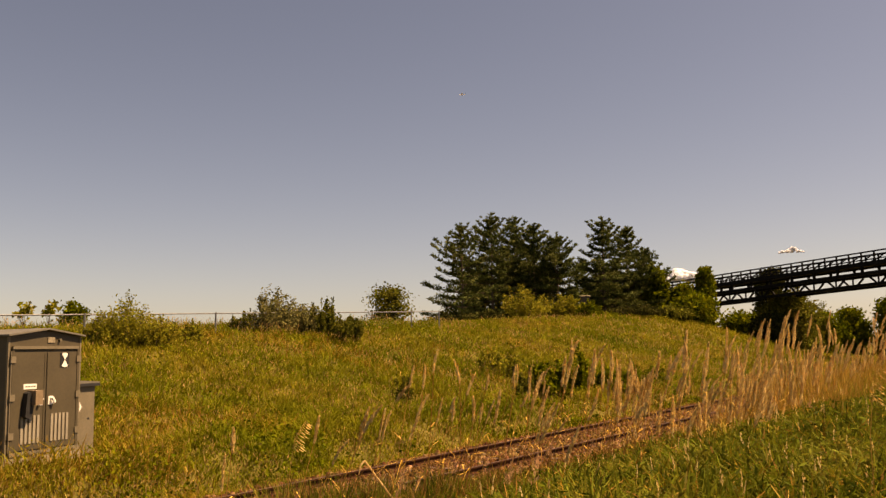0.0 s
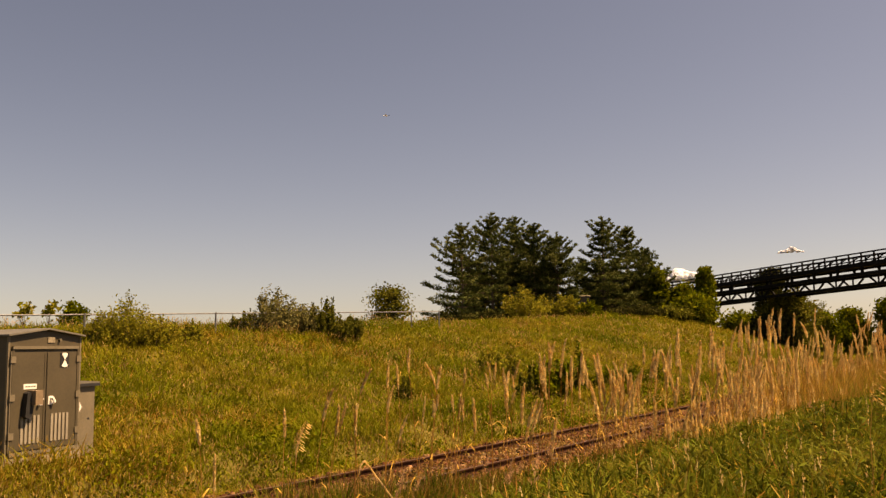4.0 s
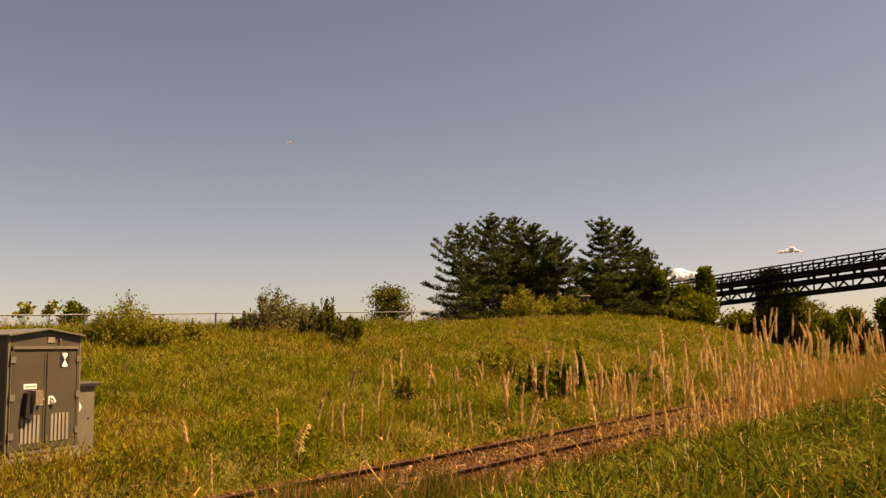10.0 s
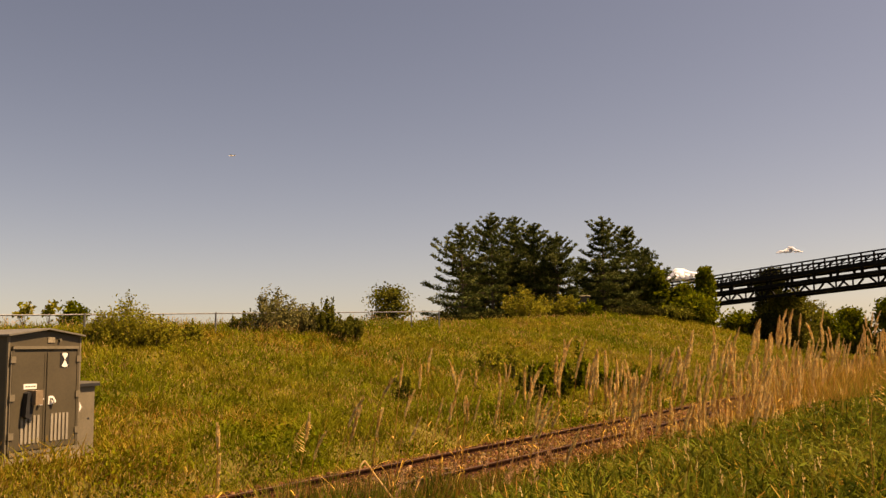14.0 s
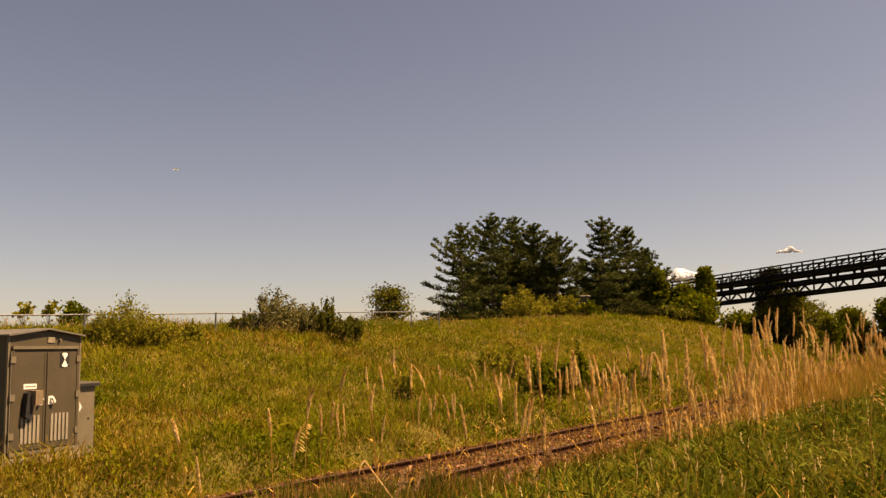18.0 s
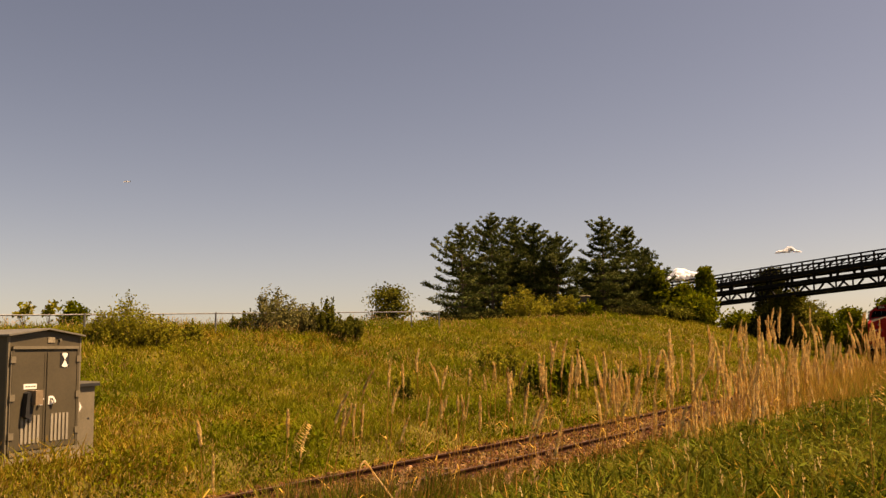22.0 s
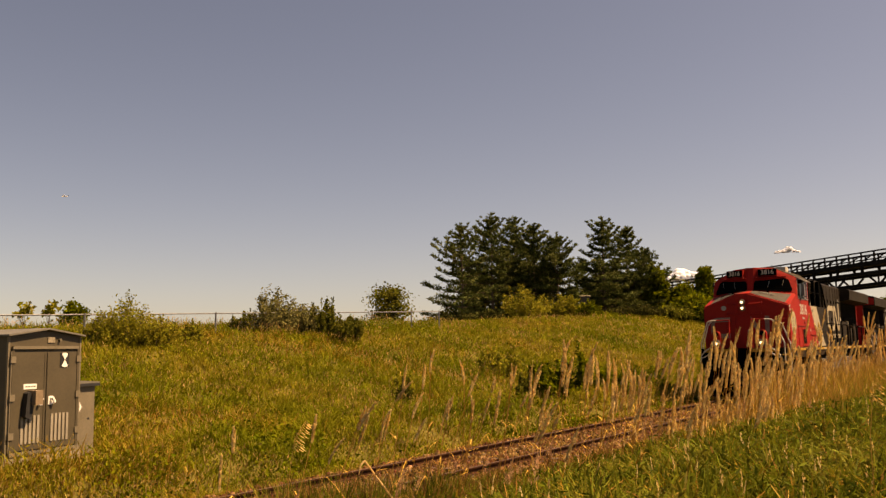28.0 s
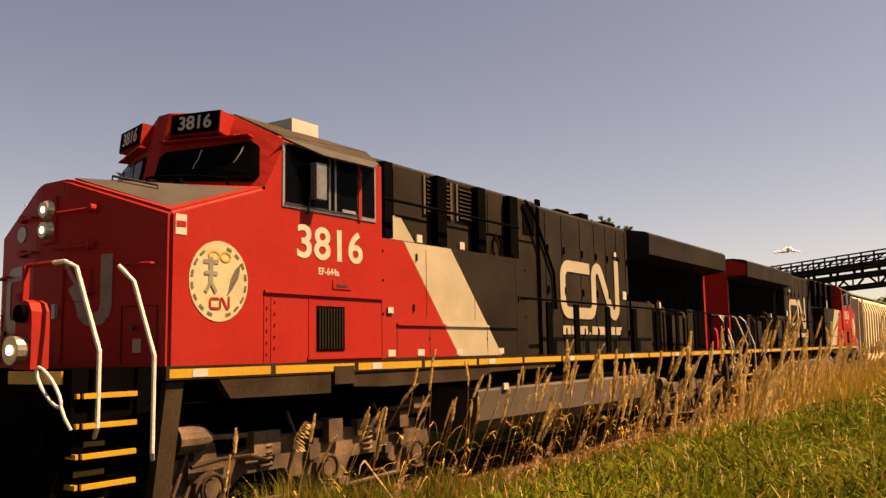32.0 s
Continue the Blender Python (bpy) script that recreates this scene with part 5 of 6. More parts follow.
    for a in axles:
        wheelset(x + a, r, parent)
        part("traction_motor", tube(bmesh.new(), [(x + a + 0.3, -0.6, r), (x + a + 0.3, 0.6, r)], 0.33, 10), M_UNDER, parent)


def build_loco(m, lead):
    lab = "red and black freight locomotive with cream stripe and lit headlights" if lead else "red and black freight locomotive coupled rear end first"
    lo = thing("locomotive", m, lab, "locomotive", "locomotives of the train")
    S = (-1, 1)
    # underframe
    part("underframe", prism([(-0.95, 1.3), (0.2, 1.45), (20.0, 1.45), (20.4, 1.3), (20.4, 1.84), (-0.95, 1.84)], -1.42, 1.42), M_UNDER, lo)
    part("tank", prism([(-1.3, 0.66), (-1.46, 0.85), (-1.46, 1.3), (-1.3, 1.36), (1.3, 1.36), (1.46, 1.3), (1.46, 0.85), (1.3, 0.66)], 5.96, 13.6, "x"), M_TANK, lo, "dusty brown fuel tank", bevel=0.02)
    for s in S:
        y0, y1 = sorted((s * 1.42, s * 1.55))
        sill = part("sill", bx(-0.02, 20.3, y0, y1, 1.70, 1.84), M_DARK, lo)
        for i in range(14):
            xa = 0.0 + i * 1.46
            part("sill_stripe", side_panel(s, rect(xa + 0.02, xa + 1.4, 1.72, 1.81), 1.551), M_YELLOW, sill, "yellow reflective stripe")
            if i % 2 == 0:
                part("reflector", side_panel(s, rect(xa + 0.3, xa + 0.5, 1.725, 1.805), 1.556), M_LETTER, sill, "white reflector")
        part("skirt", prism([(0.66, 1.7), (0.83, 1.48), (2.43, 1.46), (2.43, 1.7)], *sorted((s * 1.44, s * 1.54))), M_SILL, lo, "dusty grey skirt below the cab")
        part("skirt", prism([(2.87, 1.7), (2.87, 1.52), (3.5, 1.49), (5.85, 1.49), (6.3, 1.6), (8.5, 1.62), (8.5, 1.7)], *sorted((s * 1.44, s * 1.53))), M_SILL, lo, "dusty grey skirt")
        part("jack_pad", bx(2.47, 2.84, *sorted((s * 1.42, s * 1.57)), 1.56, 1.78), M_SILL, lo, bevel=0.02)
        part("tank_gauge", bx(6.7, 6.85, *sorted((s * 1.46, s * 1.5)), 1.3, 1.4), M_LETTER, lo, bevel=0.01)
        part("air_reservoir", tube(bmesh.new(), [(8.8, s * 1.2, 1.5), (13.2, s * 1.2, 1.5)], 0.13, 12), M_TANK, lo)

    # nose
    bm = bmesh.new()
    def face(*p):
        bm.faces.new([bm.verts.new(q) for q in p])
    face((-0.34, -0.25, 1.84), (-0.34, 0.25, 1.84), (-0.34, 0.25, 3.84), (-0.34, -0.25, 3.84))
    for s in S:
        face((0, s * 1.55, 1.84), (-0.34, s * 0.25, 1.84), (-0.34, s * 0.25, 3.84), (0, s * 1.55, 3.4))
        face((0, s * 1.55, 1.84), (0, s * 1.55, 3.4), (1.3, s * 1.55, 3.84), (1.3, s * 1.55, 1.84))
        face((0, s * 1.55, 3.4), (-0.34, s * 0.25, 3.84), (0.87, s * 0.1, 4.0), (1.3, s * 1.55, 3.84))
    face((-0.34, -0.25, 3.84), (-0.34, 0.25, 3.84), (0.87, 0.1, 4.0), (0.87, -0.1, 4.0))
    face((1.3, -1.55, 1.84), (1.3, 1.55, 1.84), (1.3, 1.55, 3.84), (1.3, -1.55, 3.84))
    face((0, -1.55, 1.84), (0, 1.55, 1.84), (1.3, 1.55, 1.84), (1.3, -1.55, 1.84))
    bmesh.ops.remove_doubles(bm, verts=bm.verts, dist=0.001)
    bmesh.ops.recalc_face_normals(bm, faces=bm.faces)
    bmesh.ops.bevel(bm, geom=[e for e in bm.edges if e.is_manifold and e.calc_face_angle(0) > 0.2 and min(v.co.x for v in e.verts) < 0.8 and max(v.co.z for v in e.verts) > 1.9], offset=0.035, segments=3, affect="EDGES", clamp_overlap=True)
    nose = part("nose", bm, M_RED, lo, "red wide nose")
    for s in S:
        q = [(0.12, s * 1.47, 3.445), (-0.24, s * 0.26, 3.86), (0.79, s * 0.1, 3.992), (1.22, s * 1.47, 3.815)]
        part("nose_top", panel(q if s < 0 else q[::-1], 0.012), M_NOSETOP, nose, "dull grey anti-glare panel")
        for k in range(2):
            wp = bmesh.new()
            y1 = s * (1.22 if k else 0.16)
            e_ = (1.02, y1, 3.93) if k else (0.74, y1, 4.03)
            tube(wp, [(0.8, s * 0.66, 3.93), (0.76, s * 0.66, 3.99), (0.86 if k else 0.78, s * (0.92 if k else 0.42), 3.975 if k else 4.02), e_], 0.016, 6)
            tube(wp, [e_, (e_[0] + 0.03, e_[1], e_[2] - 0.07)], 0.016, 6)
            part("wiper", wp, M_UNDER, nose, "black wiper arm")
        part("wiper_pivot", tube(bmesh.new(), [(0.82, s * 0.66, 3.9), (0.78, s * 0.66, 3.99)], 0.06, 10, 0.03), M_UNDER, nose)
        gr = bmesh.new()
        tube(gr, [(-0.32, s * 0.24, 3.47), (-0.42, s * 0.24, 3.46), (-0.32, s * 0.64, 3.48), (-0.22, s * 0.64, 3.49)], 0.015, 6)
        part("grab_iron", gr, M_RED, nose)
        gr = bmesh.new()
        tube(gr, [(-0.32, s * 0.2, 3.08), (-0.42, s * 0.2, 3.08), (-0.32, s * 0.62, 3.09), (-0.22, s * 0.62, 3.1)], 0.015, 6)
        part("grab_iron", gr, M_RED, nose)
        gr = bmesh.new()
        tube(gr, [(-0.1, s * 1.08, 2.87), (-0.2, s * 1.08, 2.88), (-0.12, s * 1.4, 2.87), (-0.02, s * 1.4, 2.87)], 0.015, 6)
        part("grab_iron", gr, M_RED, nose)
        for yy, zz in ((0.64, 3.49), (0.62, 3.1), (0.62, 2.62)):
            part("mount_boss", rod((-0.34 + 0.34 * (yy - 0.25) / 1.3, s * yy, zz), (-0.42 + 0.34 * (yy - 0.25) / 1.3, s * yy, zz), 0.045, 10), M_RED, nose)
        sq_ = [(-0.345 + 0.262 * (yy - 0.25), s * yy, zz) for yy, zz in ((0.28, 2.52), (0.28, 2.86), (0.62, 2.86), (0.62, 2.52))]
        part("hatch_line", tube(bmesh.new(), [Vector(v_) + Vector((-0.004, 0, 0)) for v_ in sq_ + sq_[:1]], 0.007, 4), M_RED, nose)
        dr_ = [(-0.345 + 0.262 * (yy - 0.25), s * yy, zz) for yy, zz in ((1.0, 1.88), (1.0, 2.45), (1.42, 2.45), (1.42, 1.88))]
        part("door_line", tube(bmesh.new(), [Vector(v_) + Vector((-0.002, 0, 0)) for v_ in dr_], 0.006, 4), M_DARK, nose)
        part("door_knob", rod((-0.13, s * 1.18, 2.23), (-0.17, s * 1.18, 2.23), 0.028, 8), M_BLACK, nose)
        hr = bmesh.new()
        tube(hr, [(0.3, s * 0.95, 3.66), (0.3, s * 0.95, 3.78), (0.05, s * 0.5, 3.9), (0.05, s * 0.5, 3.82)], 0.014, 6)
        part("nose_rail", hr, M_BLACK, nose)
    housing = part("headlight_housing", bx(-0.37, -0.33, -0.13, 0.13, 3.16, 3.66), M_RED, nose, "red headlight housing", bevel=0.01)
    for z in (3.52, 3.30):
        bm = tube(bmesh.new(), [(-0.444, 0, z), (-0.36, 0, z)], 0.036, 18)
        part("headlight", bm, M_HEADLAMP if lead else M_LENS, housing, "lit round headlight" if lead else "")
        part("headlight_rim", tube(bmesh.new(), [(-0.37, 0, z), (-0.41, 0, z), (-0.44, 0, z)], 0.115, 20, 0.085), M_LENS, housing)
    # faded mark across the nose front: plain rounded strokes
    def nose_pt(y, z):
        t = (abs(y) - 0.25) / 1.3
        return (-0.345 + 0.34 * max(t, 0), y, z)
    def nose_stroke(pts, w):
        b = bmesh.new()
        rows = []
        for i, (y, z) in enumerate(pts):
            a, c = pts[max(i - 1, 0)], pts[min(i + 1, len(pts) - 1)]
            d = Vector((c[0] - a[0], c[1] - a[1])).normalized() * w / 2
            rows.append([b.verts.new((p[0] - 0.006, p[1], p[2])) for p in (nose_pt(y - d.y, z + d.x), nose_pt(y + d.y, z - d.x))])
        for u, v in zip(rows, rows[1:]):
            b.faces.new((u[0], u[1], v[1], v[0]))
        return b
    part("nose_mark", nose_stroke([(0.5, 2.9)] + [(1.05 + 0.15 * math.sin(t), 2.75 + 0.15 * math.cos(t)) for t in (0.0, 0.5, 1.0, 1.57)] + [(1.05 + 0.15 * math.cos(t), 2.45 - 0.15 * math.sin(t)) for t in (0.0, 0.5, 1.0, 1.57)] + [(0.5, 2.3)], 0.16), M_GHOST, nose, "faded grey rounded stroke")
    part("nose_mark", nose_stroke([(-0.2, 2.97), (-0.5, 2.52)] + [(-0.66 - 0.15 * math.cos(t), 2.47 - 0.15 * math.sin(t)) for t in (2.6, 2.1, 1.57, 1.0, 0.5, 0.0)] + [(-0.81, 3.0)], 0.145), M_GHOST, nose, "faded grey rounded stroke")
    nd = part("nose_door", panel([(-0.345, -0.27, 1.9), (-0.345, -0.27, 3.0), (-0.345, 0.27, 3.0), (-0.345, 0.27, 1.9)], 0.012), M_RED, nose, "red nose door")
    part("latch", bx(-0.4, -0.36, -0.22, -0.16, 2.35, 2.5), M_FRAME, nd)
    badge = part("nose_disc", tube(bmesh.new(), [(-0.25, 0.72, 3.33), (-0.23, 0.72, 3.33)], 0.09, 16), M_FRAME, nose)
    part("decal", panel([(-0.086, -1.24, 1.98), (-0.086, -1.24, 2.12), (-0.112, -1.14, 2.12), (-0.112, -1.14, 1.98)], 0.006), M_FRAME, nose, "small grey decal")

    # cab
    bm = bmesh.new()
    def facet(s, u, v):
        lo_ = Vector((1.3, s * 1.55, 3.84)).lerp(Vector((0.87, s * 0.1, 4.0)), u)
        return lo_.lerp(Vector((1.62, s * 1.55, 4.42)).lerp(Vector((1.1, s * 0.1, 4.9)), u), v)
    for s in S:
        face((1.3, s * 1.55, 1.84), (1.3, s * 1.55, 3.84), (1.62, s * 1.55, 4.42), (3.45, s * 1.55, 4.42), (3.45, s * 1.55, 1.84))
        face((1.62, s * 1.55, 4.42), (1.605, s * 1.43, 4.517), (3.45, s * 1.3, 4.66), (3.45, s * 1.55, 4.42))
        face((1.605, s * 1.43, 4.517), (1.44, s * 0.75, 4.873), (3.45, s * 0.5, 4.76), (3.45, s * 1.3, 4.66))
        face((1.44, s * 0.75, 4.873), (1.1, s * 0.1, 4.9), (3.45, s * 0.1, 4.78), (3.45, s * 0.5, 4.76))
        for iu in range(5):
            for iv in range(4):
                face(*[facet(s, u_ / 5, v_ / 4) for u_, v_ in ((iu, iv), (iu + 1, iv), (iu + 1, iv + 1), (iu, iv + 1))])
        face(*[facet(s, u_ / 5, 1.0) for u_ in range(6)], (1.44, s * 0.75, 4.873), (1.605, s * 1.43, 4.517))
    face((1.1, -0.1, 4.9), (1.1, 0.1, 4.9), (3.45, 0.1, 4.78), (3.45, -0.1, 4.78))
    face((0.87, -0.1, 4.0), (0.87, 0.1, 4.0), (1.1, 0.1, 4.9), (1.1, -0.1, 4.9))
    face((3.45, -1.55, 1.84), (3.45, -1.55, 4.42), (3.45, -1.3, 4.66), (3.45, -0.5, 4.76), (3.45, -0.1, 4.78), (3.45, 0.1, 4.78), (3.45, 0.5, 4.76), (3.45, 1.3, 4.66), (3.45, 1.55, 4.42), (3.45, 1.55, 1.84))
    bmesh.ops.remove_doubles(bm, verts=bm.verts, dist=0.001)
    cab = part("cab", bm, M_RED, lo, "red crew cab")
    for s in S:
        for q in ([(1.7, s * 1.4, 4.535), (1.54, s * 0.76, 4.868), (3.44, s * 0.51, 4.762), (3.44, s * 1.29, 4.664)], [(1.54, s * 0.73, 4.869), (1.3, s * 0.12, 4.892), (3.44, s * 0.12, 4.781), (3.44, s * 0.49, 4.763)]):
            part("roof_sheet", panel(q if s > 0 else q[::-1], 0.012), M_ROOF, cab, "dusty grey roof sheet")
    part("air_conditioner", bx(2.28, 2.78, -1.02, -0.55, 4.6, 4.95), M_LETTER, cab, "white roof air conditioner", bevel=0.05)
    part("horn", tube(bmesh.new(), [(1.25, 0.25, 4.85), (1.7, 0.25, 4.85)], 0.05, 10, 0.02), M_UNDER, cab)
    for s in S:
        # windscreen with frame
        def w(u, v):
            return facet(s, u, v) + Vector((-0.006, 0, 0.003))
        fr_ = [w(0.1, 0.21), w(0.12, 0.13), w(0.93, 0.05), w(0.96, 0.08), w(0.955, 0.32), w(0.92, 0.4), w(0.26, 0.8), w(0.2, 0.74)]
        order = (lambda q: q[::-1]) if s < 0 else (lambda q: q)
        part("windscreen_seal", panel(order([w(0.08, 0.2), w(0.105, 0.09), w(0.95, 0.02), w(0.985, 0.06), w(0.98, 0.34), w(0.94, 0.43), w(0.25, 0.86), w(0.175, 0.78)]), 0.012), M_UNDER, cab, "black rubber seal")
        part("windscreen", panel(order(fr_), 0.026), M_GLASS, cab, "dark slanted windscreen")
        nm_ = pose(1.09, s * 0.605, 4.685, 0, 0, -15 * s) @ pose(0, 0, 0, 0, 6, 0)
        b_ = bx(-0.02, 0.4, -0.345, 0.345, -0.135, 0.135)
        b_.transform(nm_)
        nb = part("number_board", b_, M_RED, cab, "red number board housing", bevel=0.02)
        b_ = bx(-0.03, -0.02, -0.33, 0.33, -0.125, 0.125)
        b_.transform(nm_)
        part("number_face", b_, M_UNDER, nb, "black number board")
        lettering("3816", nm_ @ pose(-0.032, 0, 0, 90, 0, -90), M_LETTER, nb, "number", 0.235)
        # thin red shade over the glass
        out = Vector((-0.13, s * 0.04, 0.0))
        q = [w(0.97, 0.54), w(0.25, 0.94), w(0.25, 0.94) + out, w(0.97, 0.54) + out]
        part("glass_shade", panel(q if s > 0 else q[::-1], 0.014), M_RED, cab, "thin red shade above the windscreen")
        for u_ in (0.36, 0.66, 0.92):
            part("shade_bracket", rod(w(u_, 1.06 - 0.54 * u_) + out, w(u_, 1.11 - 0.5 * u_), 0.012, 6), M_RED, cab)
        # cords of the blinds hang behind the glass
        for u_, v_ in ((0.29, 0.72), (0.62, 0.55)):
            part("blind_cord", tube(bmesh.new(), [w(u_, v_) + Vector((-0.03, 0, 0)), w(u_ + 0.005, v_ - 0.14) + Vector((-0.03, 0, 0)), w(u_ + 0.03, v_ - 0.32) + Vector((-0.03, 0, 0))], 0.01, 5, 0.006), M_FRAME, cab, "pale cord behind the windscreen")
        # side windows: black panes added for the unlit cab inside the open windows
        part("side_window_frame", side_panel(s, rect(1.57, 3.31, 3.65, 4.41), 1.55, 0.012), M_FRAME, cab, "pale metal window frame")
        part("side_pane", side_panel(s, rect(1.61, 2.93, 3.7, 4.39), 1.56, 0.006), M_GLASS, cab, "side window, black for the dark cab inside")
        part("side_pane", side_panel(s, rect(3.02, 3.28, 3.7, 4.39), 1.56, 0.006), M_GLASS, cab, "side window, black for the dark cab inside")
        part("window_mullion", side_panel(s, rect(2.945, 3.0, 3.64, 4.42), 1.562, 0.012), M_RED, cab)
        for xb in (2.36, 2.47):
            part("window_bar", side_panel(s, rect(xb, xb + 0.035, 3.68, 4.38), 1.566, 0.01), M_GALV, cab)
        part("window_gasket", side_panel(s, rect(1.6, 2.95, 3.685, 3.7), 1.567, 0.012), M_BLACK, cab)
        part("window_shelf", bx(2.6, 2.86, *sorted((s * 1.566, s * 1.59)), 3.7, 3.74), M_FRAME, cab, bevel=0.01)
        mir = part("mirror", bx(1.98, 2.16, *sorted((s * 1.62, s * 1.72)), 3.78, 4.22), M_GALV, cab, "grey side mirror", bevel=0.02)
        part("mirror_arm", rod((2.0, s * 1.56, 3.6), (2.0, s * 1.66, 4.1), 0.014, 6), M_BLACK, mir)
        q = [(1.7, s * 1.54, 4.435), (3.44, s * 1.54, 4.435), (3.44, s * 1.31, 4.652), (1.7, s * 1.4, 4.533)]
        part("roof_edge", panel(q if s < 0 else q[::-1], 0.012), M_ROOF, cab, "dusty grey roof edge")
        q = [(1.54, s * 1.56, 4.45), (3.36, s * 1.56, 4.45), (3.02, s * 1.77, 4.3), (2.04, s * 1.77, 4.29)]
        part("sun_visor", panel(q if s > 0 else q[::-1], 0.02), M_NOSETOP, cab, "grey sun visor above the window")
        # side fittings and markings
        bd = bmesh.new()
        disc(bd, (0.64, 2.72), 0.43, *sorted((s * 1.55, s * 1.556)), 36, 0.94)
        em = part("emblem", bd, M_BADGE, cab, "round cream emblem with dark marks")
        for i in range(18):
            a0 = i * 20 + 4
            if i in (13, 4, 5):
                continue
            ribbon(s, arc(0.64, 2.72, 0.37, a0, a0 + 11, 3), 0.03, 1.557, M_BADGE_INK, em, "rim_mark")
        for k_, (pts, wd) in enumerate((([(0.42, 2.92), (0.62, 2.92)], 0.045), ([(0.52, 2.97), (0.52, 2.7)], 0.055), ([(0.43, 2.8), (0.61, 2.8)], 0.04), ([(0.45, 2.6), (0.52, 2.71)], 0.04), ([(0.59, 2.6), (0.52, 2.71)], 0.04))):
            ribbon(s, [(0.64 - s * (x_ - 0.64), z_) for x_, z_ in pts], wd, 1.5575 + 0.0012 * k_, M_GHOST_STONE, em, "figure_mark")
        part("feather_mark", side_panel(s, [(0.74, 2.56), (0.8, 2.62), (0.9, 2.76), (0.94, 2.93), (0.86, 2.86), (0.79, 2.74), (0.77, 2.64)], 1.5575, 0.002), M_BADGE_INK, em, "dark feather")
        for k_ in (-1, 1):
            ribbon(s, [(0.64 + k_ * 0.078 + 0.07 * math.cos(t), 2.985 + 0.05 * math.sin(t)) for t in [i * 6.2832 / 20 for i in range(21)]], 0.02, 1.5575 + 0.001 * k_, M_YELLOW, em, "loop_mark")
        mk = lambda x_, z_: (0.64 - s * ((x_ - 9.6) * 0.095 - 0.14), 2.42 + (z_ - 2.55) * 0.11)
        ribbon(s, [mk(*q_) for q_ in MARK], 0.026, 1.558, M_RED, em, "stroke_mark")
        side_text(s, "3816", 2.42, 3.25, 1.553, 0.55, cab, M_LETTER, "number", 1.14)
        side_text(s, "EF-644a", 2.38, 2.93, 1.553, 0.12, cab, M_LETTER, "class_lettering")
        part("reflective_tag", side_panel(s, rect(0.06, 0.2, 3.17, 3.38), 1.551, 0.004), M_LETTER, cab, "white tag")
        part("tag_band", side_panel(s, rect(0.07, 0.19, 3.25, 3.31), 1.556, 0.003), M_RED, cab)
        part("vent_plate", side_panel(s, rect(2.45, 2.8, 2.73, 2.84), 1.551, 0.01), M_RED, cab)
        part("vent_slot", side_panel(s, rect(2.52, 2.72, 2.76, 2.79), 1.562, 0.004), M_BLACK, cab)
        part("drip_ledge", bx(1.29, 3.44, *sorted((s * 1.55, s * 1.575)), 2.63, 2.66), M_RED, cab)
        part("lower_ledge", bx(2.0, 3.44, *sorted((s * 1.55, s * 1.57)), 1.87, 1.9), M_RED, cab)
        lv = part("louvre", side_panel(s, rect(2.16, 2.67, 1.97, 2.51), 1.551, 0.008), M_UNDER, cab, "dark louvred grille")
        for i in range(9):
            part("slat", bx(2.19 + i * 0.052, 2.21 + i * 0.052, *sorted((s * 1.56, s * 1.572)), 1.99, 2.49), M_DARK, lv)
        for x in (1.29, 1.4, 2.02, 3.43):
            part("seam", side_panel(s, rect(x, x + 0.008, 1.86, 2.62), 1.551, 0.006), M_RED, cab)
        for i in range(10):
            rv = bmesh.new()
            disc(rv, (1.34 + (0.12 if i % 2 else 0), 1.95 + 0.065 * i), 0.012, *sorted((s * 1.55, s * 1.565)), 6)
            part("rivet", rv, M_RED, cab)

    # long hood
    part("hood_front", prism([(-1.05, 1.84), (-1.05, 4.68), (-0.97, 4.74), (0.97, 4.74), (1.05, 4.68), (1.05, 1.84)], 3.45, 8.85, "x"), M_DARK, lo, "weathered black hood")
    part("hood_engine", prism([(-1.12, 1.84), (-1.12, 4.6), (-1.0, 4.68), (1.0, 4.68), (1.12, 4.6), (1.12, 1.84)], 8.85, 13.15, "x"), M_DARK, lo, "weathered black engine hood", bevel=0.01)
    # rear hood near-black: the radiator wing's shade is put into its colour
    part("hood_rear", prism([(-0.85, 1.84), (-0.85, 4.2), (0.85, 4.2), (0.85, 1.84)], 13.15, 19.6, "x"), M_UNDER, lo)
    part("hood_end", bx(19.6, 19.74, -0.86, 0.86, 1.84, 4.3), M_RED, lo, "red hood end", bevel=0.03)
    rad = part("radiator", prism([(-1.0, 4.0), (-1.5, 4.09), (-1.52, 4.55), (-1.42, 4.62), (-1.1, 4.68), (1.1, 4.68), (1.42, 4.62), (1.52, 4.55), (1.5, 4.09), (1.0, 4.0)], 13.56, 19.7, "x"), M_DARK, lo, "overhanging black radiator wing", bevel=0.02)
    part("radiator_end", prism([(-1.46, 4.14), (-1.48, 4.48), (-1.05, 4.62), (1.05, 4.62), (1.48, 4.48), (1.46, 4.14)], 19.7, 19.72, "x"), M_RED, rad, "red radiator end")
    part("exhaust", bx(10.9, 11.7, -0.4, 0.4, 4.66, 4.82), M_UNDER, lo, bevel=0.02)
    for xh, wh, hh in ((9.9, 0.5, 0.06), (11.0, 0.35, 0.11), (12.2, 0.6, 0.06)):
        part("roof_hatch", bx(xh, xh + wh, -1.0, -0.6, 4.66, 4.68 + hh), M_UNDER, lo, bevel=0.02)
        part("roof_hatch", bx(xh, xh + wh, 0.6, 1.0, 4.66, 4.68 + hh), M_UNDER, lo, bevel=0.02)
    part("dynamic_brake_hatch", bx(5.2, 8.6, -0.7, 0.7, 4.74, 4.79), M_DARK, lo, bevel=0.02)
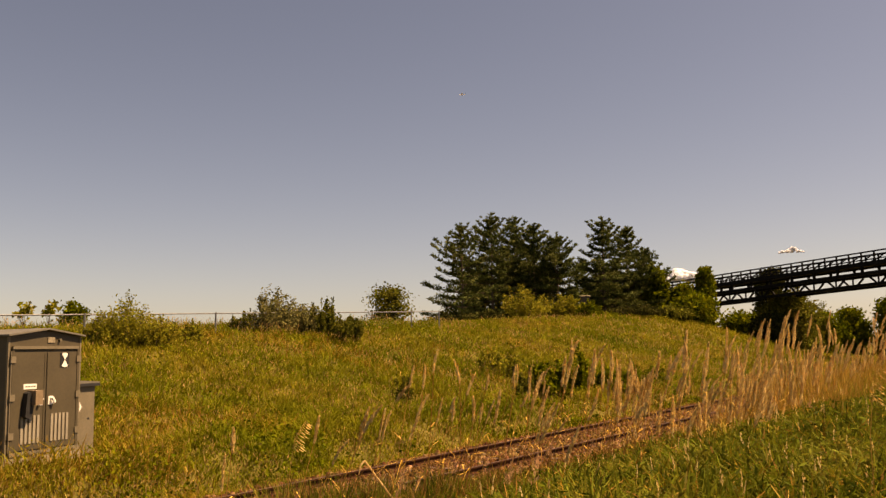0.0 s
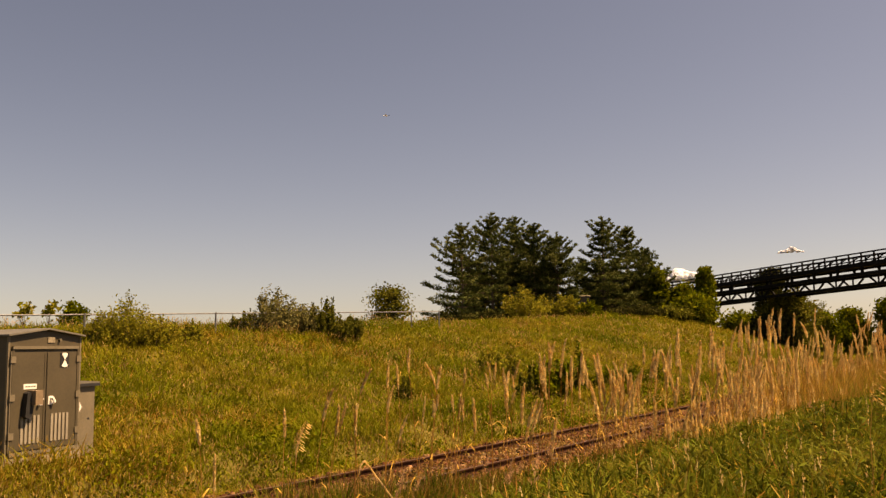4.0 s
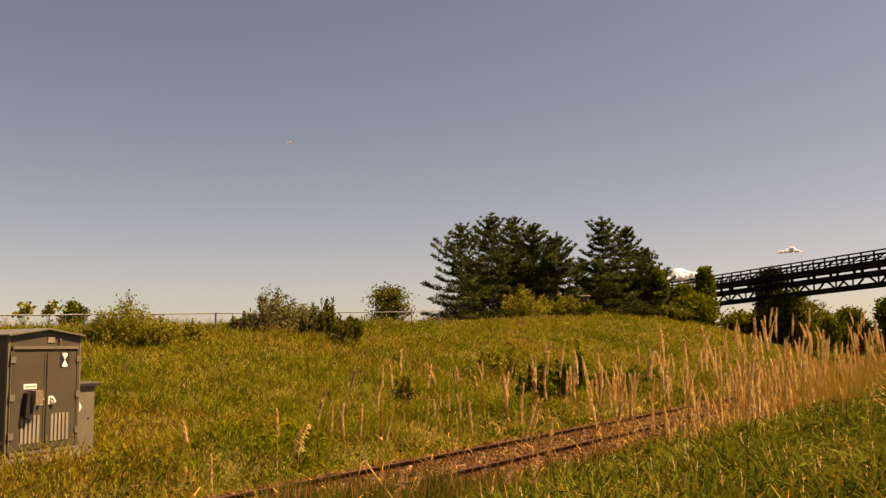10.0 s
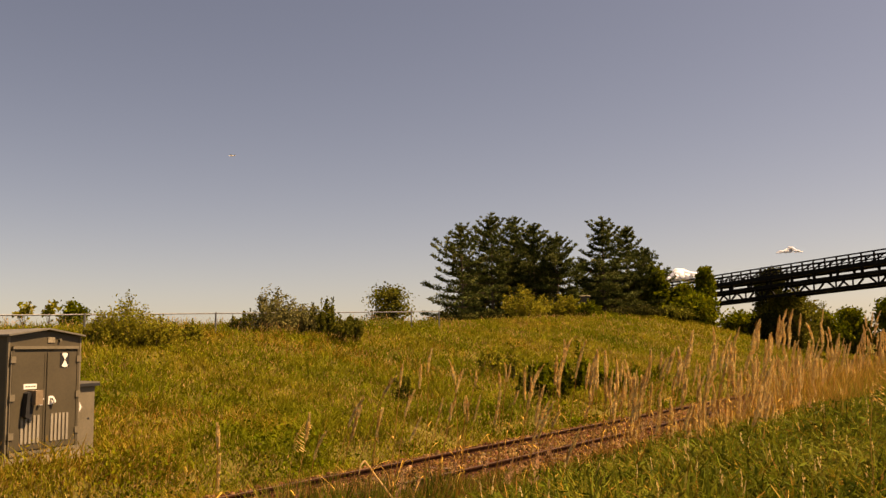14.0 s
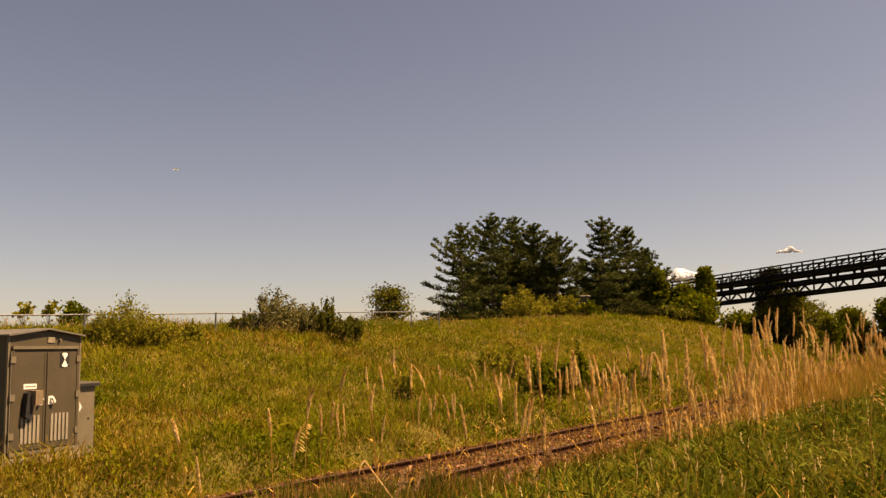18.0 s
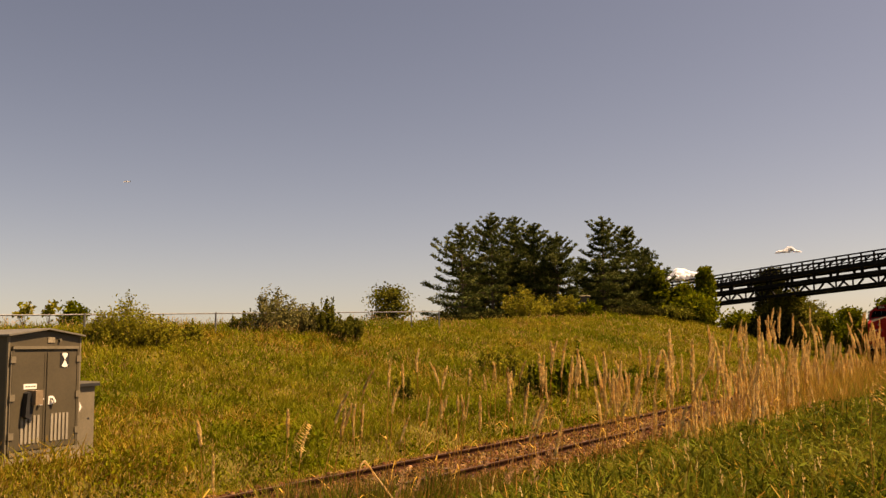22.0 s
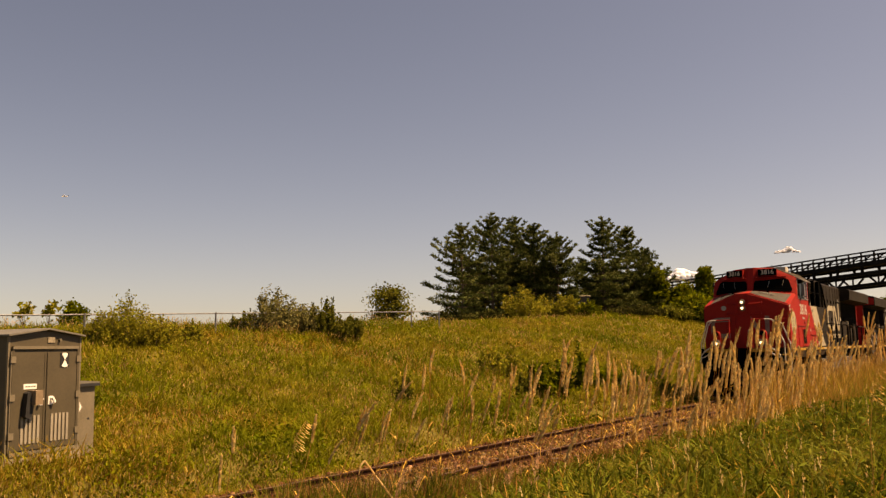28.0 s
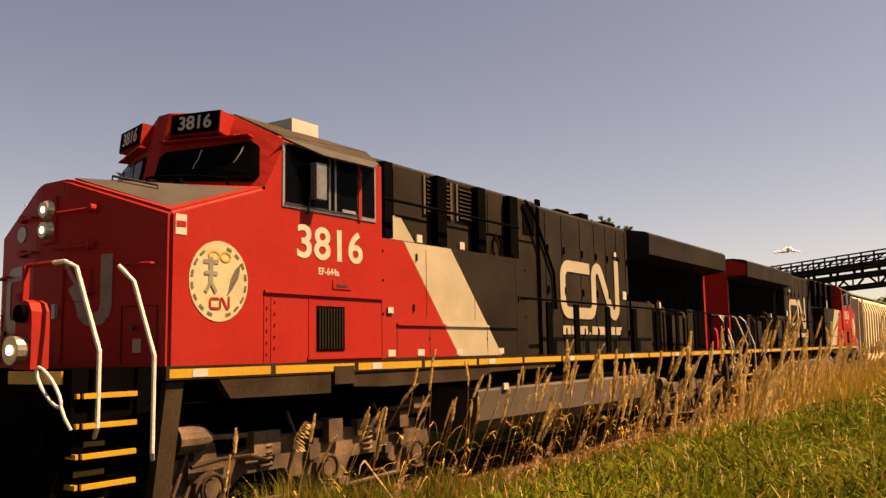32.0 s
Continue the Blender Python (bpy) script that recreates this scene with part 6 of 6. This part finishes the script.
    for i in range(3):
        part("lifting_eye", tube(bmesh.new(), [(9.05 + i * 0.06, -0.95, 4.7), (9.05 + i * 0.06, -0.95, 4.82)], 0.03, 6), M_UNDER, lo)
    for s in S:
        # blower and control box beside the hood with its red, cream and black panels
        ob = part("equipment_box", bx(3.45, 7.58, *sorted((s * 1.05, s * 1.5)), 1.84, 3.48), M_DARK, lo, "low equipment box behind the cab")
        part("red_panel", side_panel(s, [(3.46, 1.86), (5.37, 1.86), (4.0, 3.47), (3.46, 3.47)], 1.5), M_RED, ob, "red painted panel")
        part("cream_stripe", side_panel(s, [(5.37, 1.86), (6.65, 1.86), (5.19, 3.47), (4.0, 3.47)], 1.5, 0.005), M_CREAM, ob, "slanting cream stripe")
        part("upper_stripe", side_panel(s, [(3.47, 3.5), (4.96, 3.5), (4.53, 3.93), (3.47, 3.93)], 1.05, 0.005), M_CREAM, lo, "cream stripe")
        part("box_ledge", bx(3.82, 5.0, *sorted((s * 1.5, s * 1.53)), 2.3, 2.33), M_RED, ob)
        part("box_ledge", bx(5.0, 6.24, *sorted((s * 1.5, s * 1.53)), 2.3, 2.33), M_CREAM, ob)
        part("box_ledge", bx(6.24, 7.2, *sorted((s * 1.5, s * 1.53)), 2.3, 2.33), M_DARK, ob)
        for x, za, zb in ((4.53, 2.42, 3.4), (5.84, 2.42, 2.95), (4.6, 1.9, 2.3), (6.2, 1.9, 2.3), (3.82, 1.9, 2.3), (7.2, 1.9, 3.42)):
            part("door_seam", side_panel(s, rect(x, x + 0.012, za, zb), 1.5, 0.007), M_SILL, ob)
        for x, za in ((4.2, 2.5), (4.28, 3.22), (7.25, 2.75)):
            part("door_latch", bx(x, x + 0.025, *sorted((s * 1.5, s * 1.525)), za, za + 0.1), M_DARK, ob)
        for x, za in ((3.52, 3.3), (3.52, 2.9), (3.52, 2.45), (4.6, 2.12), (6.2, 2.12), (7.5, 3.3), (7.5, 2.5)):
            rv = bmesh.new()
            disc(rv, (x, za), 0.016, *sorted((s * 1.5, s * 1.515)), 6)
            part("rivet", rv, M_UNDER, ob)
        for z_ in (3.2, 2.62):
            part("foot_slot", bx(7.62, 7.95, *sorted((s * 1.06, s * 1.075)), z_, z_ + 0.07), M_UNDER, lo)
        for x in (3.62, 4.3, 5.3, 6.55):
            part("box_tag", side_panel(s, rect(x, x + 0.16, 1.88, 1.97), 1.507, 0.004), M_LETTER, ob, "white tag")
        part("box_lamp", bx(3.6, 3.72, *sorted((s * 1.5, s * 1.53)), 2.46, 2.54), M_LETTER, ob, bevel=0.01)
        # upper vents behind the cab
        for x0, x1, mt in ((4.36, 5.06, M_DARK), (5.18, 5.86, M_UNDER), (6.1, 6.82, M_UNDER), (7.05, 7.8, M_DARK), (8.3, 8.75, M_UNDER)):
            v = part("vent", side_panel(s, rect(x0, x1, 4.06 if mt == M_UNDER else 3.95, 4.63), 1.05, 0.012), mt, lo, "dark hood vent")
            if mt == M_UNDER and x0 < 8:
                for xj in (x0 - 0.07, x1):
                    part("vent_jamb", side_panel(s, rect(xj, xj + 0.05, 4.04, 4.65), 1.05, 0.03), M_TANK, v, "pale vent jamb")
                for i in range(8):
                    part("vent_slat", prism([(s * 1.058, 4.1 + i * 0.066), (s * 1.1, 4.085 + i * 0.066), (s * 1.1, 4.1 + i * 0.066), (s * 1.058, 4.125 + i * 0.066)], x0, x1, "x"), M_SILL, v)
        for x, wd in ((3.97, 0.19), (5.31, 0.25), (6.51, 0.24), (7.59, 0.28)):
            part("duct_post", prism([(x, 3.62), (x + wd * 0.4, 3.54), (x + wd, 3.56), (x + wd, 4.66), (x, 4.66)], *sorted((s * 1.06, s * 1.2))), M_UNDER, lo, "black duct post")
        part("panel_line", bx(4.4, 8.7, *sorted((s * 1.05, s * 1.062)), 3.92, 3.94), M_UNDER, lo)
        part("upper_rail", rod((3.7, s * 1.38, 4.06), (7.55, s * 1.38, 4.06), 0.022, 6), M_UNDER, lo)
        for x in (4.9, 6.1):
            part("lamp_tag", bx(x, x + 0.14, *sorted((s * 1.05, s * 1.09)), 3.58, 3.7), M_LETTER, lo, bevel=0.02)
        ring = bmesh.new()
        tube(ring, [(7.3 + 0.14 * math.cos(t), s * 1.08, 3.72 + 0.2 * math.sin(t)) for t in [i * 6.28 / 14 for i in range(15)]], 0.018, 6)
        part("hose_ring", ring, M_UNDER, lo)
        part("hood_tag", side_panel(s, rect(12.78, 12.98, 3.02, 3.2), 1.13, 0.004), M_LETTER, lo, "white tag")
        part("hood_lamp", bx(12.3, 12.42, *sorted((s * 1.12, s * 1.16)), 3.95, 4.05), M_LETTER, lo, bevel=0.015)
        part("drain_pipe", tube(bmesh.new(), [(8.3, s * 1.12, 4.68), (8.6, s * 1.16, 4.4), (9.3, s * 1.16, 3.4), (9.36, s * 1.16, 2.7)], 0.03, 6), M_UNDER, lo)
        for x in (9.05, 9.75, 10.6, 11.3, 11.9, 12.5, 13.0):
            part("hood_seam", side_panel(s, rect(x, x + 0.012, 1.95, 4.55), 1.12, 0.008), M_UNDER, lo)
            for zz in (2.2, 3.0, 3.8):
                part("door_latch", bx(x + 0.06, x + 0.1, *sorted((s * 1.12, s * 1.15)), zz, zz + 0.14), M_UNDER, lo)
        for i in range(10):
            x = 13.55 + i * 0.6
            # doors carry the shade under the radiator wing in their colour
            part("engine_door", side_panel(s, rect(x, x + 0.5, 1.95, 3.3), 0.85, 0.02), M_UNDER, lo)
        for xa, xb, zt, off_ in ((13.3, 14.5, 3.0, 1.12), (16.2, 17.0, 2.75, 1.05), (17.6, 18.1, 2.95, 1.0)):
            part("engine_cover", bx(xa, xb, *sorted((s * 0.86, s * off_)), 1.84, zt), M_DARK, lo, "weathered engine cover", bevel=0.03)
        for xp, zt in ((14.75, 3.0), (15.0, 2.95), (15.45, 3.05), (15.7, 2.9), (17.3, 2.8)):
            part("engine_pipe", tube(bmesh.new(), [(xp, s * 1.0, 1.84), (xp, s * 1.0, zt - 0.1), (xp + 0.05, s * 0.96, zt), (xp + 0.12, s * 0.84, zt + 0.03)], 0.06, 8), M_SILL, lo)
        part("side_lamp", bx(15.2, 15.3, *sorted((s * 1.02, s * 1.1)), 2.9, 3.05), M_LETTER, lo, "pale side lamp", bevel=0.02)
        # mark on the hood: plain rounded strokes, and a bar in place of the address
        o = 1.135
        ribbon(s, MARK if s < 0 else [(22.16 - x_, z_) for x_, z_ in MARK], 0.23, o, M_CREAM, lo, "hood_mark")
        for k, (xa, xb) in enumerate(((9.68, 10.02), (10.06, 10.42), (10.46, 10.82), (10.9, 10.96), (11.04, 11.32), (11.38, 11.68), (11.78, 11.84), (11.94, 12.24), (12.3, 12.62))):
            part("hood_lettering", side_panel(s, rect(xa, xb, 2.22, 2.39 if xb - xa > 0.1 else 2.27), o, 0.004), M_CREAM, lo, "short pale bar")
        # walkway handrail on posts
        for x in (8.41, 9.55, 11.05, 12.5, 13.9, 15.3, 16.7, 18.1, 19.5):
            part("handrail_post", bx(x - 0.1, x + 0.1, *sorted((s * 1.47, s * 1.51)), 1.84, 2.78), M_UNDER, lo)
        part("handrail", rod((7.25, s * 1.5, 2.82), (20.2, s * 1.5, 2.82), 0.02, 6), M_UNDER, lo)
        # step well, steps and grab rails, both ends
        for end, x0, dr in (("front", -0.92, 1), ("rear", 20.36, -1)):
            xa, xb = sorted((x0, x0 + dr * 0.06))
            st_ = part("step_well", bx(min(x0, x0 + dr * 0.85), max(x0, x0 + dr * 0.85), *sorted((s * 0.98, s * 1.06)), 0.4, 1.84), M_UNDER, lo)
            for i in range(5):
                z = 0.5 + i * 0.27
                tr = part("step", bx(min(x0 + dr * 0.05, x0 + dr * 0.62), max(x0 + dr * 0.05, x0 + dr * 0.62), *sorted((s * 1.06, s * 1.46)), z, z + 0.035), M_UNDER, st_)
                part("step_edge", bx(min(x0 + dr * 0.05, x0 + dr * 0.62), max(x0 + dr * 0.05, x0 + dr * 0.62), *sorted((s * 1.46, s * 1.49)), z - 0.012, z + 0.036), M_YELLOW, tr, "yellow step edge")
                part("step_back", bx(min(x0 + dr * 0.1, x0 + dr * 0.56), max(x0 + dr * 0.1, x0 + dr * 0.56), *sorted((s * 1.062, s * 1.085)), z + 0.05, z + (0.19 if i == 4 else 0.1)), M_YELLOW, tr, "yellow plate behind the step")
                part("step_riser_edge", bx(min(x0, x0 + dr * 0.02) , max(x0, x0 + dr * 0.03), *sorted((s * 1.08, s * 1.46)), z - 0.01, z + 0.035), M_YELLOW, tr, "yellow step edge")
            part("step_plate", prism([(x0 + dr * 0.79, 0.42), (x0 + dr * 1.0, 0.42), (x0 + dr * 1.16, 1.68), (x0 + dr * 0.95, 1.68)], *sorted((s * 1.38, s * 1.5))), M_SILL, lo, "dusty side plate beside the steps")
            hr = bmesh.new()
            tube(hr, [(x0 + dr * 0.1, s * 0.85, 2.86), (x0 + dr * 0.1, s * 1.05, 2.86), (x0 + dr * 0.12, s * 1.2, 2.8), (x0 + dr * 0.2, s * 1.48, 2.0), (x0 + dr * 0.2, s * 1.48, 1.3), (x0 + dr * 0.26, s * 1.35, 1.2)], 0.022, 8)
            part("grab_rail", hr, M_HANDRAIL, lo, "white painted grab rail")
            part("cross_rail", rod((x0 + dr * 0.1, s * 0.38, 2.86), (x0 + dr * 0.1, s * 0.86, 2.86), 0.022), M_RED if end == "front" else M_UNDER, lo)
            hr = bmesh.new()
            tube(hr, [(x0 + dr * 0.6, s * 1.18, 2.84), (x0 + dr * 0.6, s * 1.24, 2.8), (x0 + dr * 0.66, s * 1.34, 2.68), (x0 + dr * 0.74, s * 1.57, 1.95), (x0 + dr * 0.74, s * 1.57, 1.02), (x0 + dr * 0.8, s * 1.5, 0.95)], 0.022, 8)
            part("grab_rail", hr, M_HANDRAIL, lo, "white painted grab rail")
            for yy in (0.38,):
                part("rail_post", bx(*sorted((x0 + dr * 0.06, x0 + dr * 0.12)), *sorted((s * yy, s * (yy + 0.04))), 1.84, 2.86), M_RED if end == "front" else M_UNDER, lo, "red post" if end == "front" else "")
            # corner light on its bracket
            br_ = part("lamp_bracket", prism([(s * 0.68, 1.84), (s * 0.96, 1.84), (s * 0.96, 2.22), (s * 0.95, 2.38), (s * 0.9, 2.46), (s * 0.82, 2.49), (s * 0.74, 2.46), (s * 0.69, 2.38), (s * 0.68, 2.22)], *sorted((x0 + dr * 0.02, x0 - dr * 0.16)), "x"), M_RED, lo, "red lamp bracket", bevel=0.02)
            part("lamp_shell", tube(bmesh.new(), [(x0 - dr * 0.14, s * 0.8, 2.02), (x0 - dr * 0.27, s * 0.8, 2.02)], 0.135, 16), M_LENS, br_)
            lit = lead and end == "front"
            part("corner_lamp", tube(bmesh.new(), [(x0 - dr * 0.26, s * 0.8, 2.02), (x0 - dr * 0.285, s * 0.8, 2.02)], 0.045, 16), M_HEADLAMP if lit else M_LENS, br_, "lit round corner lamp" if lit else "")
            part("bell_cap", tube(bmesh.new(), [(x0 - dr * 0.1, s * 0.82, 2.36), (x0 - dr * 0.22, s * 0.82, 2.36)], 0.085, 14), M_UNDER, br_)
            lp = bmesh.new()
            tube(lp, [(x0 - dr * 0.12, s * (1.2 - 0.2 * math.cos(t) + 0.05 * math.sin(t)), 1.68 + 0.17 * math.cos(t) + 0.06 * math.sin(t)) for t in [i * 6.2832 / 16 for i in range(17)]], 0.016, 8)
            tube(lp, [(x0 - dr * 0.12, s * 1.4, 1.51), (x0 - dr * 0.1, s * 1.44, 1.4), (x0 - dr * 0.05, s * 1.46, 1.3)], 0.016, 8)
            part("uncoupling_lever", lp, M_HANDRAIL, lo, "pale uncoupling lever")
            part("end_stripe", bx(*sorted((x0 - dr * 0.06, x0 - dr * 0.04)), *sorted((s * 0.42, s * 1.3)), 1.7, 1.82), M_YELLOW, lo, "yellow end sill stripe")
    for x0, dr in ((-0.92, 1), (20.36, -1)):
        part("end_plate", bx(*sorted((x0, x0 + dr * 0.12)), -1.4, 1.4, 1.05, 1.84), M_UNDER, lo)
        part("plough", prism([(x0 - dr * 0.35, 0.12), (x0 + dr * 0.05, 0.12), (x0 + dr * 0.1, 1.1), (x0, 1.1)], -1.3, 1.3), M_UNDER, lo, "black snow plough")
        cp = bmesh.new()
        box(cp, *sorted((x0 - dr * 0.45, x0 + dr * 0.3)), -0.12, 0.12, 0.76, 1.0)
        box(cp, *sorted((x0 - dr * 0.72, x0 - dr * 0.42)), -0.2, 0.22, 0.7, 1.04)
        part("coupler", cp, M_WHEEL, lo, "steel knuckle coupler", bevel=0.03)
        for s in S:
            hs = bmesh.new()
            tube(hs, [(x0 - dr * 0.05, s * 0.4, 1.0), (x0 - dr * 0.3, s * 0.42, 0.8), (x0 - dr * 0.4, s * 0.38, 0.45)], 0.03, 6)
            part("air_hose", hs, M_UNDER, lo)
    # gear below the floor is coloured near-black for the shade there
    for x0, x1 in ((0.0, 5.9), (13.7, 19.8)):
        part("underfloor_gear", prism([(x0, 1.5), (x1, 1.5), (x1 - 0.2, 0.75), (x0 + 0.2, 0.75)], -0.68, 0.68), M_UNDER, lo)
    truck(2.62, lo, (-1.85, 0, 1.85))
    truck(16.7, lo, (-1.85, 0, 1.85))
    return lo


def build_hopper(m):
    ho = thing("hopper_wagon", m, "dusty cream covered hopper wagon with ribbed sides", "wagon", "wagons of the train")
    pr = [(-1.3, 1.25), (-1.52, 1.7), (-1.56, 3.6), (-1.4, 4.15), (-0.9, 4.45), (0.9, 4.45), (1.4, 4.15), (1.56, 3.6), (1.52, 1.7), (1.3, 1.25)]
    part("body", prism(pr, 0.9, 16.6, "x"), M_HOPPER, ho, bevel=0.03)
    for s in (-1, 1):
        part("side_sill", bx(0.2, 17.3, *sorted((s * 1.35, s * 1.56)), 1.05, 1.35), M_HOPPER, ho, bevel=0.02)
        for i in range(17):
            x = 1.2 + i * 0.94
            part("rib", prism([(s * 1.5, 1.3), (s * 1.6, 1.7), (s * 1.62, 3.6), (s * 1.45, 4.18), (s * 1.4, 4.1), (s * 1.54, 3.6), (s * 1.5, 1.7)], x, x + 0.07, "x"), M_HOPPER, ho)
        for xe in (0.5, 16.95):
            ld = bmesh.new()
            for k in range(9):
                tube(ld, [(xe, s * 1.5, 1.0 + 0.38 * k), (xe + 0.35, s * 1.5, 1.0 + 0.38 * k)], 0.016, 5)
            tube(ld, [(xe, s * 1.5, 0.7), (xe, s * 1.5, 4.3)], 0.022, 5)
            tube(ld, [(xe + 0.35, s * 1.5, 0.7), (xe + 0.35, s * 1.5, 4.3)], 0.022, 5)
            part("ladder", ld, M_HOPPER, ho)
        part("running_board", bx(0.4, 17.1, *sorted((s * 0.5, s * 0.95)), 4.56, 4.6), M_GALV, ho)
    part("hatch_trough", bx(1.2, 16.3, -0.35, 0.35, 4.45, 4.62), M_HOPPER, ho, bevel=0.03)
    for x in (3.2, 7.0, 10.8, 14.6):
        part("chute", prism([(x - 1.5, 1.3), (x + 1.5, 1.3), (x + 0.35, 0.5), (x - 0.35, 0.5)], -1.0, 1.0), M_HOPPER, ho)
    for x0, dr in ((0.2, -1), (17.3, 1)):
        part("coupler", bx(*sorted((x0, x0 + dr * 0.7)), -0.15, 0.15, 0.75, 1.02), M_WHEEL, ho, bevel=0.03)
        part("end_sheet", prism([(x0, 1.1), (x0 - dr * 0.2, 1.1), (x0 - dr * 0.75, 4.3), (x0 - dr * 0.6, 4.3)], -1.3, 1.3), M_HOPPER, ho)
    truck(2.0, ho, (-0.86, 0.86), 0.46)
    truck(15.5, ho, (-0.86, 0.86), 0.46)
    return ho


def train_pose(t, off, turned=False):
    return pose(NOSE_AT_END + SPEED * (LAST - t) + off, TRACK_Y, 0, 0, 0, 180 if turned else 0)


TRAIN = [(build_loco(train_pose(0, 0), True), 0.0, False), (build_loco(train_pose(0, 41.8, True), False), 41.8, True)]
first = build_hopper(train_pose(0, 44.2))
TRAIN.append((first, 44.2, False))
TRAIN.append((build_hopper(train_pose(0, 62.9)), 62.9, False))


# ---- everything that moves ----
GUST = ((0, 18), (1, 9), (2, 9), (3.5, 4), (5.5, 5), (7, 5), (8, 1), (10, 1), (11, 4), (12, 12), (14.5, 14), (16.5, 1), (18, -2), (19, -8), (20, -4), (21, 1), (22, 8), (24, 4), (25.5, 1), (28, 18), (29, 16), (30, 26), (31, 25), (32, 17))


def motions():
    ticks = [i * 0.25 for i in range(129)]
    for ob, off, turned in TRAIN:
        walk(ob, [(t, train_pose(t, off, turned)) for t in ticks])
    # wheels roll without slipping
    for ob, x, r in WHEELS:
        turned = ob.parent.matrix_basis.to_euler().z > 1
        rate = -math.degrees(SPEED / r) * (-1 if turned else 1)
        walk(ob, [(i * 0.1, pose(x, 0, r, 0, rate * i * 0.1, 0)) for i in range(321)])
    # reeds rock in the wind, each clump about its foot
    rng = random.Random(9)
    gt, gv = [g[0] for g in GUST], [g[1] for g in GUST]
    for ob, x, y in REEDS:
        base = ob.matrix_basis.copy()
        ph, amp, fr, give = rng.uniform(0, 6.28), rng.uniform(1.2, 3.2), rng.uniform(0.55, 0.85), rng.uniform(0.45, 1.1)
        rows = []
        for i in range(81):
            t = i * 0.4
            gust = float(np.interp(t - x * 0.03, gt, gv))
            a = gust * (give if gust > 0 else 1.3) + amp * math.sin(6.283 * fr * t + ph)
            b = 0.6 * amp * math.sin(6.283 * fr * 0.8 * t + ph * 2)
            # lean along the picture plane, to the side that the wind blows
            rows.append((t, base @ Matrix.Rotation(radians(-56), 4, "Z") @ pose(0, 0, 0, b, a, 0)))
        walk(ob, rows)
    for ob, a, b in CLOUDS:
        pa, rot = sky_point(*a, 3500), ob.matrix_basis.to_quaternion().to_matrix().to_4x4()
        walk(ob, [(t, Matrix.Translation(sky_point(a[0] + (b[0] - a[0]) * t / 32, a[1] + (b[1] - a[1]) * t / 32, 3500)) @ rot) for t in (0, 8, 16, 24, 32)])
    path = ((0, 818, 168), (3, 716, 197), (6, 622, 221), (9, 540, 245), (13, 436, 270), (18, 312, 301), (23, 205, 327), (28, 115, 348), (32, 46, 364))
    head = math.degrees(math.atan2(-0.83, 0.56))
    walk(PLANE, [(t, Matrix.Translation(sky_point(px, py, 1300)) @ pose(0, 0, 0, 0, 0, head)) for t, px, py in path])


motions()
